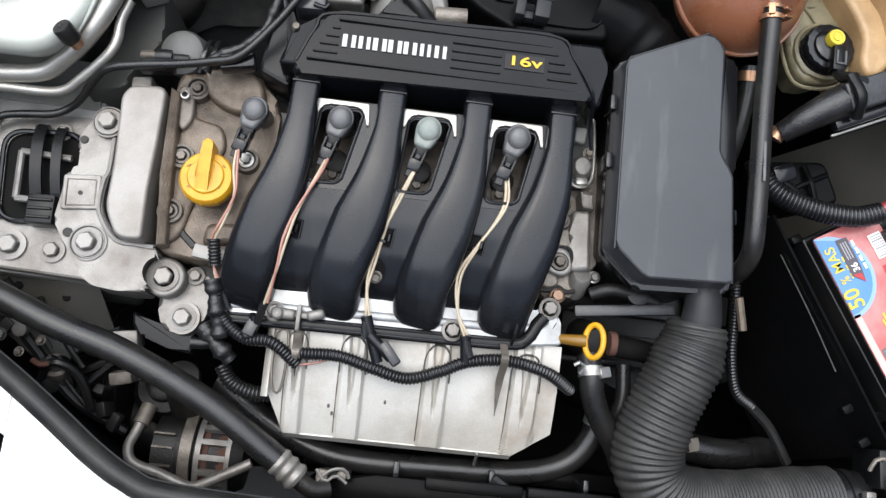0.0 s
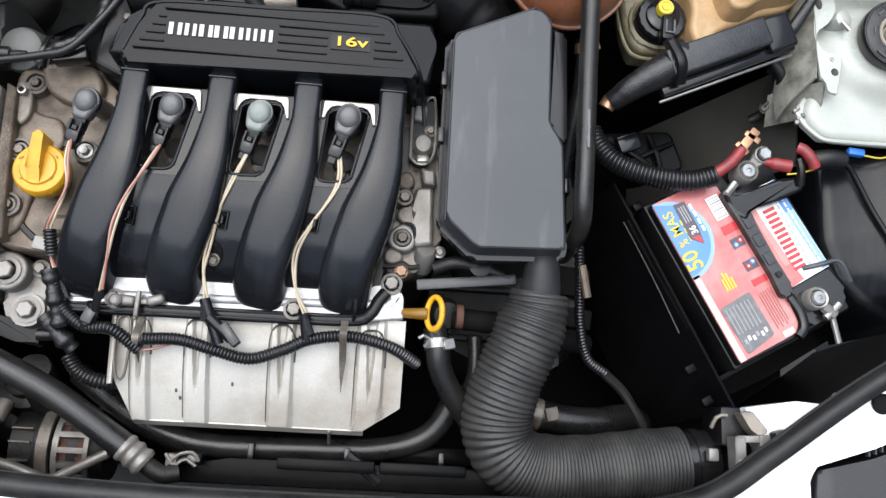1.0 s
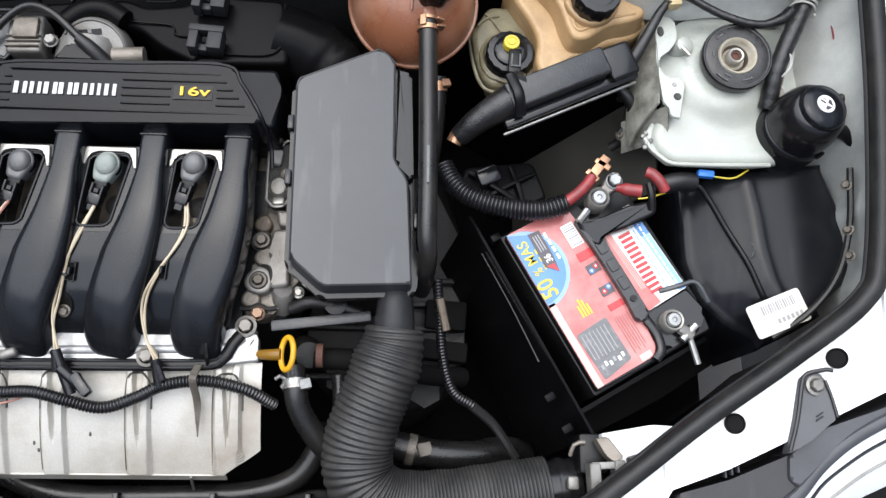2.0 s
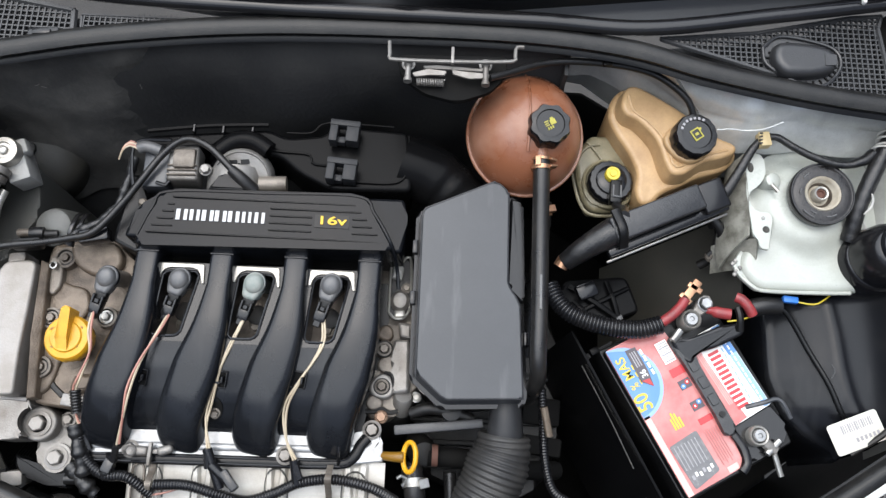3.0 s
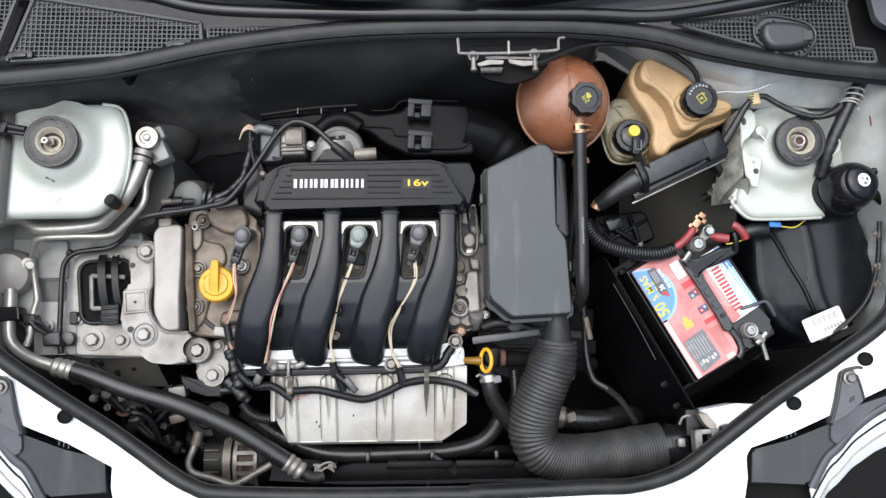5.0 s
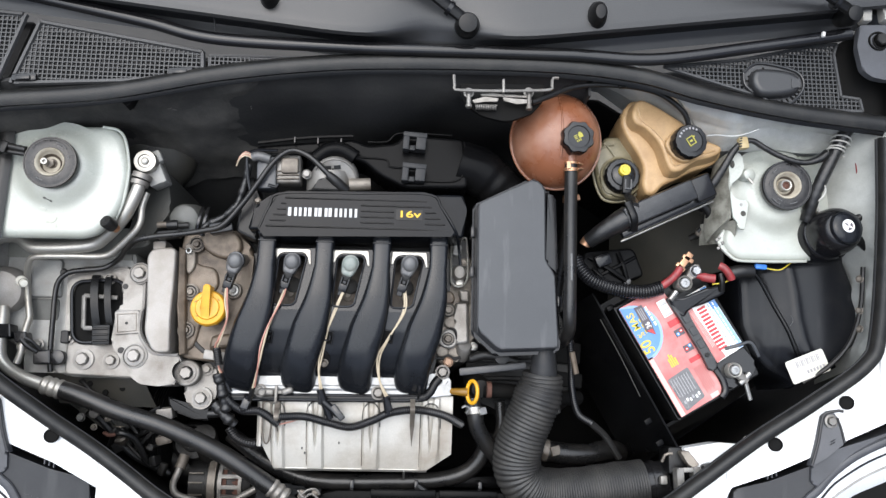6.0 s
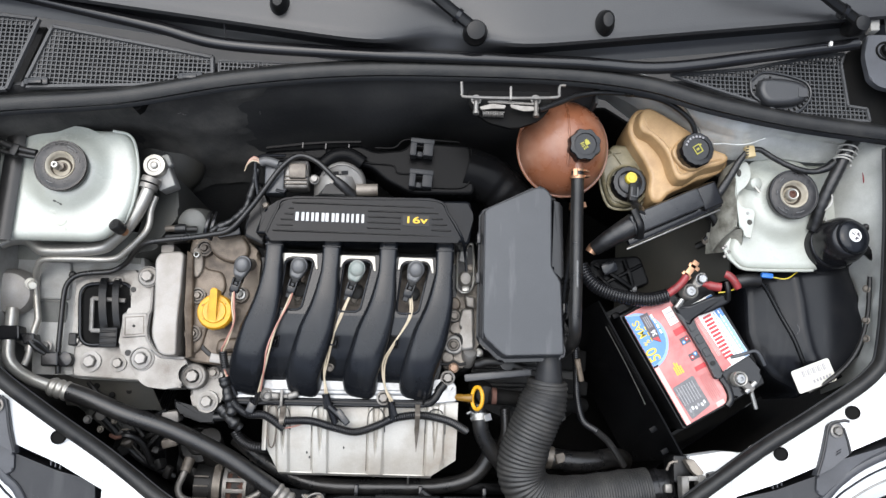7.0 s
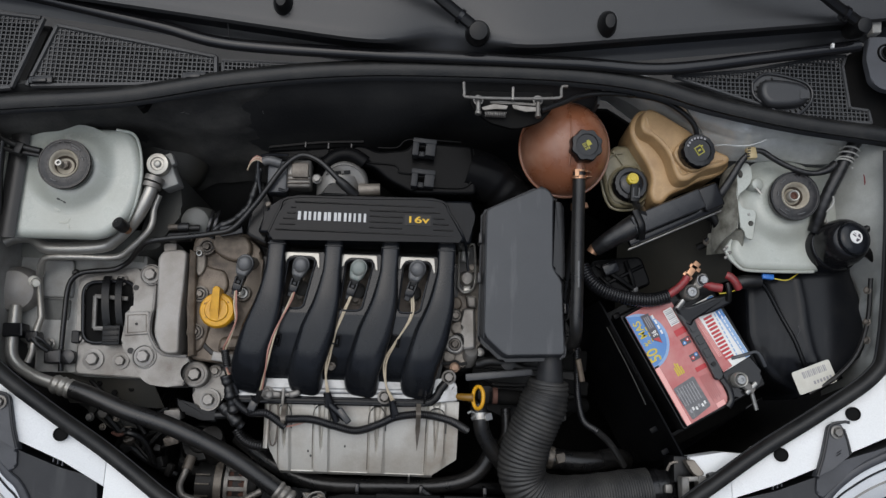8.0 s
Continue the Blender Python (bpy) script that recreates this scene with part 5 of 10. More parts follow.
prism(bm, fillet([(-0.556, 0.062), (-0.455, 0.068), (-0.450, -0.058), (-0.548, -0.060)], 0.010, 4), 0.73, 0.772, 0.004, 2)
part("housing", bm, CAST, rubber_mount, "dusty metal housing")
bm = bmesh.new()
well = fillet([(-0.545, 0.040), (-0.464, 0.046), (-0.457, -0.050), (-0.534, -0.056)], 0.022, 6)
pebble(bm, well, 0.76, 0.776, 0.004, 3)
part("rubber", bm, DEEP, rubber_mount, "black rubber filling")
bm = bmesh.new()
tube(bm, [(x, y, 0.780) for x, y in well] + [(*well[0], 0.780)], 0.0028, 8, 0.004)
part("rim", bm, SHINY_BLACK, rubber_mount, "raised rubber rim")
for a, b in (((-0.521, 0.018), (-0.517, -0.032)), ((-0.521, 0.018), (-0.470, 0.016)), ((-0.517, -0.032), (-0.495, -0.032))):
    bm = bmesh.new()
    a, b = Vector((*a, 0.786)), Vector((*b, 0.786))
    tube(bm, [a, (a + b) / 2, b], 0.0036, 8, 0.006)
    part("core_edge", bm, CAST, rubber_mount, "bright edge of the metal core")
for x, w in ((-0.508, 0.0058), (-0.488, 0.0050)):
    bm = bmesh.new()
    sheet(bm, 3, 18, lambda u, v, x=x, w=w: Vector((x + 0.012 * v + (u * 2 - 1) * w, 0.052 - 0.092 * v, 0.778 + 0.016 * math.sin(min(1, v * 1.15) * 2.9) ** 0.5 if v < 0.95 else 0.790)), 0.003)
    part("strap", bm, DECK_BLACK, rubber_mount, "flat rubber strap")
bm = bmesh.new()
bk = Matrix.Translation((-0.4862, -0.0425, 0.786)) @ pose(0, 0, 0, 0, 0, 3)
box(bm, (0.0270, 0.0300, 0.024), bk, 0.0018, 2)
for dy in (-0.009, 0.0, 0.009):
    box(bm, (0.0240, 0.0030, 0.0030), bk @ Matrix.Translation((0, dy, 0.0125)), 0.0008, 1)
part("buckle", bm, DECK_BLACK, rubber_mount)
bm = bmesh.new()
prism(bm, fillet([(-0.545, -0.052), (-0.45, -0.048), (-0.425, -0.107), (-0.543, -0.103)], 0.008, 3), 0.755, 0.775, 0.003, 2)
part("base_plate", bm, CAST, rubber_mount)
for x, y, r in ((-0.516, -0.079, 0.0105), (-0.474, -0.080, 0.0085), (-0.541, -0.048, 0.006), (-0.488, 0.046, 0.006)):
    bolt(rubber_mount, (x, y, 0.776), r * 0.9, washer=1.7, mat=SLAB_CAST)

# ---- intake manifold ----
manifold = thing("intake_manifold", (-0.10, 0.0, 0.80), "black plastic intake manifold with four curved runners", "intake manifold")
ptop = lambda x, y: 0.8865 + 0.06 * (y - 0.13) + 0.012 * (x + 0.1)
bm = bmesh.new()
prism(bm, fillet([(-0.248, 0.100), (-0.238, 0.129), (-0.212, 0.168), (0.006, 0.1725), (0.033, 0.142), (0.0515, 0.107)], 0.012, 6), 0.835, ptop, 0.0045, 4)
part("plenum", bm, PLENUM_BLACK, manifold)
bm = bmesh.new()
prism(bm, fillet([(-0.262, 0.112), (-0.25, 0.150), (-0.225, 0.168), (0.058, 0.175), (0.063, 0.150), (0.058, 0.108)], 0.006, 3), 0.79, 0.874, 0.004, 3)
part("plenum_base", bm, PLENUM_BLACK, manifold)
bm = bmesh.new()
rp = [(-0.243, 0.112), (-0.229, 0.146), (-0.212, 0.1645), (-0.1, 0.1675), (0.004, 0.169), (0.024, 0.150), (0.046, 0.114), (0.053, 0.095), (0.056, 0.07)]
tube(bm, [(x, y, ptop(x, y) - 0.0008 - (0.03 if y < 0.1 else 0)) for x, y in rp], 0.0022, 6, 0.006)
part("edge_bead", bm, PLENUM_BLACK, manifold)
# grooved ribs on the plenum
for k, y in enumerate((0.158, 0.1495, 0.141, 0.1325, 0.124, 0.1155)):
    a, b = -0.207 - (0.158 - y) * 0.62, 0.003 + (0.158 - y) * 0.78
    spans = [(a, b)] if k in (0, 5) else [(a, -0.2045), (-0.095, -0.046), (0.000, b)] if k in (2, 3) else [(a, -0.2045), (-0.095, b)] if k == 1 else [(a, -0.2045), (-0.095, -0.046), (0.0, b)]
    for s, e in spans:
        if e - s > 0.004:
            bm = bmesh.new()
            box(bm, (e - s, 0.0020, 0.0022), Matrix.Translation(((s + e) / 2, y, ptop((s + e) / 2, y) + 0.0006)), 0.0007, 1)
            part("rib", bm, DARK_PLASTIC, manifold)

def runner(x0, k):
    top, mid, low, end = x0, x0 - 0.006, x0 - 0.030, x0 - 0.034
    pts = [(top + 0.002, 0.120, 0.848), (top, 0.097, 0.852), (top - 0.001, 0.060, 0.8525), (mid, 0.015, 0.850), (mid - 0.011, -0.025, 0.844), (low + 0.002, -0.062, 0.834), (end, -0.087, 0.819), (end, -0.0985, 0.806), (end, -0.105, 0.786)]
    def section(s):
        w = 0.0140 + 0.0130 * min(1, max(0, (s - 0.06) / 0.09)) - 0.003 * min(1, max(0, (s - 0.215) / 0.04))
        h = 0.0215 + 0.002 * min(1, s / 0.1)
        out = []
        for q in range(32):
            a = 2 * math.pi * q / 32
            c, d = math.cos(a), math.sin(a)
            e = 0.34 + 0.20 * min(1, max(0, s - 0.05) / 0.12)
            out.append((w * math.copysign(abs(c) ** e, c), (h if d > 0 else h * 1.5) * math.copysign(abs(d) ** e, d)))
        return out
    bm = bmesh.new()
    tube(bm, pts, 1.0, 20, 0.005, shape=section)
    return part("runner", bm, BLACK_PLASTIC, manifold, angle=50)

for k in range(4):
    runner(-0.2315 + 0.0845 * k, k)
    bm = bmesh.new()
    box(bm, (0.0270, 0.0024, 0.0150), Matrix.Translation((-0.2313 + 0.0845 * k, 0.0965, 0.8682)), 0.0010, 2)
    part("joint_lip", bm, SHINY_BLACK, manifold)

# deck between the runners, open at the coil wells
well_top = 0.857
DECK_LINE = ((-0.112, 0.790), (-0.102, 0.806), (-0.088, 0.822), (-0.062, 0.839), (-0.030, 0.851), (0.0, 0.8565), (0.03, 0.857))
RUNNER_LINE = ((-0.118, -0.034), (-0.092, -0.034), (-0.062, -0.028), (-0.025, -0.017), (0.015, -0.006), (0.06, -0.001))
def along(line, y):
    """Height or shift at y along a line of (y, value) pairs."""
    for (a, p), (b, q) in zip(line, line[1:]):
        if y <= b:
            return p + (q - p) * max(0.0, (y - a) / (b - a))
    return line[-1][1]
def deck_at(k, u, y):
    return Vector((-0.2315 + 0.0845 * (k + u) + along(RUNNER_LINE, y), y, along(DECK_LINE, y) + 0.011 * abs(2 * u - 1) ** 4))
for k in range(3):
    bm = bmesh.new()
    sheet(bm, 16, 26, lambda u, v, k=k: deck_at(k, 0.06 + 0.88 * u, -0.111 + 0.112 * v), 0.004)
    part("deck", bm, BLACK_PLASTIC, manifold, "smooth black web between two runners", 60)
bm = bmesh.new()
prism(bm, [(-0.292, -0.112), (0.018, -0.108), (0.053, 0.09), (-0.272, 0.09)], 0.785, lambda x, y: 0.793 + 0.06 * y)
part("under_deck", bm, DECK_BLACK, manifold)
XW = [-0.1945 + 0.0867 * k for k in range(3)]
for k, x in enumerate(XW):
    ring = fillet([(x - 0.042, -0.004), (x + 0.024, -0.003), (x + 0.040, 0.089), (x - 0.036, 0.088)], 0.006, 4)
    inner = fillet([(x - 0.0265, 0.002), (x + 0.0062, 0.003), (x + 0.0215, 0.079), (x - 0.0205, 0.078)], 0.0085, 4)
    bm = bmesh.new()
    n = len(ring)
    o = [bm.verts.new((*p, well_top)) for p in ring]
    i2 = [bm.verts.new((*p, well_top)) for p in inner]
    il = [bm.verts.new((*p, 0.80)) for p in inner]
    ol = [bm.verts.new((*p, 0.81)) for p in ring]
    for q in range(n):
        j = (q + 1) % n
        bm.faces.new((o[q], o[j], i2[j], i2[q]))
        bm.faces.new((i2[q], i2[j], il[j], il[q]))
        bm.faces.new((ol[q], ol[j], o[j], o[q]))
    part("well_frame", bm, BLACK_PLASTIC, manifold, "black frame round a coil well", 50)
    bm = bmesh.new()
    tube(bm, [(*p, well_top + 0.0008) for p in inner] + [(*inner[0], well_top + 0.0008)], 0.0016, 8, 0.004)
    part("well_rim", bm, SHINY_BLACK, manifold)
    bm = bmesh.new()
    prism(bm, fillet([(x - 0.0255, 0.0870), (x + 0.0255, 0.0870), (x + 0.0275, 0.0640), (x + 0.0245, 0.0640), (x + 0.0215, 0.0780), (x + 0.0160, 0.0825), (x - 0.0150, 0.0825), (x - 0.0215, 0.0780), (x - 0.0240, 0.0680), (x - 0.0270, 0.0680)], 0.0025, 3), 0.850, 0.8598, 0.0006, 1)
    part("well_edge", bm, PIPE_METAL, manifold, "bare metal edge behind the coil")
    bm = bmesh.new()
    prism(bm, fillet([(x - 0.030, -0.002), (x + 0.010, 0.0), (x + 0.026, 0.083), (x - 0.024, 0.082)], 0.008, 3), 0.795, 0.802)
    part("well_bottom", bm, BOWL, manifold, "oily brown well bottom")
    bm = bmesh.new()
    lathe(bm, [(0.0125, 0.80), (0.0120, 0.812), (0.010, 0.813), (0, 0.813)], Matrix.Translation((x - 0.004, 0.040, 0)), 20)
    part("well_boss", bm, GREASE, manifold)
    bolt(manifold, (x - 0.006, 0.026, 0.806), 0.0052, mat=DIRTY_CAST)
# square clip sockets in the webs
for k, (x, y) in enumerate(((-0.229, -0.043), (-0.1405, -0.0415), (-0.0515, -0.0385))):
    m = Matrix.Translation((x, y, along(DECK_LINE, y) + 0.0006)) @ pose(0, 0, 0, 20, 0, -8)
    bm = bmesh.new()
    plate(bm, rect(-0.0088, -0.0085, 0.0088, 0.0085), m, 0.0008)
    part("socket", bm, DEEP, manifold, "dark square socket")
    bm = bmesh.new()
    for a, b, w, d in ((0, 0.0090, 0.0200, 0.0014), (0, -0.0090, 0.0200, 0.0014), (-0.0095, 0, 0.0014, 0.0190), (0.0095, 0, 0.0018, 0.0190)):
        box(bm, (w, d, 0.004), m @ Matrix.Translation((a, b, 0.001)), 0.0006, 1)
    box(bm, (0.0030, 0.0080, 0.010), m @ Matrix.Translation((0.0062, 0.001, 0.004)), 0.0008, 1)
    box(bm, (0.0060, 0.0035, 0.006), m @ Matrix.Translation((0.0010, -0.004, 0.002)), 0.0008, 1)
    part("clip", bm, SHINY_BLACK, manifold)
m = Matrix.Translation((-0.1455, -0.0735, along(DECK_LINE, -0.0735) + 0.0012)) @ pose(0, 0, 0, 28)
bm = bmesh.new()
lathe(bm, [(0.0128, -0.003), (0.0125, 0.0012), (0.0112, 0.0014), (0.0105, -0.0002), (0, -0.0004)], m @ Matrix.Diagonal((0.86, 1.15, 1, 1)), 24)
part("bolt_hole", bm, DEEP, manifold, "dark bolt hole in the web")
bolt(manifold, tuple(m @ Vector((0.002, -0.006, 0))), 0.0042, mat=DIRTY_CAST, axis=(0, -0.45, 1))
# lower flange
bm = bmesh.new()
prism(bm, fillet([(-0.292, -0.110), (-0.27, -0.100), (0.018, -0.094), (0.030, -0.083), (0.045, -0.090), (0.043, -0.105), (0.020, -0.122), (-0.285, -0.127)], 0.005, 3), 0.795, 0.8105, 0.002, 2)
part("flange", bm, FLANGE, manifold, "bare metal lower flange")
bm = bmesh.new()
tube(bm, [(-0.288, -0.118, 0.8112), (-0.20, -0.116, 0.8112), (-0.10, -0.114, 0.8112), (0.012, -0.110, 0.8112), (0.032, -0.100, 0.8112)], 0.0042, 8, 0.008, flat=0.4)
part("metal_edge", bm, FLANGE, manifold, "bare metal edge of the flange")
bm = bmesh.new()
tube(bm, [(-0.285, -0.131, 0.808), (-0.20, -0.130, 0.809), (-0.10, -0.129, 0.809), (-0.004, -0.127, 0.809), (0.014, -0.120, 0.811), (0.022, -0.106, 0.812), (0.030, -0.096, 0.812)], 0.0066, 12, 0.006, flat=0.6)
lathe(bm, [(0.0115, 0.795), (0.0110, 0.813), (0.008, 0.814), (0, 0.814)], Matrix.Translation((-0.062, -0.121, 0)), 20)
lathe(bm, [(0.0105, 0.795), (0.0100, 0.8115), (0.008, 0.812), (0, 0.812)], Matrix.Translation((0.034, -0.088, 0)), 20)
part("rail", bm, DECK_BLACK, manifold, "shiny black rail along the flange")
for dy in (-0.0040, 0.0030):
    bm = bmesh.new()
    tube(bm, [(-0.285, -0.131 + dy, 0.8120), (-0.20, -0.130 + dy, 0.8128), (-0.10, -0.129 + dy, 0.8128), (-0.004, -0.127 + dy, 0.8128), (0.012, -0.121 + dy, 0.8140)], 0.0013, 8, 0.006)
    part("rail_ridge", bm, SHINY_BLACK, manifold)
bm = bmesh.new()
prism(bm, fillet([(0.008, -0.128), (0.016, -0.108), (0.024, -0.092), (0.032, -0.078), (0.047, -0.100), (0.049, -0.123)], 0.003, 3), 0.796, 0.8098, 0.0015, 2)
part("corner_plate", bm, FLANGE, manifold, "bare metal corner plate")
bolt(manifold, (-0.062, -0.121, 0.814), 0.0070, mat=CAST)
bolt(manifold, (0.034, -0.088, 0.812), 0.0072, mat=CAST)
bolt(manifold, (-0.238, -0.121, 0.812), 0.0064, mat=CAST)
bm = bmesh.new()
box(bm, (0.020, 0.011, 0.010), Matrix.Translation((-0.226, -0.123, 0.816)) @ pose(0, 0, 0, 0, 0, -3), 0.004, 3)
box(bm, (0.018, 0.010, 0.010), Matrix.Translation((-0.197, -0.121, 0.817)) @ pose(0, 0, 0, 0, 0, 18), 0.004, 3)
box(bm, (0.026, 0.006, 0.007), Matrix.Translation((-0.212, -0.123, 0.815)), 0.002)
box(bm, (0.0045, 0.026, 0.006), Matrix.Translation((-0.213, -0.126, 0.821)), 0.0015)
lathe(bm, [(0.0062, 0.812), (0.0062, 0.823), (0.0045, 0.8245), (0.0020, 0.8235), (0, 0.8235)], Matrix.Translation((-0.234, -0.1235, 0)), 16)
part("bracket", bm, CAST, manifold, "pale metal bracket on the flange")
bm = bmesh.new()
tube(bm, [(-0.002, -0.128, 0.812), (-0.001, -0.118, 0.826), (0.000, -0.09, 0.838)], 0.0018, 6)
part("cable_tie", bm, SHINY_BLACK, manifold, "upright cable tie end")
# the badge stays plain shapes; the valve count is lettered
lx0, lw, ly, lh = -0.2015, 0.0148, 0.1375, 0.0130
for k in range(7):
    cx = lx0 + lw * (k + 0.45)
    w = (0.0064, 0.0056, 0.0066, 0.0066, 0.0064, 0.0052, 0.0058)[k]
    for a, b in ((-1.0, -0.30), (0.38, 1.0)):
        bm = bmesh.new()
        plate(bm, rect(cx + w * a, ly - lh / 2, cx + w * b, ly + lh / 2), Matrix.Translation((0, 0, ptop(cx, ly) + 0.0004)), 0.0008)
        part("badge_bar", bm, SILVER_LETTER, manifold, "silver badge bar")
bm = bmesh.new()
plate(bm, rect(-0.043, 0.1295, -0.004, 0.1455), Matrix.Translation((0, 0, ptop(-0.02, 0.137) + 0.0002)), 0.0005)
part("badge_plate", bm, DARK_PLASTIC, manifold)
letters("valve_lettering", "16v", 0.0140, Matrix.Translation((-0.0235, 0.1375, ptop(-0.02, 0.137) + 0.0018)) @ pose(0, 0, 0, 0, 0, 0), GOLD_LETTER, manifold, 0.0004, "amber lettering 16v", 1.7, 0.0, 0.00022)

# ---- ignition coils ----
def coil(at, cap_mat, label):
    root = thing("ignition_coil", at, label, "ignition coil", "ignition coils")
    x, y, z = at
    tilt = Matrix.Translation(at) @ upright((-0.05, -0.20, 1)) @ Matrix.Diagonal((0.87, 0.93, 1, 1))
    bm = bmesh.new()
    lathe(bm, [(0.0105, -0.05), (0.0115, -0.012), (0.0142, -0.009), (0.0148, -0.003), (0.0142, 0.0), (0.0128, 0.0006), (0.0126, 0.003), (0.0112, 0.0058), (0.007, 0.0078), (0, 0.0085)], tilt, 28)
    part("head", bm, cap_mat, root)
    bm = bmesh.new()
    nk = Matrix.Translation((x, y, z)) @ pose(0, 0, 0, 10, 0, -18)
    pebble(bm, loop([(0.0118, 0.002), (0.0105, -0.010), (0.0072, -0.018), (0.0, -0.0195), (-0.0072, -0.018), (-0.0105, -0.010), (-0.0118, 0.002), (0, 0.008)], 4), -0.010, 0.0035, 0.004, 3)
    bm.transform(nk)
    part("shoulder", bm, cap_mat, root, angle=50)
    bm = bmesh.new()
    lathe(bm, [(0.0136, -0.0005), (0.0151, -0.0012), (0.0154, -0.004), (0.0148, -0.007)], tilt, 28)
    part("head_rim", bm, SHINY_BLACK, root, "darker rim round the head")
    m = Matrix.Translation((x - 0.005, y - 0.019, z - 0.008)) @ pose(0, 0, 0, 14, 0, -18)
    bm = bmesh.new()
    box(bm, (0.0140, 0.016, 0.011), m, 0.002)
    part("body", bm, DARK_PLASTIC, root)
    bm = bmesh.new()
    m2 = Matrix.Translation((x - 0.0085, y - 0.030, z - 0.008)) @ pose(0, 0, 0, 16, 0, -18)
    box(bm, (0.0135, 0.012, 0.0125), m2 @ Matrix.Translation((0, -0.005, 0)), 0.0016)
    box(bm, (0.0028, 0.012, 0.0125), m2 @ Matrix.Translation((-0.0054, 0.005, 0)), 0.0006, 1)
    box(bm, (0.0028, 0.012, 0.0125), m2 @ Matrix.Translation((0.0054, 0.005, 0)), 0.0006, 1)
    box(bm, (0.0055, 0.005, 0.004), m2 @ Matrix.Translation((0, 0.004, 0.004)), 0.0006, 1)
    box(bm, (0.009, 0.008, 0.009), m2 @ Matrix.Translation((-0.001, -0.014, -0.001)), 0.001, 1)
    part("connector", bm, SHINY_BLACK, root)
    return root
first = coil((-0.2795, 0.067, 0.856), GREY_CAP, "dark grey ignition coil plugged beside the runner")
for k in (1, 3):
    copy_thing(first, Matrix.Translation((-0.2825 + 0.0873 * k, 0.0675, 0.8575 + 0.0035 * k)))
coil((-0.1085, 0.066, 0.864), GREEN_CAP, "weathered green-grey ignition coil in its well")

def coil_wires(name, pts, label, second=True):
    root = thing(name, pts[len(pts) // 2], label, "wires", "coil wires")
    bm = bmesh.new()
    tube(bm, pts, 0.0014, 6, 0.006)
    part("wire", bm, CREAM_WIRE, root)
    bm = bmesh.new()
    n = len(pts) - 1
    tube(bm, [(x + 0.0032 * math.sin(math.pi * i / n * 2.2 + 0.6), y + 0.001, z + 0.001) for i, (x, y, z) in enumerate(pts)], 0.0014, 6, 0.006)
    part("wire", bm, PINK_WIRE if second else CREAM_WIRE, root)
    bm = bmesh.new()
    tube(bm, [pts[-1], tuple(Vector(pts[-1]) + (Vector(pts[-1]) - Vector(pts[-2])).normalized() * 0.022)], 0.0042, 8, 0.005)
    part("sleeve", bm, CONDUIT, root, "black sleeve over the wire ends")
    return root
coil_wires("coil_wires", [(-0.292, 0.030, 0.848), (-0.290, 0.005, 0.856), (-0.287, -0.020, 0.850), (-0.296, -0.050, 0.842), (-0.302, -0.062, 0.832), (-0.299, -0.090, 0.825), (-0.292, -0.105, 0.82)], "thin cream and faded red coil wires")
coil_wires("coil_wires", [(-0.204, 0.029, 0.853), (-0.209, 0.010, 0.862), (-0.2215, -0.029, 0.870), (-0.228, -0.059, 0.871), (-0.234, -0.085, 0.862), (-0.245, -0.118, 0.838)], "thin cream and faded red coil wires")
coil_wires("coil_wires", [(-0.117, 0.030, 0.855), (-0.132, -0.009, 0.856), (-0.139, -0.036, 0.852), (-0.1455, -0.069, 0.842), (-0.150, -0.092, 0.836), (-0.148, -0.118, 0.828)], "thin cream coil wires", False)
coil_wires("coil_wires", [(-0.028, 0.032, 0.858), (-0.028, -0.002, 0.857), (-0.049, -0.044, 0.853), (-0.061, -0.071, 0.842), (-0.060, -0.104, 0.832), (-0.051, -0.126, 0.826)], "thin cream coil wires", False)

# ---- heat shield ----
shield = thing("heat_shield", (-0.09, -0.19, 0.76), "pale pressed metal heat shield with ribs", "heat shield")
def shield_z(x, y):
    v = (y + 0.122) / -0.113
    z = 0.802 - 0.012 * v - 0.030 * v * v
    h = 0.0
    for cx, w in ((-0.212, 0.010), (-0.156, 0.013), (-0.072, 0.013), (0.018, 0.015)):
        d = abs(x - cx)
        if d < w:
            h = max(h, 0.0065 * min(1, (w - d) / 0.0032) * min(1, max(0, (v - 0.02) / 0.06)))
            g = 0.0062 * max(0.0, 1 - v / 0.80) ** 0.7
            if d < g:
                h -= 0.0075 * min(1, (g - d) / 0.0024) * max(0, min(1, (0.80 - v) * 8))
    return z + h
bm = bmesh.new()
def shield_at(u, v):
    y = -0.124 - 0.112 * v
    l = -0.240 if v < 0.62 else -0.240 + 0.020 * (v - 0.62) / 0.38
    r = 0.0515 if v < 0.78 else 0.0515 - 0.037 * (v - 0.78) / 0.22
    x = l + (r - l) * u
    return Vector((x, y, shield_z(x, y)))
sheet(bm, 280, 40, shield_at, 0.0025)
part("pressed_sheet", bm, SHIELD, shield)
bm = bmesh.new()
sheet(bm, 60, 3, lambda u, v: Vector((-0.220 + 0.235 * u, -0.2365 - 0.004 * v, 0.7605 - 0.014 * v)), 0.002)
part("lower_lip", bm, SHIELD, shield)
bm = bmesh.new()
sheet(bm, 10, 24, lambda u, v: Vector((-0.236 - 0.008 * u, -0.135 - 0.068 * v, 0.806 - 0.012 * v - 0.012 * u * u)), 0.003)
part("left_lug", bm, SHIELD, shield)
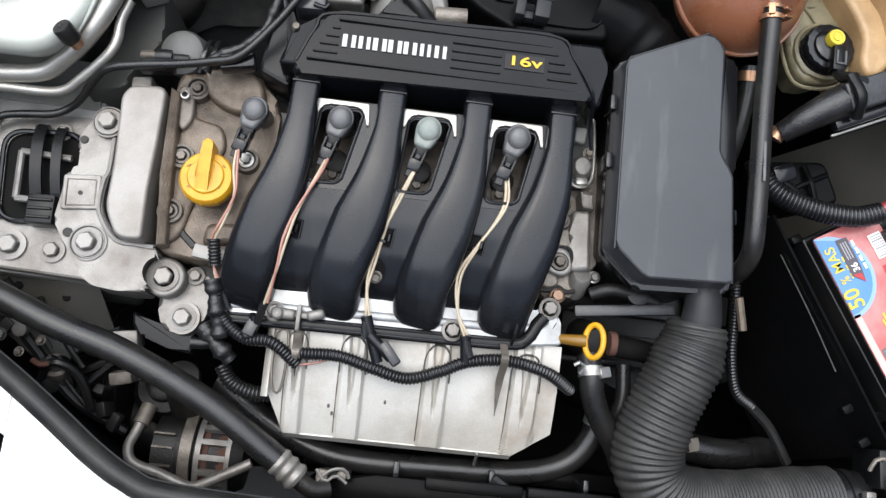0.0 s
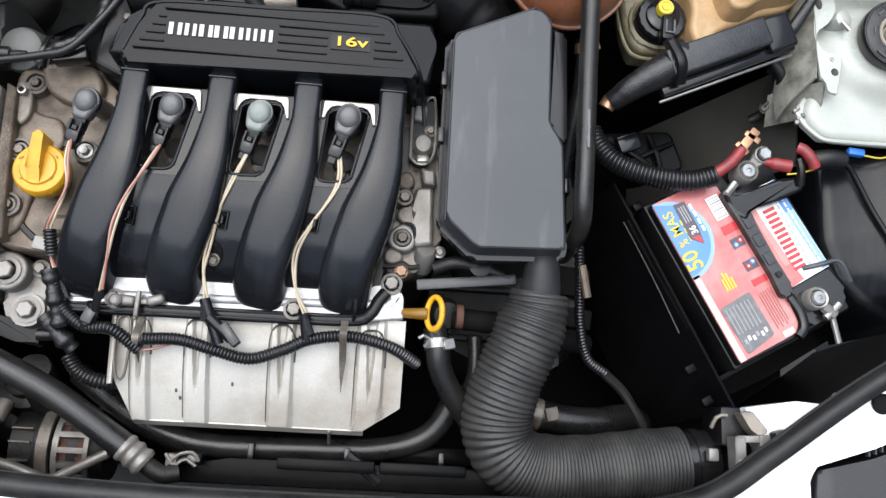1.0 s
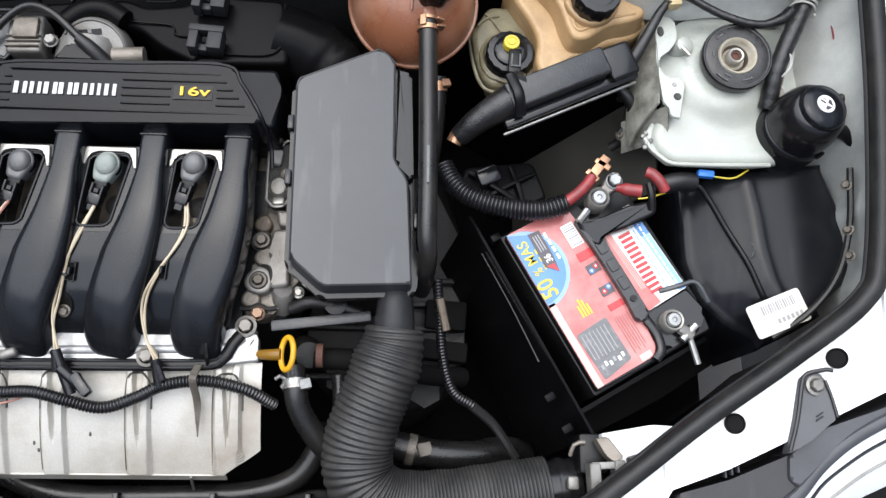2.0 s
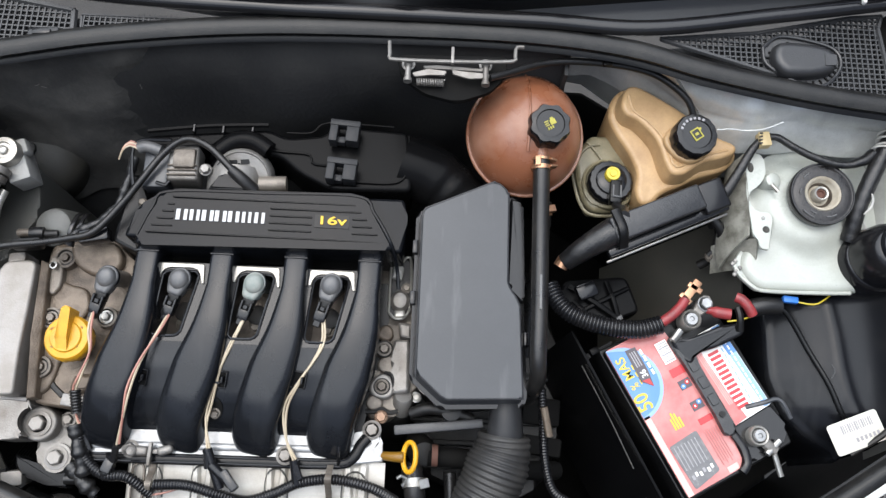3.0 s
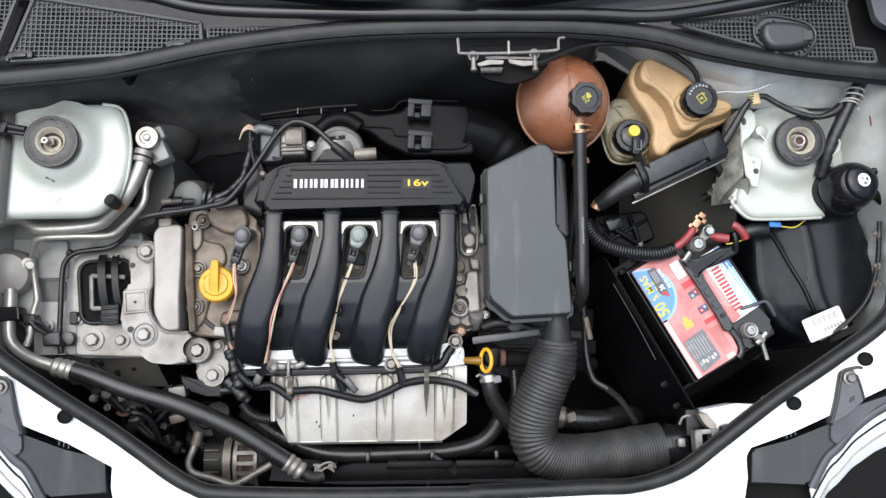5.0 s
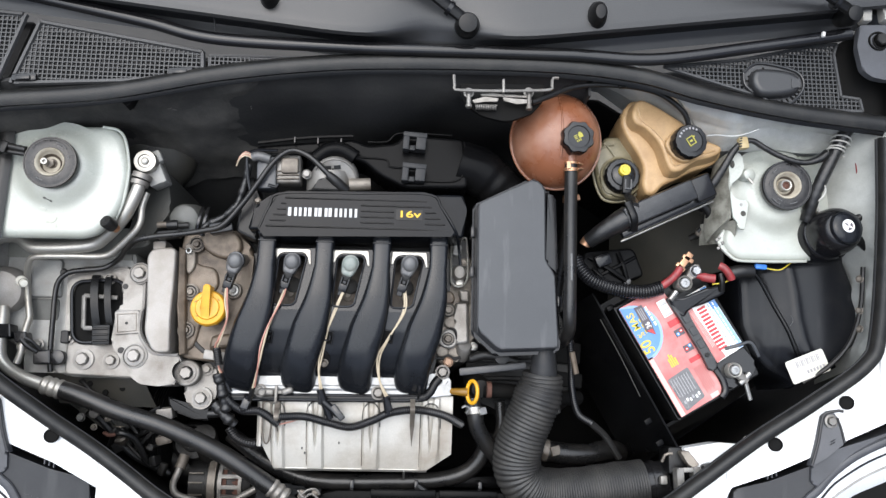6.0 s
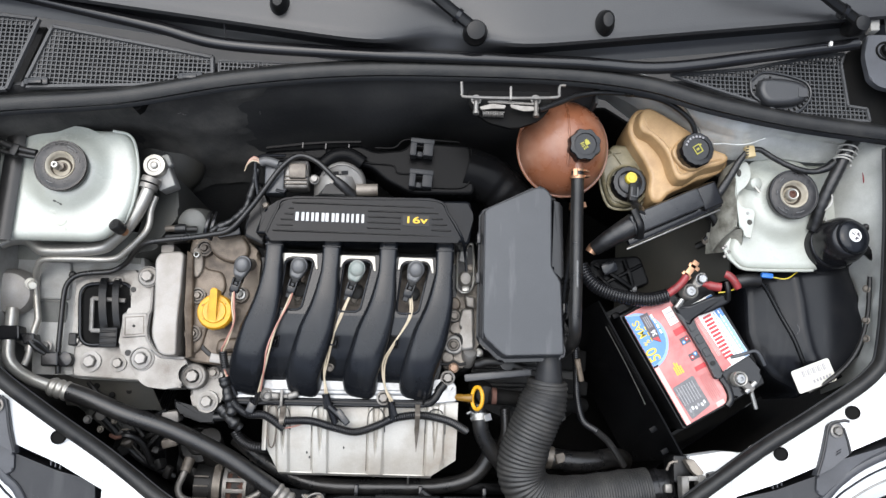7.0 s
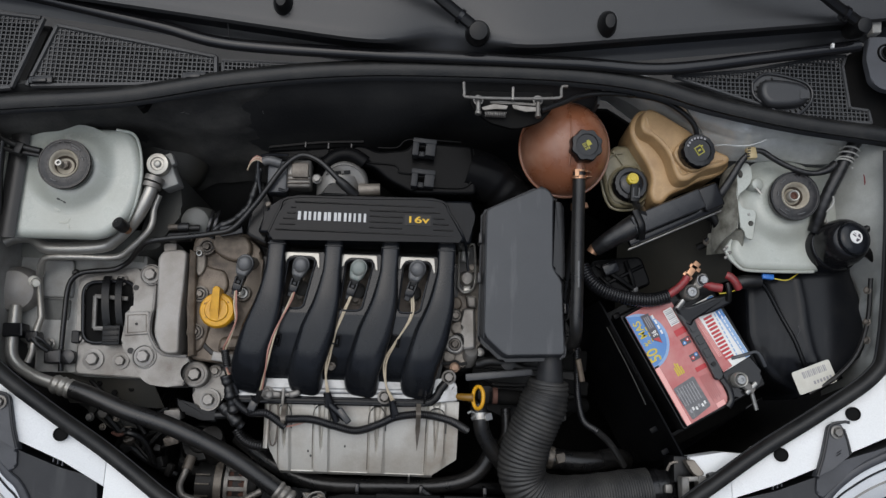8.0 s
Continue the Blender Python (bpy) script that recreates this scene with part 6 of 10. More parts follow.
for x, reach, loom_y, arch_h in ((-0.010, 0.070, -0.146, 0.026), (-0.212, 0.052, -0.160, 0.018)):
    bm = bmesh.new()
    def tongue(u, v, x=x, reach=reach, loom_y=loom_y, arch_h=arch_h):
        y = -0.129 - reach * v
        w = 0.0036 * (1 if v < 0.55 else max(0.12, 1 - (v - 0.55) * 2.1))
        return Vector((x + (u * 2 - 1) * w, y, shield_z(x + 0.02, y) + 0.005 + arch_h * math.exp(-((y - loom_y) / 0.013) ** 2)))
    sheet(bm, 4, 26, tongue, 0.002)
    part("clip", bm, DIRTY_CAST, shield, "dull clip tongue over the loom")
bm = bmesh.new()
tube(bm, [(-0.234, -0.140, 0.8045), (-0.228, -0.136, 0.805), (-0.222, -0.142, 0.8045), (-0.221, -0.175, 0.8015), (-0.224, -0.196, 0.797), (-0.230, -0.197, 0.797), (-0.234, -0.175, 0.8015), (-0.234, -0.140, 0.8045)], 0.0014, 6, 0.004)
part("slot_bead", bm, DIRTY_CAST, shield, "pressed slot outline")
for x, y in ((-0.176, -0.205), (-0.120, -0.196), (-0.172, -0.212)):
    bm = bmesh.new()
    lathe(bm, [(0, 0.0006), (0.0011, 0.0004), (0.0016, -0.001)], Matrix.Translation((x, y, shield_z(x, y) + 0.0004)) @ Matrix.Diagonal((1, 1.7, 1, 1)), 8)
    part("spot", bm, DARK_DULL, shield, "dark spot of grime")
for cx, w in ((-0.156, 0.013), (-0.072, 0.013), (0.018, 0.015), (-0.212, 0.010)):
    # Dark tube outlines the arch at the top of a rib.
    bm = bmesh.new()
    pts = [(cx - w, -0.172), (cx - w * 0.95, -0.150), (cx - w * 0.55, -0.1385), (cx, -0.1355), (cx + w * 0.55, -0.1385), (cx + w * 0.95, -0.150), (cx + w, -0.172)]
    tube(bm, [(x, y, shield_z(x + (0.002 if x > cx else -0.002), y) + 0.0008) for x, y in pts], 0.0012, 6, 0.003)
    part("rib_arch", bm, DARK_DULL, shield, "dark outline of a pressed arch")
    bm = bmesh.new()
    tube(bm, [(cx - w - 0.0006, y, shield_z(cx - w - 0.002, y) + 0.0004) for y in (-0.170, -0.195, -0.215, -0.232)], 0.0006, 5, 0.004)
    part("crease_line", bm, DIRTY_CAST, shield, "dirty crease beside a rib")
bm = bmesh.new()
tube(bm, [(-0.02, -0.238, 0.76), (-0.02, -0.250, 0.742)], 0.0016, 6)
part("stud", bm, ZINC, shield)

# ---- loom over the shield ----
loom = thing("wiring_loom", (-0.10, -0.15, 0.80), "black corrugated wiring loom across the shield", "wiring loom")
for a in ([(-0.303, -0.060, 0.832), (-0.299, -0.085, 0.826)],
          [(-0.297, -0.097, 0.824), (-0.288, -0.130, 0.816), (-0.264, -0.150, 0.814), (-0.236, -0.152, 0.816), (-0.209, -0.170, 0.806)],
          [(-0.207, -0.159, 0.810), (-0.170, -0.158, 0.813), (-0.136, -0.166, 0.811), (-0.102, -0.172, 0.808), (-0.070, -0.162, 0.810), (-0.043, -0.150, 0.814), (-0.004, -0.145, 0.815), (0.037, -0.152, 0.808), (0.066, -0.166, 0.79)]):
    bm = bmesh.new()
    tube(bm, a, ribbed(0.0066, 0.0034, 0.0012), 12, 0.00057)
    part("conduit", bm, CONDUIT, loom, angle=60)
for pts, r in (([(-0.300, -0.098, 0.825), (-0.292, -0.128, 0.818), (-0.286, -0.152, 0.810)], 0.0095), ([(-0.306, -0.142, 0.800), (-0.290, -0.158, 0.802), (-0.276, -0.172, 0.794)], 0.0105), ([(-0.256, -0.138, 0.818), (-0.262, -0.152, 0.815)], 0.0080)):
    bm = bmesh.new()
    tube(bm, pts, lambda s, r=r: r * (0.80 + 0.14 * math.sin(s * 260) + 0.08 * math.sin(s * 610 + 1)), 12, 0.002)
    part("tape_knot", bm, TAPED, loom, "lumpy knot of black tape", 60)
bm = bmesh.new()
tube(bm, [(-0.209, -0.170, 0.806), (-0.195, -0.167, 0.804), (-0.180, -0.162, 0.806)], 0.0013, 6)
part("bare_wire", bm, PINK_WIRE, loom)
for p, q in (((-0.254, -0.128, 0.826), (-0.256, -0.150, 0.814)), ((-0.148, -0.118, 0.828), (-0.132, -0.160, 0.814)), ((-0.050, -0.126, 0.826), (-0.046, -0.152, 0.816)), ((-0.143, -0.135, 0.824), (-0.118, -0.156, 0.818))):
    bm = bmesh.new()
    tube(bm, [p, tuple((Vector(p) + Vector(q)) / 2), q], 0.0055, 10, 0.004, flat=0.8)
    part("branch_sleeve", bm, SHINY_BLACK, loom)
bm = bmesh.new()
box(bm, (0.026, 0.010, 0.010), Matrix.Translation((-0.121, -0.151, 0.821)) @ pose(0, 0, 0, 0, 0, -50), 0.002)
part("plug", bm, CONDUIT, loom)
bm = bmesh.new()
box(bm, (0.018, 0.012, 0.010), Matrix.Translation((-0.256, -0.140, 0.822)) @ pose(0, 0, 0, 0, 0, 70), 0.002)
part("plug", bm, CONDUIT, loom)


# ---- strut caps ----
def arc(m, r, a0, a1, z, n=8):
    """Points of an arc in the plane of the pose m."""
    return [tuple(m @ Vector((r * math.cos(radians(a0 + (a1 - a0) * k / n)), r * math.sin(radians(a0 + (a1 - a0) * k / n)), z))) for k in range(n + 1)]

def strut_cap(at, axis, label, lean):
    root = thing("strut_cap", at, label, "strut cap", "strut caps")
    m = Matrix.Translation(at) @ upright(axis)
    bm = bmesh.new()
    lathe(bm, [(0.0350, -0.014), (0.0372, -0.009), (0.0378, 0.0002), (0.0372, 0.0026), (0.0356, 0.0036), (0.0346, 0.0030), (0.0330, 0.0034), (0.0260, 0.0048), (0.0215, 0.0046), (0.0200, 0.0020), (0.0195, -0.010)], m, 48)
    part("rubber_disc", bm, CAP_RUBBER, root, "worn brown-black rubber disc", 50)
    bm = bmesh.new()
    tube(bm, arc(m, 0.0362, 0, 360, 0.0030, 40), 0.0013, 6, 0.005)
    part("disc_rim", bm, SHINY_BLACK, root)
    c = m @ Matrix.Translation((lean[0], lean[1], 0))
    bm = bmesh.new()
    lathe(bm, [(0.0215, -0.004), (0.0212, 0.0044), (0.0202, 0.0060), (0.0184, 0.0050), (0.0166, 0.0010), (0.0145, -0.0040), (0, -0.0095)], m, 40)
    part("cup_rim", bm, CUP, root, "cream stained metal rim", 50)
    bm = bmesh.new()
    lathe(bm, [(0.0150, -0.0085), (0.0148, -0.0012), (0.0136, -0.0022), (0.0110, -0.0068), (0, -0.0068)], m @ Matrix.Translation((-0.0014, -0.0010, 0)), 36)
    part("cup_bowl", bm, BOWL, root, "dark oily bowl", 50)
    if at[0] < 0:
        bm = bmesh.new()
        six = [(0.0070 * math.cos(math.pi / 3 * k), 0.0070 * math.sin(math.pi / 3 * k)) for k in range(6)]
        plate(bm, six, c @ Matrix.Translation((0.0015, -0.0015, -0.0085)), 0.0085)
        part("nut", bm, DIRTY_CAST, root)
        bm = bmesh.new()
        lathe(bm, [(0.0052, -0.002), (0.0050, 0.0085), (0.0044, 0.0092), (0.0026, 0.0090), (0.0024, 0.004), (0, 0.004)], c @ Matrix.Translation((-0.001, 0.001, 0)), 18)
        part("rod_end", bm, ZINC, root)
    else:
        bm = bmesh.new()
        lathe(bm, [(0.0092, -0.009), (0.0090, 0.0048), (0.0078, 0.0062), (0.0062, 0.0058), (0.0056, 0.002)], c, 28)
        part("collar", bm, PIPE_METAL, root, "pale metal collar", 50)
        bm = bmesh.new()
        lathe(bm, [(0.0056, -0.004), (0.0054, 0.0035), (0.0040, 0.0040), (0.0026, 0.0020), (0, 0.0015)], c, 20)
        part("rod_end", bm, RUST, root, "rusty rod end")
    marks = ((0.0285, -58, -34), (0.0262, -100, -84), (0.0315, -112, -86), (0.0285, 150, 166), (0.0265, 196, 210)) if at[0] > 0 else ((0.0262, 10, 30), (0.0295, 4, 36), (0.0270, -28, -16), (0.0285, 196, 215))
    for r, a0, a1 in marks:
        bm = bmesh.new()
        tube(bm, arc(m, r, a0, a1, 0.0052), 0.0008, 6, 0.002)
        part("moulded_mark", bm, GREY_CAP, root)
    return root
strut_cap((-0.541, 0.194, 0.906), (0.05, -0.06, 1), "black strut cap with bright nut on the pale tower", (-0.004, 0.003))
strut_cap((0.547, 0.200, 0.894), (-0.05, -0.10, 1), "black strut cap with rusty rod end on the tower", (-0.002, -0.001))

# ---- air filter box ----
filter_box = thing("air_filter_box", (0.14, 0.07, 0.70), "satin black plastic air filter box with flat lid", "air filter box")
fz = lambda x, y: 0.871 + 0.075 * (y - 0.05) - 0.07 * (x - 0.14)
bm = bmesh.new()
prism(bm, fillet([(0.0800, 0.160), (0.165, 0.201), (0.180, 0.189), (0.1815, 0.078), (0.1960, 0.058), (0.2020, -0.046), (0.1990, -0.050), (0.114, -0.055), (0.0815, -0.027)], 0.0075, 5), lambda x, y: fz(x, y) - 0.022, fz, 0.0018, 3, grow=0.004)
part("lid", bm, SATIN_LID, filter_box, "satin dark grey lid")
# Thin bead added to draw the highlight along the lid's edge.
edge = fillet([(0.0800, 0.160), (0.165, 0.201), (0.180, 0.189), (0.1815, 0.078), (0.1960, 0.058), (0.2020, -0.046), (0.1990, -0.050), (0.114, -0.055), (0.0815, -0.027)], 0.0075, 5)
bm = bmesh.new()
tube(bm, [(x, y, fz(x, y) - 0.0008) for x, y in edge] + [(*edge[0], fz(*edge[0]) - 0.0008)], 0.0013, 6, 0.006)
part("lid_highlight_bead", bm, LAMP_GREY, filter_box, "thin bead added for the highlight along the lid's edge")
bm = bmesh.new()
prism(bm, fillet([(0.0725, 0.162), (0.160, 0.207), (0.190, 0.196), (0.204, 0.060), (0.210, -0.046), (0.206, -0.058), (0.111, -0.064), (0.0735, -0.032)], 0.006, 3), lambda x, y: fz(x, y) - 0.034, lambda x, y: fz(x, y) - 0.022, 0.003, 3)
part("lip", bm, SHINY_BLACK, filter_box)
bm = bmesh.new()
prism(bm, fillet([(0.078, 0.155), (0.162, 0.198), (0.186, 0.188), (0.198, 0.058), (0.203, -0.045), (0.113, -0.056), (0.080, -0.026)], 0.006, 3), 0.69, lambda x, y: fz(x, y) - 0.033)
part("case", bm, DARK_PLASTIC, filter_box)
bm = bmesh.new()
prism(bm, fillet([(0.1835, 0.186), (0.199, 0.178), (0.203, 0.064), (0.198, 0.060), (0.1845, 0.078)], 0.004, 3), lambda x, y: fz(x, y) - 0.024, lambda x, y: fz(x, y) - 0.008, 0.003, 2)
part("side_step", bm, SHINY_BLACK, filter_box)
for x, y in ((0.207, 0.02), (0.0735, 0.06), (0.0735, 0.12)):
    bm = bmesh.new()
    box(bm, (0.007, 0.016, 0.026), Matrix.Translation((x, y, fz(x, y) - 0.028)), 0.0015)
    part("clip", bm, SHINY_BLACK, filter_box)
# neck of the box and corrugated hose
bm = bmesh.new()
tube(bm, [(0.187, -0.040, 0.825), (0.187, -0.062, 0.826), (0.187, -0.085, 0.822), (0.186, -0.10, 0.815)], lambda s: 0.0165 + 0.10 * min(s, 0.045), 10, 0.005, flat=0.9)
part("neck", bm, CLIP_GREY, filter_box, "grey-black outlet neck", 50)
air_hose = thing("air_hose", (0.20, -0.20, 0.74), "thick black corrugated air hose with a bend", "hose")
bm = bmesh.new()
tube(bm, [(0.187, -0.086, 0.812), (0.185, -0.105, 0.808), (0.176, -0.135, 0.803), (0.160, -0.178, 0.792), (0.152, -0.212, 0.782), (0.158, -0.243, 0.775), (0.185, -0.262, 0.770), (0.225, -0.266, 0.768), (0.290, -0.258, 0.768), (0.352, -0.250, 0.768)],
     lambda s: (0.030 + 0.007 * min(1, s / 0.035)) + 0.0005 * math.sin(s * 61) + 0.0004 * math.sin(s * 173 + 1) - (0.0019 if s < 0.19 else 0.0013) * (0.5 + 0.5 * math.cos(2 * math.pi * (s / 0.0064 if s < 0.19 else 0.19 / 0.0064 + (s - 0.19) / 0.0040))) ** 1.4, 28, 0.0008)
part("corrugation", bm, MATT_HOSE, air_hose, angle=60)
bm = bmesh.new()
tube(bm, [(0.350, -0.250, 0.768), (0.372, -0.247, 0.768), (0.385, -0.245, 0.768)], 0.031, 24, 0.004)
part("coupling", bm, SHINY_BLACK, air_hose)
bm = bmesh.new()
tube(bm, [(0.362, -0.2485, 0.768), (0.370, -0.2475, 0.768)], 0.0335, 24, 0.003)
part("band", bm, SHINY_BLACK, air_hose, "black band")
hose_bracket = thing("hose_bracket", (0.40, -0.235, 0.76), "perforated bare steel bracket beside the air hose", "bracket")
HB = [(0.382, 0.393, -0.222, -0.264), (0.407, 0.418, -0.219, -0.250)]
for x0, x1, y0, y1 in HB:
    bm = bmesh.new()
    prism(bm, fillet([(x0, y0), (x1, y0), (x1 + 0.002, y1), (x0 + 0.002, y1 - 0.006)], 0.002, 2), 0.816, lambda x, y: 0.836 + 0.12 * (y + 0.23), 0.001, 1)
    part("strip", bm, CAST, hose_bracket)
for y, d in ((-0.222, 0.007), (-0.244, 0.006)):
    bm = bmesh.new()
    box(bm, (0.030, d, 0.004), Matrix.Translation((0.400, y - 0.002, 0.833)) @ pose(0, 0, 0, 0, 0, 3), 0.001)
    part("cross_strip", bm, CAST, hose_bracket)
bm = bmesh.new()
prism(bm, fillet([(0.390, -0.198), (0.402, -0.196), (0.417, -0.216), (0.408, -0.222), (0.400, -0.214)], 0.002, 1), 0.815, lambda x, y: 0.832 + 0.25 * (x - 0.40), 0.001, 1)
part("flaking_tab", bm, DIRTY_CAST, hose_bracket, "flaking pale metal tab")
bm = bmesh.new()
box(bm, (0.011, 0.013, 0.010), Matrix.Translation((0.371, -0.241, 0.806)), 0.002)
part("pale_clip", bm, CAST, hose_bracket, "small pale clip")
bm = bmesh.new()
tube(bm, [(0.368, -0.214, 0.812), (0.372, -0.203, 0.818), (0.384, -0.201, 0.818)], 0.0022, 8)
part("hook", bm, DIRTY_CAST, hose_bracket)
bm = bmesh.new()
box(bm, (0.030, 0.040, 0.05), Matrix.Translation((0.392, -0.212, 0.79)), 0.004)
part("duct_end", bm, DARK_PLASTIC, hose_bracket, "black duct end behind the bracket")
bm = bmesh.new()
prism(bm, fillet([(0.420, -0.216), (0.434, -0.212), (0.438, -0.222), (0.424, -0.236)], 0.003, 2), 0.82, 0.842, 0.002, 2)
part("rubber_block", bm, RUBBER, hose_bracket, "small black rubber block")
bolt(car_body, (0.489, -0.181, 0.838), 0.005, mat=CAST)

# ---- coolant tank ----
tank = thing("coolant_tank", (0.199, 0.264, 0.80), "round brown translucent coolant expansion tank", "coolant tank")
bm = bmesh.new()
tc = Vector((0.199, 0.266, 0.869))
prof = [(0.0685 * math.cos(a) * (1.0 if a > 0 else 1.0), 0.064 * math.sin(a)) for a in [radians(-88 + 176 * k / 28) for k in range(29)]]
prof = [(0, -0.064)] + prof + [(0, 0.064)]
lathe(bm, prof, Matrix.Translation(tc) @ upright((0.0, -0.12, 1)) @ Matrix.Diagonal((1, 1.08, 1, 1)), 48)
part("bulb", bm, BROWN_TANK, tank, angle=60)
bm = bmesh.new()
ring = [tuple(tc + Vector((0.0696 * math.cos(2 * math.pi * k / 30), 0.0745 * math.sin(2 * math.pi * k / 30), 0.0015 + 0.009 * math.sin(2 * math.pi * k / 30)))) for k in range(31)]
tube(bm, ring, 0.0022, 6, 0.008)
part("equator_seam", bm, BROWN_TANK, tank)
bm = bmesh.new()
tube(bm, [tuple(tc + Vector((-0.006 + 0.004 * math.sin(a), 0.0755 * math.cos(a), 0.0648 * math.sin(a) + 0.0))) for a in [radians(5 + 120 * k / 12) for k in range(13)]], 0.0016, 6, 0.006)
part("mould_seam", bm, BROWN_TANK, tank)
bm = bmesh.new()
cap_m = Matrix.Translation((0.2175, 0.250, 0.928)) @ upright((0.05, -0.12, 1))
lathe(bm, [(0.019, -0.016), (0.019, 0.004)], cap_m, 28)
part("neck", bm, BROWN_TANK, tank)

def ridged_cap(parent, m, r, h, n, label):
    bm = bmesh.new()
    prof = [(1.0, -0.004), (1.0, h * 0.8), (0.93, h), (0.70, h + 0.0005), (0.66, h - 0.001), (0.0, h - 0.001)]
    segs = n * 6
    rings = []
    for q, z in prof:
        row = []
        for k in range(segs):
            a = 2 * math.pi * k / segs
            w = r * q * (1 + ((0.055 if n < 10 else 0.016) * math.cos(n * a) if q > 0.9 else 0))
            row.append(bm.verts.new(m @ Vector((w * math.cos(a), w * math.sin(a), z))) if q > 0 else None)
        rings.append(row)
    top = bm.verts.new(m @ Vector((0, 0, prof[-1][1])))
    for a, b in zip(rings, rings[1:]):
        for k in range(segs):
            j = (k + 1) % segs
            if b[0] is None:
                bm.faces.new((a[k], a[j], top))
            else:
                bm.faces.new((a[k], a[j], b[j], b[k]))
    return part("cap", bm, SHINY_BLACK, parent, label, 45)

def symbol(parent, m, rects, mat, label):
    for k, q in enumerate(rects):
        bm = bmesh.new()
        plate(bm, q if len(q) > 4 or isinstance(q[0], tuple) else rect(*q), m @ Matrix.Diagonal((0.8, 0.8, 1, 1)), 0.0006)
        part("symbol_bar", bm, mat, parent, label)

cap = ridged_cap(tank, cap_m, 0.0235, 0.018, 8, "black ridged screw cap with a yellow mark")
sym = cap_m @ Matrix.Translation((0, 0, 0.0172)) @ pose(0, 0, 0, 0, 0, 8)
symbol(cap, sym, [(-0.008, 0.004, -0.001, 0.0055), (-0.008, 0.001, -0.002, 0.0025), (-0.008, -0.002, -0.002, -0.0005), (0.000, -0.003, 0.0085, 0.0045), (-0.007, -0.008, -0.005, -0.004), (-0.0035, -0.008, -0.0015, -0.004), (0.0, -0.008, 0.002, -0.004), (0.002, 0.0045, 0.007, 0.0075)], MARK_YELLOW, "yellow printed mark")

def clamp(parent, a, b, r, mat, label="", name="clamp"):
    """A band clamp with its screw lug, round a hose from a to b."""
    bm = bmesh.new()
    tube(bm, [a, tuple((Vector(a) + Vector(b)) / 2), b], r, 18, 0.002)
    c = (Vector(a) + Vector(b)) / 2
    box(bm, (r * 0.9, r * 0.8, r * 0.6), Matrix.Translation(c + Vector((r * 0.75, 0, r * 0.7))) @ pose(0, 0, 0, 0, 20, 15), 0.0008, 1)
    return part(name, bm, mat, parent, label)

tank_hose = thing("coolant_hose", (0.216, 0.08, 0.86), "black rubber coolant hose from the brown tank", "hose")
bm = bmesh.new()
tube(bm, [(0.2135, 0.220, 0.912), (0.214, 0.200, 0.909), (0.216, 0.13, 0.892), (0.217, 0.06, 0.882), (0.217, 0.00, 0.874), (0.219, -0.022, 0.860), (0.218, -0.034, 0.835), (0.215, -0.04, 0.79)], 0.0098, 14, 0.006)
part("hose", bm, HOSE_RUBBER, tank_hose)
def spring_clip(parent, a, b, r):
    """A sprung wire-band clip: two bands, a bridge and two squeeze tabs."""
    a, b = Vector(a), Vector(b)
    d = (b - a)
    bm = bmesh.new()
    for s, e in ((0.0, 0.24), (0.62, 0.95)):
        tube(bm, [a + d * s, a + d * (s + e) / 2, a + d * e], r, 20, 0.0016)
    c = (a + b) / 2
    box(bm, (r * 0.55, d.length * 0.8, r * 0.16), Matrix.Translation(c + Vector((-r * 0.45, 0, r * 0.98))) @ pose(0, 0, 0, 0, -24, 0), 0.0004, 1)
    box(bm, (r * 0.85, r * 0.22, r * 0.75), Matrix.Translation(c + Vector((r * 1.05, d.y * 0.28, r * 0.35))) @ pose(0, 0, 0, 0, 25, 10), 0.0005, 1)
    box(bm, (r * 0.75, r * 0.22, r * 0.75), Matrix.Translation(c + Vector((r * 1.00, -d.y * 0.25, r * 0.45))) @ pose(0, 0, 0, 0, 30, -8), 0.0005, 1)
    return part("clamp", bm, COPPER, parent, "copper-coloured spring clip")
spring_clip(tank_hose, (0.2135, 0.2195, 0.912), (0.2137, 0.2050, 0.910), 0.0116)
bm = bmesh.new()
tube(bm, [(0.2133, 0.236, 0.914), (0.2134, 0.228, 0.9135), (0.2135, 0.218, 0.912)], 0.0088, 14, 0.003)
part("spigot", bm, BROWN_TANK, tank, "moulded outlet spigot")
bm = bmesh.new()
box(bm, (0.0026, 0.078, 0.0008), Matrix.Translation((0.2165, 0.085, 0.8945)) @ pose(0, 0, 0, 2, 0, 0), 0)
part("printed_mark", bm, GREY_CAP, tank_hose, "faint pale printed strip")
under_hose = thing("coolant_hose", (0.213, 0.15, 0.80), "lower black coolant hose with copper clip", "hose")
bm = bmesh.new()
tube(bm, [(0.228, 0.195, 0.835), (0.229, 0.17, 0.825), (0.226, 0.13, 0.81), (0.22, 0.08, 0.78), (0.22, 0.02, 0.74)], 0.010, 12, 0.006)
part("hose", bm, HOSE_RUBBER, under_hose)
clamp(under_hose, (0.228, 0.190, 0.833), (0.2285, 0.180, 0.829), 0.0115, COPPER, "copper-coloured spring clip")

# ---- brake fluid reservoirs ----
beige = thing("fluid_reservoir", (0.37, 0.26, 0.80), "beige plastic fluid reservoir with stepped shoulder", "reservoir")
fluid_top = lambda x, y: 0.893 - 0.08 * max(0, x - 0.39) + 0.06 * (y - 0.29)
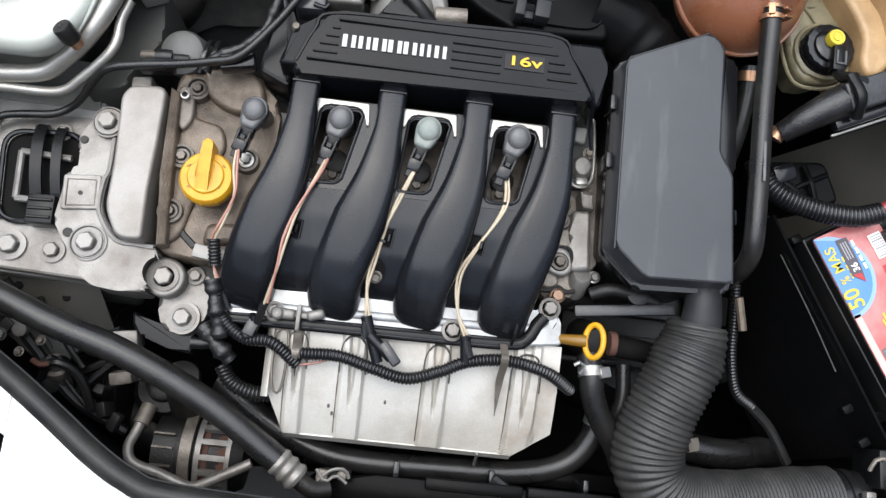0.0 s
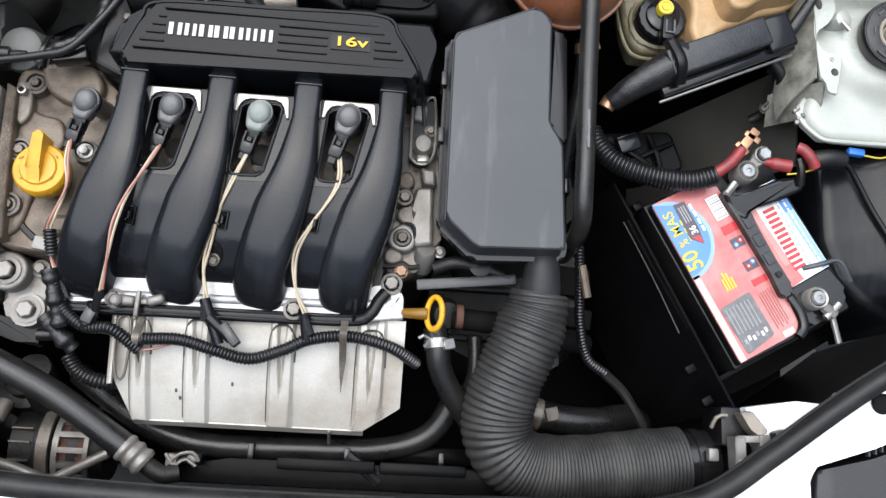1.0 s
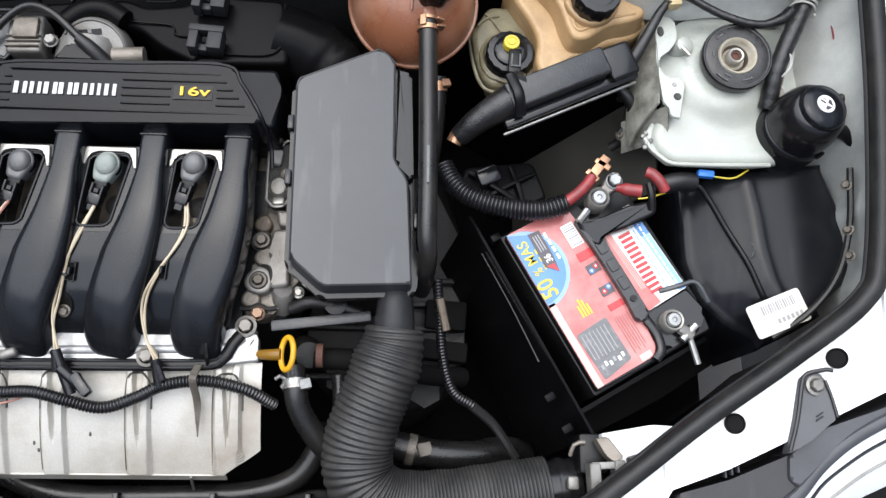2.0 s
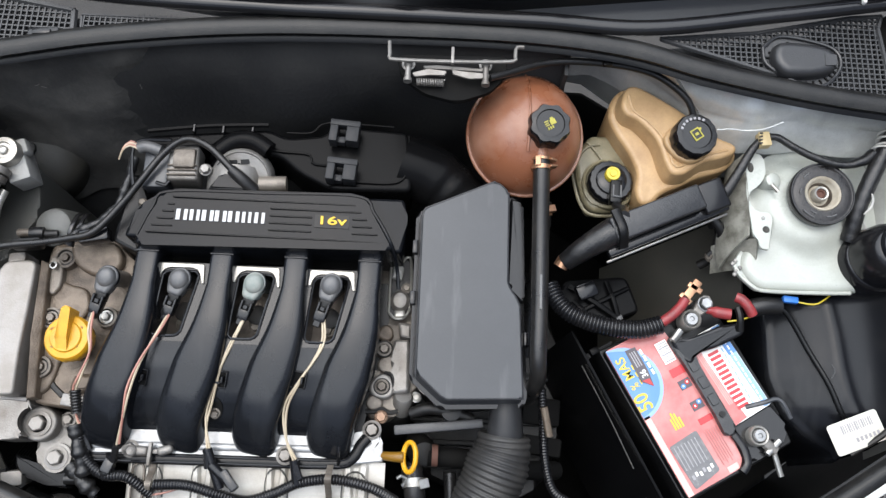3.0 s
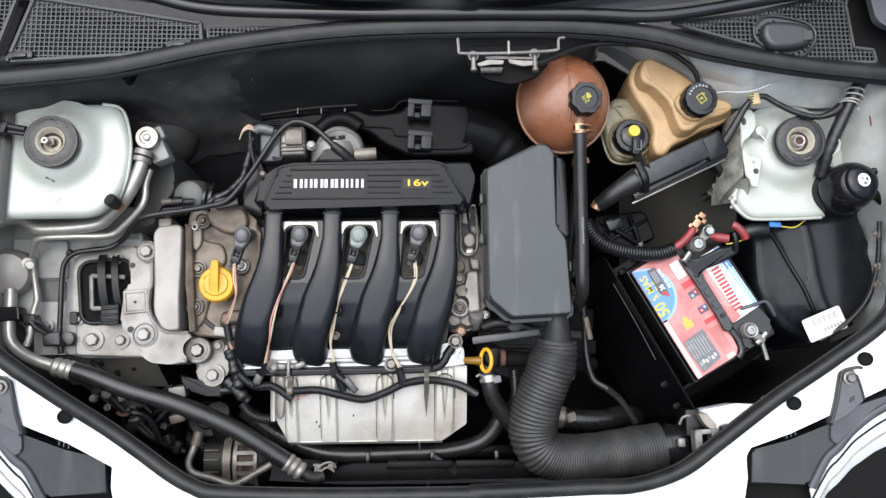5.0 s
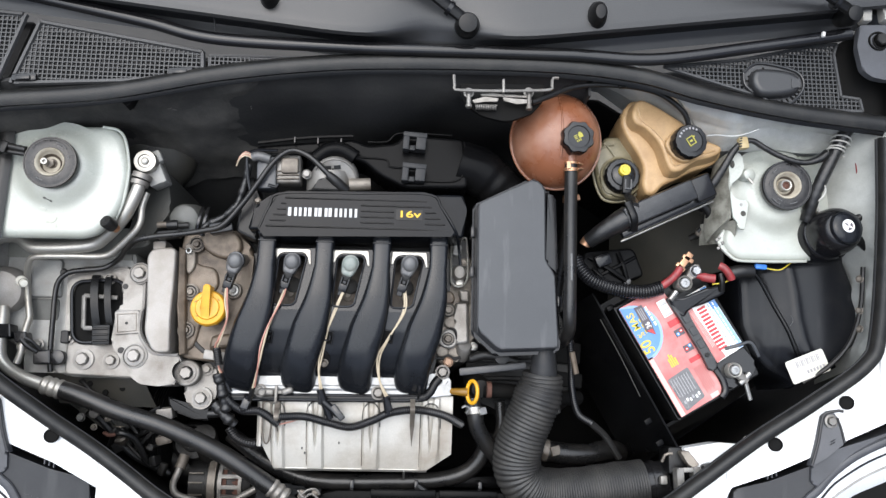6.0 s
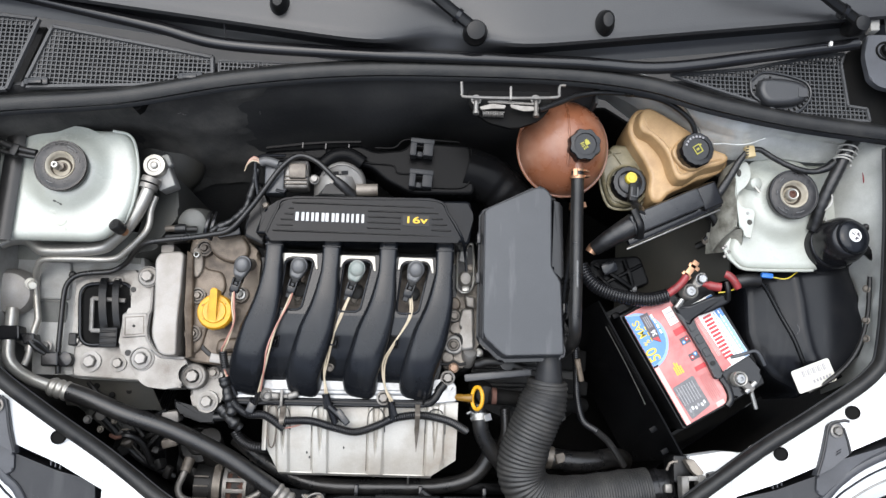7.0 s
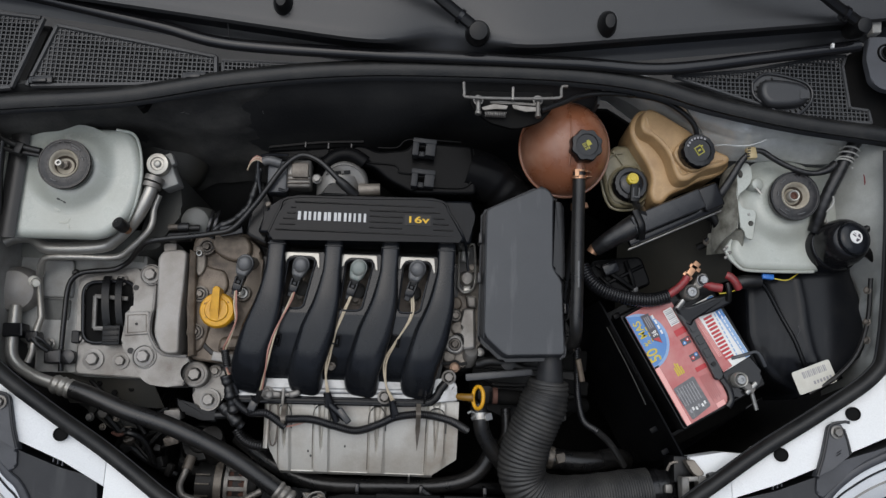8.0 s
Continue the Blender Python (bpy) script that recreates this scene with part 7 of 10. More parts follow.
low_o = loop([(0.303, 0.300), (0.307, 0.322), (0.322, 0.337), (0.344, 0.332), (0.382, 0.309), (0.426, 0.283), (0.456, 0.272), (0.462, 0.256), (0.447, 0.240), (0.413, 0.227), (0.390, 0.214), (0.368, 0.203), (0.354, 0.189), (0.341, 0.190), (0.335, 0.206), (0.337, 0.230), (0.327, 0.254), (0.311, 0.279)], 5)
bm = bmesh.new()
pebble(bm, low_o, 0.775, lambda x, y: fluid_top(x, y) - 0.024, 0.0065, 5, foot=0.004)
part("vessel", bm, BEIGE_TANK, beige, angle=60)
top_o = loop([(0.3130, 0.306), (0.3185, 0.324), (0.331, 0.329), (0.353, 0.319), (0.385, 0.300), (0.427, 0.272), (0.450, 0.263), (0.4520, 0.2535), (0.438, 0.245), (0.413, 0.237), (0.398, 0.227), (0.386, 0.2195), (0.372, 0.2195), (0.364, 0.234), (0.355, 0.260), (0.335, 0.283), (0.318, 0.292)], 5)
bm = bmesh.new()
pebble(bm, top_o, 0.858, fluid_top, 0.0050, 5, foot=-0.0050)
part("raised_top", bm, BEIGE_TANK, beige, "raised moulded top", 60)
bm = bmesh.new()
tube(bm, [(x, y, fluid_top(x, y) - 0.0006) for x, y in ((0.322, 0.316), (0.328, 0.297), (0.345, 0.284), (0.361, 0.266), (0.369, 0.248), (0.374, 0.232), (0.381, 0.2285), (0.398, 0.2385), (0.420, 0.2475), (0.442, 0.2545))], 0.0020, 8, 0.004)
part("moulded_ridge", bm, BEIGE_TANK, beige)
bm = bmesh.new()
pebble(bm, loop([(0.362, 0.262), (0.372, 0.240), (0.392, 0.231), (0.414, 0.242), (0.422, 0.262), (0.408, 0.280), (0.384, 0.286)], 5), 0.87, 0.8975, 0.004, 4)
part("neck_boss", bm, BEIGE_TANK, beige, angle=60)
bcap_m = Matrix.Translation((0.393, 0.259, 0.903)) @ upright((0.05, -0.10, 1))
bm = bmesh.new()
lathe(bm, [(0.022, -0.03), (0.0225, 0.002)], bcap_m, 28)
part("neck", bm, BEIGE_TANK, beige)
cap = ridged_cap(beige, bcap_m, 0.0255, 0.0165, 14, "black screw cap with a yellow mark")
sym = bcap_m @ Matrix.Translation((0, 0, 0.0157)) @ pose(0, 0, 0, 0, 0, 8)
symbol(cap, sym, [(-0.0075, -0.0085, -0.0055, 0.0085), (0.0055, -0.0085, 0.0075, 0.0085), (-0.0055, 0.0065, 0.0055, 0.0085), (-0.0055, -0.0085, 0.0055, -0.0065), (-0.003, -0.002, 0.003, 0.002), (0.0075, 0.003, 0.0105, 0.006)], MARK_YELLOW, "yellow printed mark")
for k in range(7):
    a = radians(40 + k * 16)
    bm = bmesh.new()
    plate(bm, rect(-0.0015, -0.0015, 0.0015, 0.0015), bcap_m @ Matrix.Translation((0.0188 * math.cos(a), 0.0188 * math.sin(a), 0.0170)) @ pose(0, 0, 0, 0, 0, math.degrees(a)), 0.0004)
    part("print_bar", bm, GREY_PRINT, cap)

pale = thing("brake_reservoir", (0.305, 0.24, 0.77), "yellowed translucent brake reservoir with black sensor cap", "reservoir")
bm = bmesh.new()
pebble(bm, fillet([(0.266, 0.255), (0.270, 0.226), (0.278, 0.199), (0.288, 0.188), (0.312, 0.187), (0.333, 0.195), (0.340, 0.217), (0.340, 0.265), (0.320, 0.290), (0.287, 0.290)], 0.008, 4), 0.775, 0.834, 0.007, 5, foot=0.012)
part("vessel", bm, PALE_TANK, pale, angle=50)
bm = bmesh.new()
tube(bm, [(0.2655, 0.262, 0.822), (0.269, 0.226, 0.822), (0.277, 0.198, 0.822), (0.288, 0.187, 0.822), (0.312, 0.186, 0.822), (0.334, 0.195, 0.822), (0.341, 0.217, 0.822)], 0.0022, 6, 0.005)
part("seam", bm, PALE_TANK, pale)
bm = bmesh.new()
lathe(bm, [(0.0345, -0.004), (0.0330, 0.003), (0.0300, 0.0045), (0.0280, 0.002)], Matrix.Translation((0.309, 0.223, 0.834)), 32)
part("neck_ring", bm, PALE_TANK, pale)
for pts in ([(0.278, 0.212, 0.8355), (0.285, 0.199, 0.8355), (0.294, 0.194, 0.8355)], [(0.274, 0.262, 0.8355), (0.284, 0.272, 0.8355), (0.300, 0.276, 0.8355)], [(0.283, 0.278, 0.8355), (0.292, 0.268, 0.8355), (0.300, 0.256, 0.8355)]):
    bm = bmesh.new()
    tube(bm, pts, 0.0016, 6)
    part("moulded_rib", bm, PALE_TANK, pale)
pm = Matrix.Translation((0.309, 0.222, 0.838))
cap = ridged_cap(pale, pm, 0.0272, 0.012, 16, "black round sensor cap")
bm = bmesh.new()
lathe(bm, [(0.019, 0.010), (0.0185, 0.016), (0.014, 0.018), (0, 0.018)], pm, 28)
part("cap_dome", bm, SHINY_BLACK, cap)
bm = bmesh.new()
lathe(bm, [(0.0092, 0.012), (0.0092, 0.020), (0.0084, 0.0220), (0.0060, 0.0220), (0.0055, 0.0212), (0.0045, 0.0212), (0.0041, 0.0224), (0, 0.0224)], Matrix.Translation((0.3085, 0.2262, 0.842)), 24)
part("yellow_button", bm, YELLOW_PRINT, cap, "bright yellow button with a moulded ring")
bm = bmesh.new()
box(bm, (0.014, 0.030, 0.014), Matrix.Translation((0.312, 0.204, 0.856)) @ pose(0, 0, 0, 0, 0, -4), 0.002)
part("plug", bm, DARK_PLASTIC, cap, "black plug")
for dx, w, l in ((-0.0045, 0.0022, 0.016), (0.0045, 0.0022, 0.016), (0.0, 0.011, 0.0022)):
    bm = bmesh.new()
    box(bm, (w, l, 0.003), Matrix.Translation((0.3125 + dx, 0.203 - (0.007 if w > 0.01 else 0), 0.8638)) @ pose(0, 0, 0, 0, 0, -4), 0.0006, 1)
    part("plug_edge", bm, GREY_CAP, cap)
bm = bmesh.new()
tube(bm, [(0.313, 0.190, 0.856), (0.314, 0.180, 0.864), (0.314, 0.170, 0.886), (0.311, 0.158, 0.902)], 0.0062, 10)
part("plug_lead", bm, TAPED, pale, "taped black lead")

# ---- fuse box with taped loom ----
fuse = thing("relay_box", (0.36, 0.17, 0.78), "black slanted relay box with taped cable end", "relay box")
fm = Matrix.Translation((0.350, 0.168, 0.876)) @ pose(0, 0, 0, 8, 0, 25)
bm = bmesh.new()
box(bm, (0.116, 0.030, 0.05), fm, 0.003, 3)
part("lid", bm, BAR_PLASTIC, fuse, "satin black lid")
bm = bmesh.new()
box(bm, (0.034, 0.038, 0.046), Matrix.Translation((0.420, 0.198, 0.866)) @ pose(0, 0, 0, 10, 0, 25), 0.004, 3)
part("end_piece", bm, SHINY_BLACK, fuse)
bm = bmesh.new()
box(bm, (0.160, 0.012, 0.012), fm @ Matrix.Translation((0.012, -0.021, 0.000)), 0.003)
part("lower_rail", bm, SHINY_BLACK, fuse)
bm = bmesh.new()
box(bm, (0.162, 0.0035, 0.005), fm @ Matrix.Translation((0.008, -0.030, -0.002)), 0.002)
part("metal_strip", bm, ZINC, fuse, "shiny metal strip")
bm = bmesh.new()
tube(bm, [(0.306, 0.146, 0.884), (0.288, 0.136, 0.880), (0.268, 0.124, 0.872), (0.250, 0.112, 0.858)], lambda s: 0.0180 - 0.10 * s + 0.0002 * math.sin(s * 410 + 2 * math.sin(s * 190)) + 0.0002 * math.sin(s * 930), 16, 0.003)
part("taped_loom", bm, TAPED, fuse, "black taped cable bundle", 50)
bm = bmesh.new()
tube(bm, [(0.300, 0.164, 0.902), (0.308, 0.140, 0.906), (0.312, 0.124, 0.890)], 0.006, 10, 0.003, flat=0.6)
part("strap", bm, DARK_PLASTIC, fuse)
bm = bmesh.new()
tube(bm, [(0.250, 0.116, 0.858), (0.245, 0.107, 0.854)], 0.0085, 12, 0.003)
part("ferrule", bm, COPPER, fuse, "copper-coloured ferrule")
bm = bmesh.new()
tube(bm, [(0.432, 0.180, 0.85), (0.447, 0.163, 0.84), (0.447, 0.145, 0.80), (0.435, 0.138, 0.785)], 0.006, 10)
part("side_hose", bm, RUBBER, fuse)
connector_plate = thing("plug_carrier", (0.31, 0.09, 0.76), "black moulded plug carrier under the relay box", "carrier")
bm = bmesh.new()
prism(bm, fillet([(0.262, 0.112), (0.345, 0.122), (0.362, 0.075), (0.30, 0.055), (0.258, 0.085)], 0.01, 3), 0.745, 0.775, 0.004, 2)
part("base", bm, DUCT_BLACK, connector_plate)
for a, b, w in (((0.270, 0.104), (0.330, 0.066), 0.004), ((0.318, 0.112), (0.332, 0.068), 0.0035), ((0.290, 0.075), (0.345, 0.105), 0.003), ((0.300, 0.060), (0.275, 0.085), 0.003)):
    bm = bmesh.new()
    p, q = Vector((*a, 0.778)), Vector((*b, 0.778))
    tube(bm, [p, (p + q) / 2 + Vector((0, 0, 0.004)), q], w, 8, 0.006, flat=0.8)
    part("arm", bm, DUCT_BLACK, connector_plate)
bm = bmesh.new()
box(bm, (0.026, 0.020, 0.024), Matrix.Translation((0.290, 0.098, 0.780)) @ pose(0, 0, 0, 8, 0, 24), 0.003)
part("plug", bm, SHINY_BLACK, connector_plate)
bolt(connector_plate, (0.332, 0.066, 0.776), 0.004, mat=GREY_CAP)

# ---- battery ----
bu, bv = Vector((0.495, -0.869, 0)), Vector((0.869, 0.495, 0))
B = Matrix(((bv.x, -bu.x, 0, 0.3035), (bv.y, -bu.y, 0, 0.0105), (0, 0, 1, 0), (0, 0, 0, 1)))
# in the battery's own plan x runs across it (0 to 0.155) and y runs back along it (0 to -0.195)
def bp(x, y, z):
    return B @ Vector((x, y, z))
battery = thing("battery", tuple(bp(0.078, -0.095, 0.62)), "car battery with red and blue printed labels", "battery")
BT = 0.820
def b_prism(bm, outline, z0, z1, bevel=0.0, segs=2):
    t = bmesh.new()
    prism(t, outline, z0, z1, bevel, segs)
    bmesh.ops.transform(t, matrix=B, verts=t.verts)
    me = bpy.data.meshes.new("tmp")
    t.to_mesh(me)
    t.free()
    bm.from_mesh(me)
    bpy.data.meshes.remove(me)
    return bm
bm = bmesh.new()
b_prism(bm, fillet([(0, 0.008), (0.155, 0.008), (0.155, -0.150), (0.150, -0.190), (0.0, -0.190)], 0.004, 3), 0.62, BT - 0.012, 0.002)
part("case", bm, DARK_PLASTIC, battery, "black battery case")
bm = bmesh.new()
b_prism(bm, fillet([(0.002, 0.004), (0.092, 0.004), (0.094, -0.03), (0.148, -0.030), (0.149, -0.138), (0.090, -0.142), (0.084, -0.178), (0.075, -0.187), (0.002, -0.187)], 0.005, 3), BT - 0.013, BT, 0.002)
part("top_cover", bm, DARK_PLASTIC, battery)
def label(outline, mat, text="", z=0.0004, name="label_print"):
    bm = bmesh.new()
    plate(bm, outline, B @ Matrix.Translation((0, 0, BT + z)), 0.0003)
    return part(name, bm, mat, battery, text)
label(fillet([(0.003, 0.003), (0.078, 0.003), (0.090, -0.10), (0.082, -0.176), (0.074, -0.184), (0.003, -0.184)], 0.004, 3), RED_PRINT, "red printed label", 0.0004)
label(rect(0.0035, -0.184, 0.011, -0.085), PINK_PRINT, "pale edge of the label", 0.0009)
# blue oval with lettering
ov = [(0.0035, 0.0025)] + [(0.0035 + 0.0455 * math.sin(radians(a)), -0.043 + 0.0455 * math.cos(radians(a))) for a in range(20, 171, 10)] + [(0.0035, -0.088)]
label(ov, PALE_BLUE_PRINT, "pale blue oval border", 0.0009)
label([(0.0035, 0.0015)] + [(0.0035 + 0.041 * math.sin(radians(a)), -0.043 + 0.041 * math.cos(radians(a))) for a in range(20, 171, 10)] + [(0.0035, -0.084)], BLUE_PRINT, "blue oval on the label", 0.0014)
def b_text(text, size, x, y, mat, squeeze=1.0, shear=0.0, bold=0.0):
    letters("label_lettering", text, size, B @ Matrix.Translation((x, y, BT + 0.0022)) @ pose(0, 0, 0, 0, 0, 90), mat, battery, 0.0002, "printed words " + text, squeeze, shear, bold)
b_text("50", 0.0250, 0.0130, -0.0690, YELLOW_PRINT, 0.86, bold=0.0004)
b_text("%", 0.0150, 0.0140, -0.0485, YELLOW_PRINT, 0.70, bold=0.0002)
b_text("MAS", 0.0165, 0.0135, -0.0255, YELLOW_PRINT, 0.90, bold=0.0002)
label([(0.0240, -0.0073), (0.0375, -0.0085), (0.0370, -0.040), (0.0340, -0.0585), (0.0225, -0.0475)], DARK_PRINT, "", 0.0019)
label([(0.0240, -0.0470), (0.0335, -0.0480), (0.0340, -0.0585)], RED_SIGN, "", 0.0021)
b_text("36", 0.0105, 0.0310, -0.0405, WHITE_PRINT, 0.9, bold=0.0002)
for k in range(3):
    label(rect(0.0270 + 0.0030 * k, -0.031, 0.0283 + 0.0030 * k, -0.012), GREY_PRINT, "", 0.0021)
for k in range(4):
    label(rect(0.0395 + 0.0002 * k, -0.020 - 0.0088 * k, 0.0425 + 0.0002 * k, -0.0135 - 0.0088 * k), WHITE_PRINT, "", 0.0019)
for k in range(3):
    label(rect(0.0215, -0.050 + 0.0095 * k, 0.0232, -0.044 + 0.0095 * k), YELLOW_PRINT, "", 0.0019)
# bar code, red strips, warning squares, data table
label(rect(0.0597, -0.0435, 0.0748, -0.0165), WHITE_PRINT, "white bar code panel", 0.0012)
for k in range(9):
    label(rect(0.0610, -0.0420 + 0.0028 * k, 0.0738, -0.0420 + 0.0028 * k + (0.0010 if k % 3 else 0.0017)), GREY_PRINT, "", 0.0016)
for y0, y1 in ((-0.0610, -0.0510), (-0.1222, -0.1150)):
    label(rect(0.0590, y0, 0.0770, y1), RED_SIGN, "deep red strip on the label", 0.0012)
for y in (-0.0728, -0.0998):
    label(rect(0.0607, y - 0.0056, 0.0757, y + 0.0056), DARK_PRINT, "dark warning square", 0.0012)
    for cx, cy, mat in ((0.0715, y + 0.0010, RED_SIGN), (0.0648, y - 0.0018, BLUE_PRINT)) if y > -0.08 else ((0.0715, y + 0.0022, BLUE_PRINT), (0.0648, y - 0.0005, RED_SIGN)):
        label([(cx + 0.0030 * math.cos(2 * math.pi * k / 14), cy + 0.0030 * math.sin(2 * math.pi * k / 14)) for k in range(14)], mat, "", 0.0016)
        label(rect(cx - 0.0009, cy - 0.0009, cx + 0.0009, cy + 0.0012), WHITE_PRINT, "", 0.0020)
for k, w in enumerate((0.014, 0.020, 0.018, 0.012)):
    label(rect(0.0295 + 0.0034 * k, -0.114, 0.0318 + 0.0034 * k, -0.114 + w), YELLOW_PRINT, "", 0.0012)
label(fillet([(0.0125, -0.1265), (0.0510, -0.1240), (0.0520, -0.1745), (0.0155, -0.1805)], 0.003, 3), TABLE_PRINT, "dark grey printed data table", 0.0012)
for k in range(7):
    label(rect(0.0165 + 0.0046 * k, -0.1580 - 0.001 * (k % 2), 0.0176 + 0.0046 * k, -0.1300), GREY_PRINT, "", 0.0016)
for k in range(6):
    label(rect(0.0185 + 0.0052 * k, -0.1705 + 0.002 * (k % 2), 0.0215 + 0.0052 * k, -0.1655 + 0.002 * (k % 2)), WHITE_PRINT if k % 3 else GREY_PRINT, "", 0.0016)
for k in range(6):
    label(rect(0.0585 + 0.0030 * k, -0.172 + 0.004 * (k % 2), 0.0596 + 0.0030 * k, -0.130), RED_PALE, "", 0.0012)
label(rect(0.0600, -0.183, 0.0740, -0.176), PINK_PRINT, "", 0.0012)
# second sticker with the maker's mark as plain bars
label(fillet([(0.0960, -0.030), (0.1430, -0.030), (0.1467, -0.1390), (0.0955, -0.1410)], 0.002, 2), WHITE_PRINT, "white sticker", 0.0009)
label([(0.0960, -0.030), (0.1040, -0.030), (0.1085, -0.110), (0.1130, -0.1390), (0.0955, -0.1410)], RED_PRINT, "red band on the sticker", 0.0013)
for k in range(3):
    label([(0.0985 + 0.0022 * k, -0.040), (0.0993 + 0.0022 * k, -0.040), (0.1025 + 0.0022 * k, -0.118), (0.1017 + 0.0022 * k, -0.118)], PINK_PRINT, "", 0.0017)
label([(0.1320, -0.031), (0.1425, -0.031), (0.1460, -0.1385), (0.1380, -0.1385)], PALE_BLUE_PRINT, "blue stripe on the sticker", 0.0013)
label([(0.1320, -0.031), (0.1425, -0.031), (0.1440, -0.068), (0.1335, -0.068)], BLUE_PRINT, "deep blue end of the stripe", 0.0016)
for k in range(6):
    y0 = -0.1275 + 0.0124 * k
    for a, b in ((0.0, 0.0038), (0.0060, 0.0098)):
        x0, x1 = 0.1085 + 0.0004 * k, 0.1230 + 0.0004 * k
        label([(x0, y0 + a), (x1, y0 + a), (x1, y0 + b), (x0, y0 + b)], RED_SIGN, "red badge bar", 0.0017)
for k in range(12):
    label(rect(0.1272 + 0.0002 * k, -0.130 + 0.0075 * k, 0.1290 + 0.0002 * k, -0.1245 + 0.0075 * k), PALE_BLUE_PRINT, "", 0.0014)
    label(rect(0.1388 - 0.0002 * k, -0.130 + 0.0075 * k, 0.1406 - 0.0002 * k, -0.1245 + 0.0075 * k), WHITE_PRINT, "", 0.0019)

strap = thing("battery_clamp_bar", tuple(bp(0.09, -0.08, BT)), "black plastic hold-down bar across the battery", "clamp bar")
bm = bmesh.new()
b_prism(bm, fillet([(0.0755, -0.018), (0.0900, -0.018), (0.0960, -0.041), (0.0925, -0.064), (0.0915, -0.109), (0.0925, -0.1395), (0.0850, -0.1490), (0.0760, -0.1445), (0.0780, -0.1186), (0.0775, -0.0685)], 0.004, 3), BT, BT + 0.010, 0.002, 2)
part("bar", bm, BAR_PLASTIC, strap, "grey-black ribbed bar")
for y in (-0.052, -0.074, -0.096):
    bm = bmesh.new()
    b_prism(bm, fillet([(0.0800, y), (0.0900, y), (0.0900, y - 0.014), (0.0802, y - 0.014)], 0.002, 2), BT + 0.009, BT + 0.0112, 0.0006, 1)
    part("raised_pad", bm, BAR_PLASTIC, strap)
bm = bmesh.new()
tube(bm, [bp(*q, BT + 0.004) for q in ((0.0870, -0.148), (0.0885, -0.160), (0.0880, -0.170), (0.0830, -0.183), (0.0720, -0.1885))], 0.0052, 10, 0.004, flat=0.7)
part("hooked_end", bm, SHINY_BLACK, strap, "curved glossy end round the label")
for x, y in ((0.0840, -0.026), (0.0850, -0.122)):
    bm = bmesh.new()
    lathe(bm, [(0.0035, 0.0), (0.0035, 0.002), (0, 0.002)], Matrix.Translation(bp(x, y, BT + 0.0102)), 12)
    part("stud", bm, DARK_PLASTIC, strap)
bm = bmesh.new()
pebble(bm, fillet([(0.379, 0.030), (0.404, 0.034), (0.440, 0.050), (0.466, 0.057), (0.468, 0.041), (0.440, 0.026), (0.412, 0.016), (0.404, 0.002), (0.392, 0.010)], 0.005, 3), BT + 0.001, lambda x, y: BT + 0.014 + 0.003 * math.sin(x * 190) + 0.12 * (y - 0.03), 0.004)
part("rubber_cover", bm, SHINY_BLACK, strap, "glossy black terminal cover")

def terminal(x, y, z, label_text, arms):
    root = thing("battery_terminal", tuple(bp(x, y, z - 0.02)), label_text, "terminal", "battery terminals")
    at = bp(x, y, z)
    bm = bmesh.new()
    lathe(bm, [(0.0118, -0.02), (0.0120, 0.002), (0.0106, 0.004), (0.0088, 0.003), (0.0084, -0.004)], Matrix.Translation(at), 24)
    part("ring", bm, PIPE_METAL, root, "tin-plated clamp ring")
    bm = bmesh.new()
    lathe(bm, [(0.0078, -0.025), (0.0074, 0.0045), (0.0064, 0.0062), (0.0028, 0.0064), (0.0020, 0.0050), (0, 0.0050)], Matrix.Translation(at), 20)
    part("post", bm, FLANGE, root, "lead battery post")
    for a, b, r, mat, nm in arms:
        bm = bmesh.new()
        pa, pb = bp(*a), bp(*b)
        tube(bm, [pa, (pa + pb) / 2, pb], r, 8, 0.004, flat=0.8)
        part(nm, bm, mat, root)
    return root
t1 = thing("battery_terminal", (0.404, 0.055, BT), "tin-plated positive terminal with copper lug", "terminal", "battery terminals")
bm = bmesh.new()
lathe(bm, [(0.0118, -0.02), (0.0120, 0.002), (0.0106, 0.004), (0.0090, 0.002), (0.0086, -0.004)], Matrix.Translation((0.404, 0.055, 0.838)), 26)
part("ring", bm, PIPE_METAL, t1, "tin-plated clamp ring")
bm = bmesh.new()
lathe(bm, [(0.0080, -0.02), (0.0077, 0.0030), (0.0068, 0.0046), (0.0030, 0.0048), (0.0022, 0.0034), (0, 0.0034)], Matrix.Translation((0.404, 0.055, 0.838)), 22)
part("post", bm, FLANGE, t1, "lead battery post")
bm = bmesh.new()
prism(bm, fillet([(0.406, 0.066), (0.414, 0.058), (0.432, 0.072), (0.428, 0.086), (0.416, 0.084)], 0.004, 3), 0.822, 0.840, 0.002, 2)
part("clamp_lug", bm, DULL_PIPE, t1)
bolt(t1, (0.421, 0.074, 0.840), 0.0070, mat=FLANGE, washer=1.3)
bm = bmesh.new()
tube(bm, [(0.392, 0.042, 0.834), (0.386, 0.034, 0.834), (0.382, 0.029, 0.834)], 0.0045, 8, 0.003)
part("cross_bolt", bm, ZINC, t1)
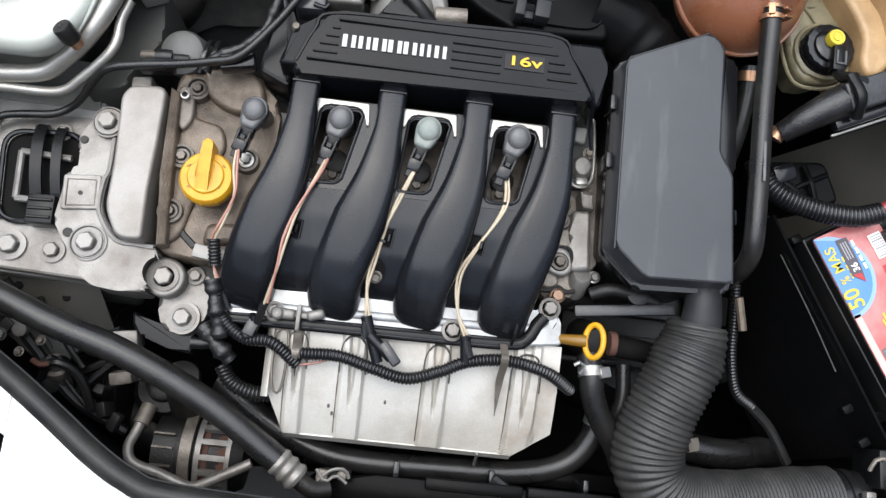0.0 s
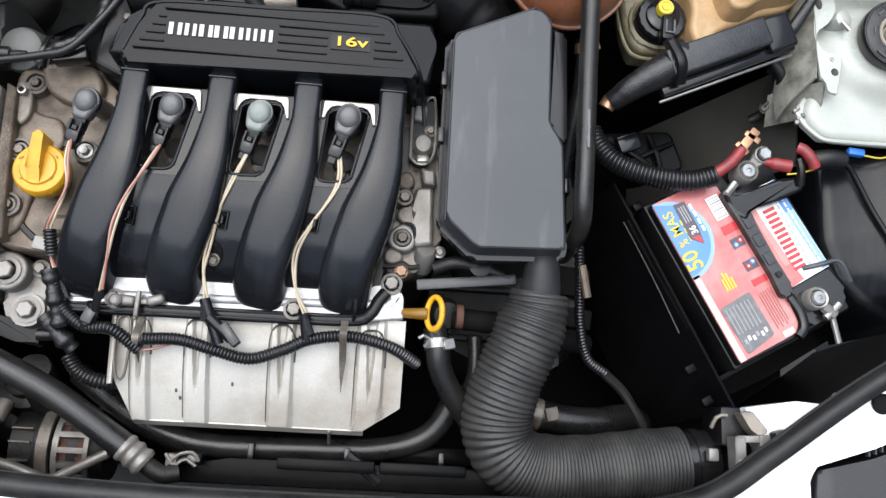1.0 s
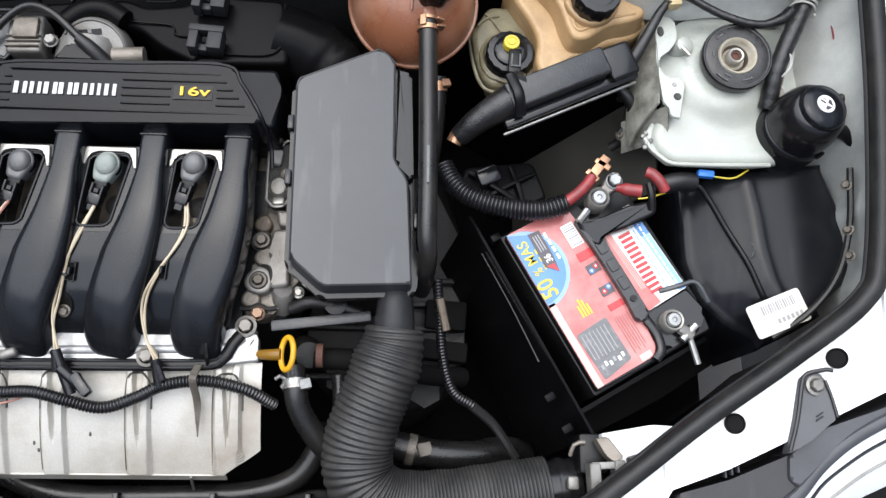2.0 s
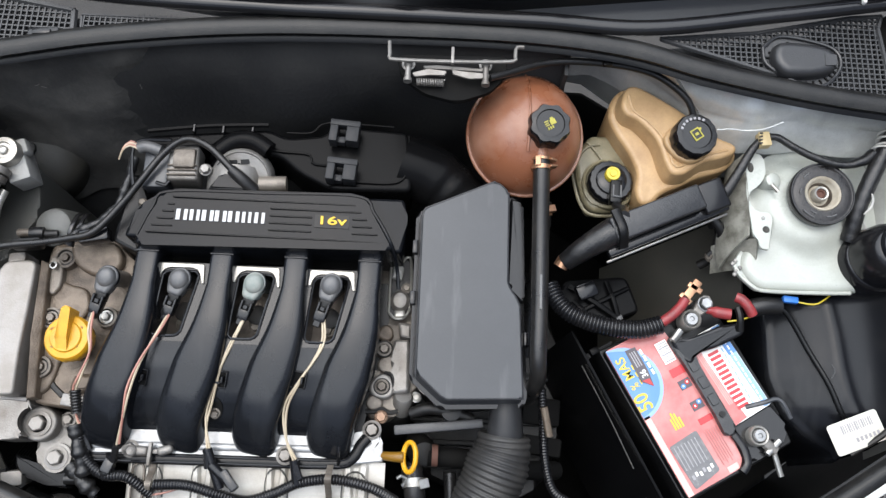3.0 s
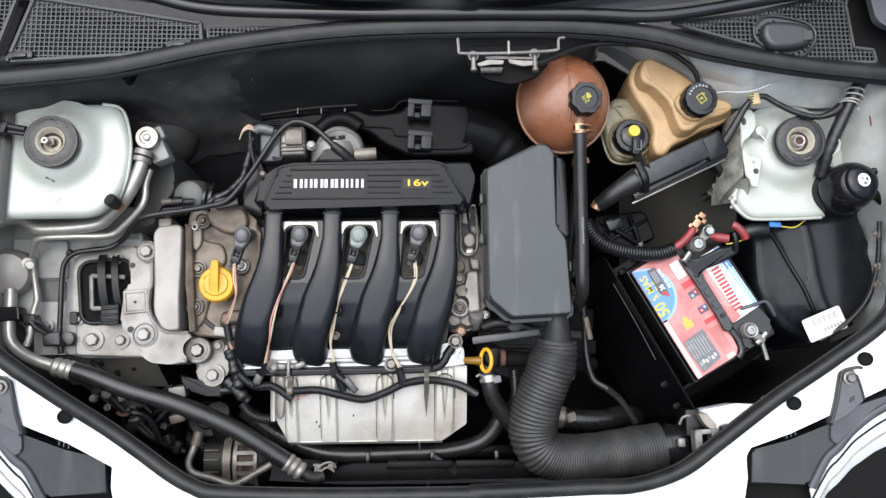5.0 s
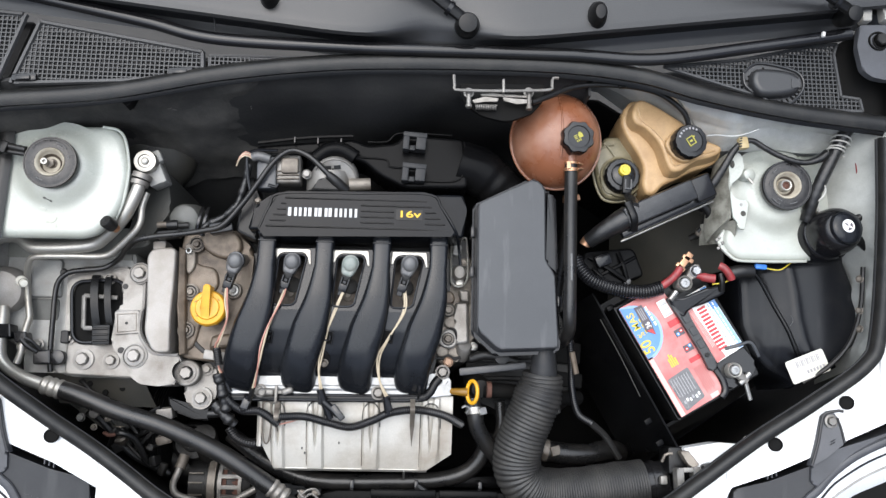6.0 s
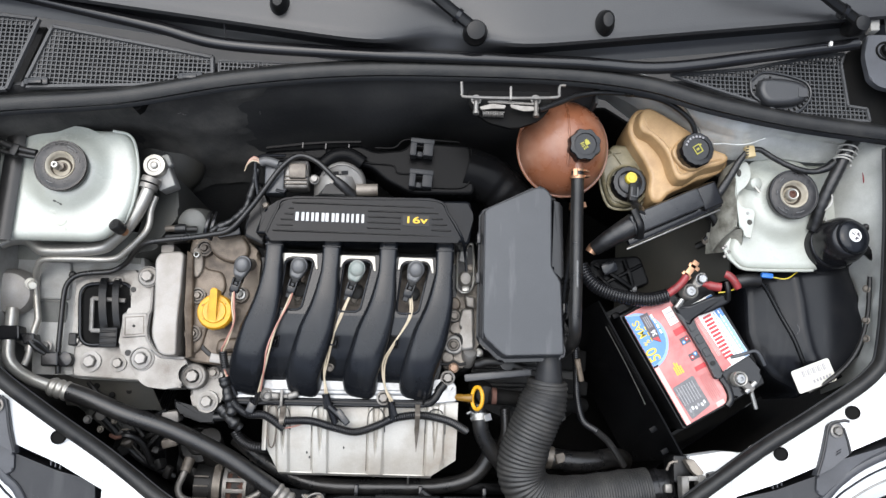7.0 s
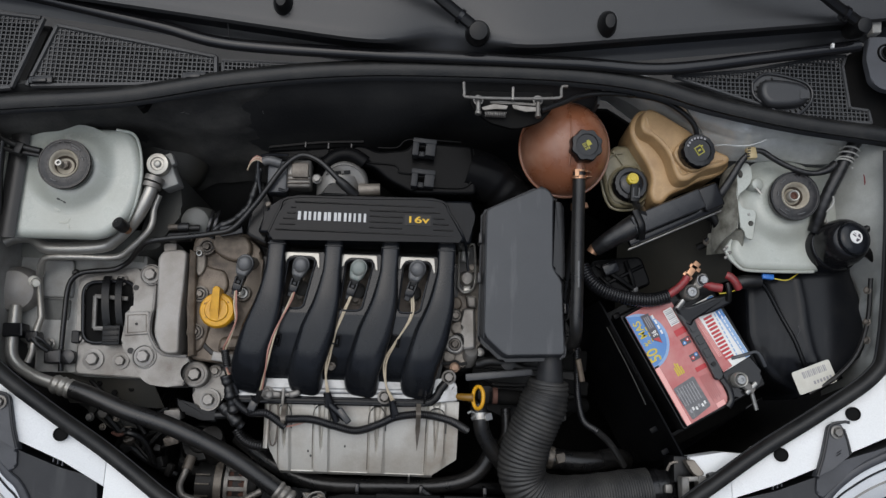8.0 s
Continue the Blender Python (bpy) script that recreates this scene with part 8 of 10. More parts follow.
for a, b, w in (((0.396, 0.078), (0.414, 0.101), 0.0065), ((0.402, 0.097), (0.416, 0.088), 0.0045), ((0.392, 0.084), (0.402, 0.074), 0.0045)):
    bm = bmesh.new()
    p, q = Vector((*a, 0.838)), Vector((*b, 0.846))
    box(bm, ((q - p).length, w * 1.6, 0.005), Matrix.Translation((p + q) / 2) @ pose(0, 0, 0, 0, 0, math.degrees(math.atan2(q.y - p.y, q.x - p.x))), 0.0012)
    part("copper_lug", bm, COPPER, t1, "copper fuse lug")
terminal(0.1100, -0.1620, BT + 0.008, "tin-plated negative terminal with steel clamp", [((0.113, -0.172, BT + 0.006), (0.120, -0.186, BT + 0.004), 0.0065, CAST, "clamp_lug"), ((0.108, -0.184, BT + 0.006), (0.130, -0.178, BT + 0.006), 0.004, ZINC, "cross_bolt"), ((0.119, -0.184, BT + 0.002), (0.113, -0.214, BT - 0.004), 0.0035, ZINC, "screw")])
neg_seat = thing("terminal_seat", tuple(bp(0.115, -0.16, BT - 0.02)), "black plastic corner seat under the negative terminal", "battery seat")
bm = bmesh.new()
b_prism(bm, fillet([(0.092, -0.140), (0.148, -0.138), (0.150, -0.172), (0.132, -0.186), (0.092, -0.186), (0.086, -0.172)], 0.006, 3), BT - 0.012, BT - 0.001, 0.003, 2)
part("seat", bm, SHINY_BLACK, neg_seat)
# red positive cables
cables = thing("positive_cable", (0.43, 0.07, 0.82), "red battery cables joined at the positive terminal", "cable")
bm = bmesh.new()
tube(bm, [(0.369, 0.050, 0.838), (0.380, 0.058, 0.841), (0.390, 0.068, 0.842), (0.397, 0.078, 0.842)], 0.0062, 10)
part("cable", bm, RED_CABLE, cables)
bm = bmesh.new()
tube(bm, [(0.424, 0.068, 0.838), (0.436, 0.064, 0.842), (0.450, 0.062, 0.844)], lambda s: 0.0050 + 0.0020 * (s > 0.008), 10, 0.003)
part("cable", bm, RED_CABLE, cables)
bm = bmesh.new()
tube(bm, [(0.455, 0.082, 0.850), (0.462, 0.078, 0.852), (0.470, 0.068, 0.851), (0.474, 0.062, 0.848)], 0.0062, 10)
part("sleeve", bm, RED_CABLE, cables)
bm = bmesh.new()
tube(bm, [(0.458, 0.070, 0.846), (0.460, 0.058, 0.846), (0.462, 0.044, 0.838)], 0.0045, 8)
part("fork", bm, DARK_PLASTIC, cables, "black cable fork")
bm = bmesh.new()
tube(bm, [(0.446, 0.054, 0.842), (0.460, 0.056, 0.843), (0.476, 0.062, 0.842), (0.495, 0.070, 0.84)], 0.0010, 6)
part("thin_wire", bm, YELLOW_PRINT, cables, "thin yellow wire")
conduit = thing("corrugated_conduit", (0.30, 0.05, 0.80), "black corrugated conduit leading to the battery", "conduit")
bm = bmesh.new()
tube(bm, [(0.236, 0.092, 0.828), (0.246, 0.072, 0.830), (0.264, 0.055, 0.832), (0.300, 0.043, 0.834), (0.340, 0.040, 0.836), (0.368, 0.047, 0.838)], ribbed(0.0115, 0.0042, 0.0015), 16, 0.0007)
part("conduit", bm, CONDUIT, conduit, angle=60)

# ---- battery tray and plates ----
tray = thing("battery_tray", (0.33, -0.08, 0.60), "tall black battery tray wall with a bright scratched edge", "battery tray")
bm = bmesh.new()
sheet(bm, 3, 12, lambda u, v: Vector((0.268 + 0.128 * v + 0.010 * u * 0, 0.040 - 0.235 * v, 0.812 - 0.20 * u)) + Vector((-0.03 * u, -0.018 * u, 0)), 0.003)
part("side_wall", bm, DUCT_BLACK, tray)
bm = bmesh.new()
tube(bm, [(0.281, 0.000, 0.800), (0.312, -0.058, 0.800), (0.341, -0.118, 0.800)], 0.0006, 5)
part("scratched_edge", bm, ZINC, tray)
bm = bmesh.new()
b_prism(bm, [(-0.010, 0.02), (0.185, 0.02), (0.185, -0.205), (-0.010, -0.205)], 0.60, 0.622)
part("floor", bm, DARK_PLASTIC, tray)
bm = bmesh.new()
b_prism(bm, [(-0.006, -0.196), (0.17, -0.196), (0.17, -0.201), (-0.006, -0.201)], 0.62, 0.74)
part("front_wall", bm, DUCT_BLACK, tray)
bm = bmesh.new()
tube(bm, [(0.469, -0.043, 0.822), (0.490, -0.037, 0.824), (0.506, -0.032, 0.824), (0.514, -0.038, 0.824), (0.522, -0.054, 0.822)], 0.0026, 6, 0.004, flat=0.6)
part("hook", bm, SATIN_LID, tray, "black plastic hook")
for k, (x, y) in enumerate(((0.300, 0.018), (0.355, -0.155), (0.372, -0.187))):
    bm = bmesh.new()
    box(bm, (0.012, 0.009, 0.012), Matrix.Translation((x - 0.004, y, 0.800)) @ pose(0, 0, 0, 0, 0, 30), 0.002)
    part("rivet", bm, DUCT_BLACK, tray)

# ---- black side tank with sticker ----
side_tank = thing("washer_tank", (0.60, 0.0, 0.70), "glossy black plastic side tank with white sticker", "tank")
bm = bmesh.new()
TANK_L = ((0.514, 0.080), (0.5165, 0.037), (0.518, -0.003), (0.531, -0.042), (0.558, -0.068), (0.590, -0.086))
TANK_R = ((0.650, 0.094), (0.663, 0.056), (0.670, 0.016), (0.671, -0.013), (0.661, -0.036), (0.631, -0.063))
def on_line(line, v):
    k = min(len(line) - 2, int(v * (len(line) - 1)))
    return Vector(line[k]).lerp(Vector(line[k + 1]), v * (len(line) - 1) - k)
def skirt(k):
    """How far out and down the rounded side of the tank goes."""
    if k < 0.45:
        return 0.010 * math.sin(k / 0.45 * math.pi / 2), 0.010 * (1 - math.cos(k / 0.45 * math.pi / 2))
    return 0.010, 0.010 + 0.12 * (k - 0.45) / 0.55
def tank_at(u, v):
    a, b = min(1, max(0, (u - 0.16) / 0.68)), min(1, max(0, (v - 0.16) / 0.68))
    l, r = on_line(TANK_L, b), on_line(TANK_R, b)
    p = l.lerp(r, a)
    z = 0.833 + 0.06 * (p.y - 0.02) + 0.05 * (p.x - 0.6) - 0.030 * max(0, (0.42 - a) / 0.42) ** 1.3 + 0.002 * math.exp(-((a - 0.42) / 0.05) ** 2)
    out_u, down_u = skirt(max(0, 0.16 - u, u - 0.84) / 0.16)
    out_v, down_v = skirt(max(0, 0.16 - v, v - 0.84) / 0.16)
    p = p + (r - l).normalized() * math.copysign(out_u, u - 0.5)
    p = p + Vector((0.35, -0.94) if v > 0.5 else (0.0, 1.0)) * out_v
    return Vector((p.x, p.y, z - max(down_u, down_v)))
sheet(bm, 44, 44, tank_at, 0.002)
part("shell", bm, TANK_BLACK, side_tank, angle=50)
bm = bmesh.new()
prism(bm, [(0.40, -0.20), (0.52, -0.14), (0.60, -0.09), (0.53, 0.07), (0.50, 0.07)], 0.60, 0.64)
part("lower_tray", bm, DEEP, side_tank)
bm = bmesh.new()
tube(bm, [(0.496, 0.080, 0.838), (0.516, 0.072, 0.838), (0.528, 0.058, 0.834), (0.546, 0.026, 0.830), (0.565, -0.012, 0.832), (0.578, -0.042, 0.828), (0.590, -0.060, 0.820)], 0.0034, 10)
part("rod_hose", bm, DECK_BLACK, side_tank, "black hose lying over the tank")
bm = bmesh.new()
tube(bm, [(0.470, 0.070, 0.838), (0.490, 0.075, 0.842), (0.510, 0.076, 0.84)], 0.011, 10)
part("hose_end", bm, RUBBER, side_tank)
bm = bmesh.new()
tube(bm, [(0.571, 0.010, 0.8335), (0.5735, 0.004, 0.8335), (0.573, 0.000, 0.8335), (0.569, -0.006, 0.833)], 0.0006, 5, 0.002)
part("scratch", bm, GREY_CAP, side_tank, "pale scratch")
sticker = thing("paper_sticker", (0.598, -0.068, 0.80), "white paper sticker with printed bars on the tank", "sticker")
sm = Matrix.Translation((0.590, -0.068, 0.8375)) @ pose(0, 0, 0, 4, -4, 22)
bm = bmesh.new()
plate(bm, fillet(rect(-0.031, -0.018, 0.031, 0.018), 0.004, 3), sm, 0.0006)
part("paper", bm, STICKER, sticker)
for k in range(14):
    bm = bmesh.new()
    plate(bm, rect(-0.016 + 0.0028 * k, 0.003, -0.016 + 0.0028 * k + (0.0012 if k % 3 else 0.0019), 0.013), sm @ Matrix.Translation((0, 0, 0.0007)), 0.0002)
    part("code_bar", bm, GREY_PRINT, sticker)
for k in range(6):
    bm = bmesh.new()
    plate(bm, rect(-0.004 + 0.0052 * k, -0.010, -0.001 + 0.0052 * k, -0.005), sm @ Matrix.Translation((0, 0, 0.0007)), 0.0002)
    part("print_bar", bm, GREY_PRINT, sticker)
blue_clip = thing("blue_clip", (0.518, 0.082, 0.845), "small blue plastic wire clip", "clip")
bm = bmesh.new()
box(bm, (0.018, 0.008, 0.008), Matrix.Translation((0.520, 0.082, 0.849)) @ pose(0, 0, 0, 0, 0, -4), 0.0015)
part("body", bm, BLUE_CLIP, blue_clip)
bm = bmesh.new()
tube(bm, [(0.530, 0.080, 0.848), (0.550, 0.078, 0.850), (0.570, 0.090, 0.846)], 0.0010, 6)
part("wire", bm, YELLOW_PRINT, blue_clip)

# ---- canister ----
can = thing("canister", (0.600, 0.115, 0.80), "black domed canister with a white round mark", "canister")
cm = Matrix.Translation((0.6125, 0.1300, 0.840)) @ upright((0.13, 0.03, 1))
bm = bmesh.new()
lathe(bm, [(0.036, -0.045), (0.0395, -0.020), (0.0400, 0.012), (0.0396, 0.026), (0.0380, 0.0310), (0.0362, 0.0325)], cm, 52)
part("body", bm, SHINY_BLACK, can, angle=50)
bm = bmesh.new()
lathe(bm, [(0.0358, 0.0300), (0.0366, 0.0345), (0.0366, 0.0450), (0.0355, 0.0570), (0.0325, 0.0670), (0.0285, 0.0735), (0.0262, 0.0750)], cm, 52)
part("dome", bm, SHINY_BLACK, can, angle=50)
bm = bmesh.new()
lathe(bm, [(0.0258, 0.0735), (0.0252, 0.0790), (0.0238, 0.0812), (0.0150, 0.0832), (0.0, 0.0838)], cm, 44)
part("top_cap", bm, BLACK_PLASTIC, can, "satin black stepped top", 50)
for a in (205, 330):
    bm = bmesh.new()
    tube(bm, [tuple(cm @ Vector((0.0395 * math.cos(radians(a + k)), 0.0395 * math.sin(radians(a + k)), 0.031))) for k in (-9, 0, 9)], 0.0018, 6, 0.003)
    part("latch_rib", bm, SHINY_BLACK, can)
dm = cm @ Matrix.Translation((0.001, 0.001, 0.0832))
bm = bmesh.new()
lathe(bm, [(0, 0.0013), (0.0098, 0.0011), (0.0102, -0.002)], dm, 28)
part("mark", bm, WHITE_PRINT, can, "white round mark")
turn = dm @ pose(0, 0, 0, 0, 0, 50)
for q in ([(-0.0070, 0.0010), (-0.0010, 0.0018), (-0.0010, 0.0062), (-0.0035, 0.0064)], [(-0.0070, -0.0010), (-0.0010, -0.0018), (-0.0010, -0.0062), (-0.0035, -0.0064)], [(0.0010, -0.0010), (0.0070, -0.0016), (0.0070, 0.0004), (0.0010, 0.0010)], [(0.0012, -0.0040), (0.0058, -0.0042), (0.0058, -0.0034), (0.0012, -0.0032)]):
    bm = bmesh.new()
    plate(bm, q, turn @ Matrix.Translation((0, 0, 0.0014)), 0.0003)
    part("mark_bar", bm, DARK_PRINT, can)
for pts, r in (([(0.630, 0.140, 0.888), (0.650, 0.150, 0.895), (0.664, 0.160, 0.900), (0.676, 0.170, 0.896), (0.690, 0.174, 0.880)], 0.0062), ([(0.622, 0.118, 0.880), (0.645, 0.120, 0.888), (0.660, 0.118, 0.888), (0.674, 0.108, 0.882), (0.682, 0.108, 0.868)], 0.0080), ([(0.640, 0.148, 0.885), (0.655, 0.140, 0.884), (0.664, 0.128, 0.878)], 0.0075)):
    bm = bmesh.new()
    tube(bm, pts, r, 12)
    part("side_pipe", bm, DARK_PLASTIC, can)
bm = bmesh.new()
tube(bm, [(0.676, 0.226, 0.906), (0.668, 0.203, 0.906), (0.661, 0.182, 0.905), (0.656, 0.158, 0.898)], 0.0011, 6)
part("red_wire", bm, RED_CABLE, can, "thin red wire")
bm = bmesh.new()
prism(bm, fillet([(0.590, 0.092), (0.628, 0.092), (0.664, 0.098), (0.660, 0.170), (0.590, 0.165)], 0.008, 3), 0.74, 0.815, 0.004, 2)
part("holder", bm, DEEP, can, "black holder under the canister")

# ---- white bracket and loom near the right tower ----
white_brk = thing("white_bracket", (0.478, 0.19, 0.84), "white painted sheet metal bracket with rusty holes", "bracket")
top_z = lambda x, y: 0.881 + 0.03 * (y - 0.2)
bm = bmesh.new()
prism(bm, fillet([(0.4655, 0.247), (0.470, 0.2535), (0.479, 0.2545), (0.4865, 0.249), (0.4885, 0.231), (0.4850, 0.221), (0.4790, 0.213), (0.4660, 0.2025), (0.4660, 0.190), (0.4745, 0.1795), (0.4890, 0.1795), (0.4930, 0.174), (0.4860, 0.1325), (0.4755, 0.1355), (0.4735, 0.1475), (0.4685, 0.150), (0.4635, 0.202), (0.4640, 0.215)], 0.0028, 3), lambda x, y: top_z(x, y) - 0.0035, top_z, 0.0010, 2)
part("plate", bm, TOWER_PAINT, white_brk)
bm = bmesh.new()
def web(u, v):
    edge = Vector((0.4645 + 0.003 * math.sin(v * 3.1), 0.150 + 0.102 * v, top_z(0.465, 0.15 + 0.102 * v) - 0.001))
    low = Vector((0.437 + 0.021 * v + 0.010 * (1 - v) ** 6, 0.122 + 0.120 * v, 0.828 + 0.014 * v))
    k = u ** 0.85
    return edge.lerp(low, k) + Vector((-0.0035 * math.sin(3.1 * u), 0, 0.002 * math.sin(9 * v) * math.sin(3.1 * u)))
sheet(bm, 14, 24, web, 0.003)
part("side_web", bm, WEB_PAINT, white_brk, "dusty olive-grey side of the bracket")
bm = bmesh.new()
sheet(bm, 10, 8, lambda u, v: Vector((0.4735 - 0.036 * u + 0.004 * v, 0.148 - 0.030 * v + 0.004 * u, 0.8775 - 0.052 * u - 0.020 * v)), 0.003)
part("lower_web", bm, WEB_PAINT, white_brk, "dusty lower corner of the bracket")
for x, y, r, mat in ((0.4700, 0.2350, 0.0030, DARK_OLIVE), (0.4840, 0.1580, 0.0034, DARK_OLIVE), (0.4815, 0.1720, 0.0020, DULL_PAINT)):
    bm = bmesh.new()
    lathe(bm, [(0, 0.0006), (r * 0.75, 0.0006), (r, 0.0010), (r * 1.25, 0.0003)], Matrix.Translation((x, y, top_z(x, y))) @ Matrix.Diagonal((1, 1.7 if y > 0.2 else 1, 1, 1)), 16)
    part("bore", bm, mat, white_brk)
bm = bmesh.new()
lathe(bm, [(0.0095, -0.02), (0.0095, 0.0), (0.0075, 0.0015), (0, 0.0016)], Matrix.Translation((0.4960, 0.2190, 0.884)) @ upright((0.2, -0.1, 1)), 22)
part("lug", bm, TOWER_PAINT, white_brk)
bm = bmesh.new()
tube(bm, [(0.4905, 0.2120, 0.889), (0.4980, 0.2030, 0.889)], 0.0026, 8, 0.003)
part("pin", bm, PIPE_METAL, white_brk, "bright pin")
bm = bmesh.new()
prism(bm, fillet([(0.452, 0.122), (0.458, 0.108), (0.477, 0.0905), (0.505, 0.091), (0.505, 0.150), (0.472, 0.155)], 0.004, 2), 0.848, 0.8545, 0.003, 2)
part("foot", bm, TOWER_PAINT, white_brk, "white foot welded to the tower")
bm = bmesh.new()
tube(bm, [(0.453, 0.119, 0.856), (0.459, 0.107, 0.857), (0.468, 0.0975, 0.858), (0.477, 0.0905, 0.859), (0.490, 0.0885, 0.860), (0.52, 0.0885, 0.860), (0.56, 0.0895, 0.860), (0.590, 0.0915, 0.858)], 0.0024, 8)
part("bottom_bead", bm, TOWER_PAINT, white_brk)
dice = random.Random(4)
for k in range(7):
    bm = bmesh.new()
    c = Vector((0.4515 + 0.0035 * (k % 3) + dice.uniform(-0.001, 0.001), 0.121 - 0.0022 * k + 0.006 * (k % 2), 0.857))
    lathe(bm, [(0.0026, -0.003), (0.0024, 0.001), (0, 0.0022)], Matrix.Translation(c) @ upright((dice.uniform(-0.5, 0.5), dice.uniform(-0.5, 0.5), 1)), 8)
    part("weld_blob", bm, CAST, white_brk, "rough weld blob")
bolt(white_brk, (0.4405, 0.142, 0.815), 0.0048, axis=(-0.7, -0.3, 0.7), mat=DIRTY_CAST)
bm = bmesh.new()
tube(bm, [(0.431, 0.170, 0.845), (0.438, 0.178, 0.842), (0.445, 0.168, 0.832), (0.443, 0.150, 0.822), (0.436, 0.142, 0.815)], 0.0042, 10)
part("grommet_lead", bm, RUBBER, white_brk, "black lead looping past the bracket")
small_plug = thing("cream_plug", (0.478, 0.262, 0.90), "small cream plug with wires", "plug")
bm = bmesh.new()
box(bm, (0.0135, 0.018, 0.012), Matrix.Translation((0.4795, 0.262, 0.902)) @ pose(0, 0, 0, 0, 0, 8), 0.0015)
part("housing", bm, PLUG_CREAM, small_plug)
for k in range(4):
    bm = bmesh.new()
    box(bm, (0.0040, 0.0022, 0.003), Matrix.Translation((0.4735 + 0.0004 * k, 0.2555 + 0.0042 * k, 0.9075)) @ pose(0, 0, 0, 0, 0, 8), 0.0004, 1)
    part("pin", bm, DARK_OLIVE, small_plug)
right_loom = thing("wiring_loom", (0.57, 0.25, 0.89), "taped black wiring loom with wire springs by the tower", "wiring loom")
bm = bmesh.new()
tube(bm, [(0.484, 0.266, 0.903), (0.496, 0.2655, 0.904), (0.513, 0.255, 0.904), (0.534, 0.244, 0.904), (0.556, 0.236, 0.905), (0.575, 0.234, 0.906), (0.594, 0.240, 0.908), (0.606, 0.250, 0.91)], lambda s: 0.0044 + 0.0001 * math.sin(s * 600) + 0.002 * max(0, min(1, (s - 0.10) / 0.02)), 12, 0.002)
part("lead", bm, TAPED, right_loom, angle=50)
bm = bmesh.new()
tube(bm, [(0.476, 0.262, 0.901), (0.466, 0.250, 0.897), (0.454, 0.228, 0.890), (0.440, 0.204, 0.880), (0.430, 0.190, 0.868)], lambda s: 0.0045 + 0.03 * min(s, 0.08), 12, flat=0.75)
part("lead", bm, TAPED, right_loom)
bm = bmesh.new()
tube(bm, [(0.640, 0.294, 0.928), (0.626, 0.270, 0.918), (0.611, 0.238, 0.910), (0.597, 0.207, 0.902), (0.589, 0.182, 0.892), (0.585, 0.152, 0.872)], lambda s: 0.0094 + 0.0003 * math.sin(s * 90) + 0.00015 * math.sin(s * 510 + 1), 14, 0.002)
part("trunk", bm, TAPED, right_loom, angle=50)
bm = bmesh.new()
hp = []
for k in range(52):
    a, s = k * 0.5, k / 51
    c = Vector((0.626, 0.270, 0.918)).lerp(Vector((0.612, 0.240, 0.910)), s * (0.75 + 0.1 * math.sin(3 * s)))
    w = 0.0118 + 0.0012 * math.sin(a * 0.31)
    hp.append(tuple(c + Vector((w * math.cos(a), -0.0045 * math.cos(a) + 0.001 * math.sin(a * 0.7), w * math.sin(a)))))
tube(bm, hp, 0.0013, 6, 0.003)
part("wire_coil", bm, PALE_WIRE, right_loom, "pale wire wound round the loom")
for pts in ([(0.594, 0.205, 0.908), (0.601, 0.196, 0.906), (0.601, 0.186, 0.902), (0.594, 0.178, 0.898), (0.583, 0.174, 0.894)], [(0.592, 0.174, 0.888), (0.600, 0.170, 0.884), (0.603, 0.160, 0.880)], [(0.634, 0.290, 0.934), (0.648, 0.288, 0.936), (0.654, 0.294, 0.936)]):
    bm = bmesh.new()
    tube(bm, pts, 0.0014, 6)
    part("loose_wire", bm, PALE_WIRE, right_loom)
bm = bmesh.new()
tube(bm, [(0.611, 0.215, 0.880), (0.606, 0.190, 0.878), (0.600, 0.165, 0.874)], 0.0010, 6)
part("thin_wire", bm, RUST_BRASS, right_loom)
for y, z in ((0.062, 0.88), (0.015, 0.872), (-0.012, 0.868)):
    bolt(car_body, (0.658, y, z), 0.0038, axis=(-0.7, 0, 0.7), mat=DIRTY_CAST)
bm = bmesh.new()
tube(bm, [(0.662, 0.080, 0.884), (0.660, 0.02, 0.872), (0.648, -0.03, 0.858), (0.622, -0.066, 0.842), (0.585, -0.092, 0.828)], 0.0036, 8)
part("edge_cable", bm, RUBBER, car_body, "black cable along the inner wing")

# ---- throttle body and air duct behind the manifold ----
duct = thing("air_duct", (-0.06, 0.23, 0.80), "black plastic air duct behind the manifold", "air duct")
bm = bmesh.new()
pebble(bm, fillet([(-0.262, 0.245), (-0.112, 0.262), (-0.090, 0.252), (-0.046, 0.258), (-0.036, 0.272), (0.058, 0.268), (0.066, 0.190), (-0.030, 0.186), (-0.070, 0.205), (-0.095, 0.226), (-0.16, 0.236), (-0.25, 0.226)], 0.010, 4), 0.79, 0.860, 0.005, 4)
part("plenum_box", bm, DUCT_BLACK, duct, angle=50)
bm = bmesh.new()
tube(bm, [(0.05, 0.235, 0.835), (0.085, 0.225, 0.830), (0.115, 0.205, 0.822), (0.14, 0.18, 0.81)], lambda s: 0.038 - 0.0012 * (1 + math.cos(2 * math.pi * s / 0.02)) * (1 if s > 0.05 else 0), 20, 0.004)
part("elbow", bm, DUCT_BLACK, duct, "ribbed black elbow", 50)
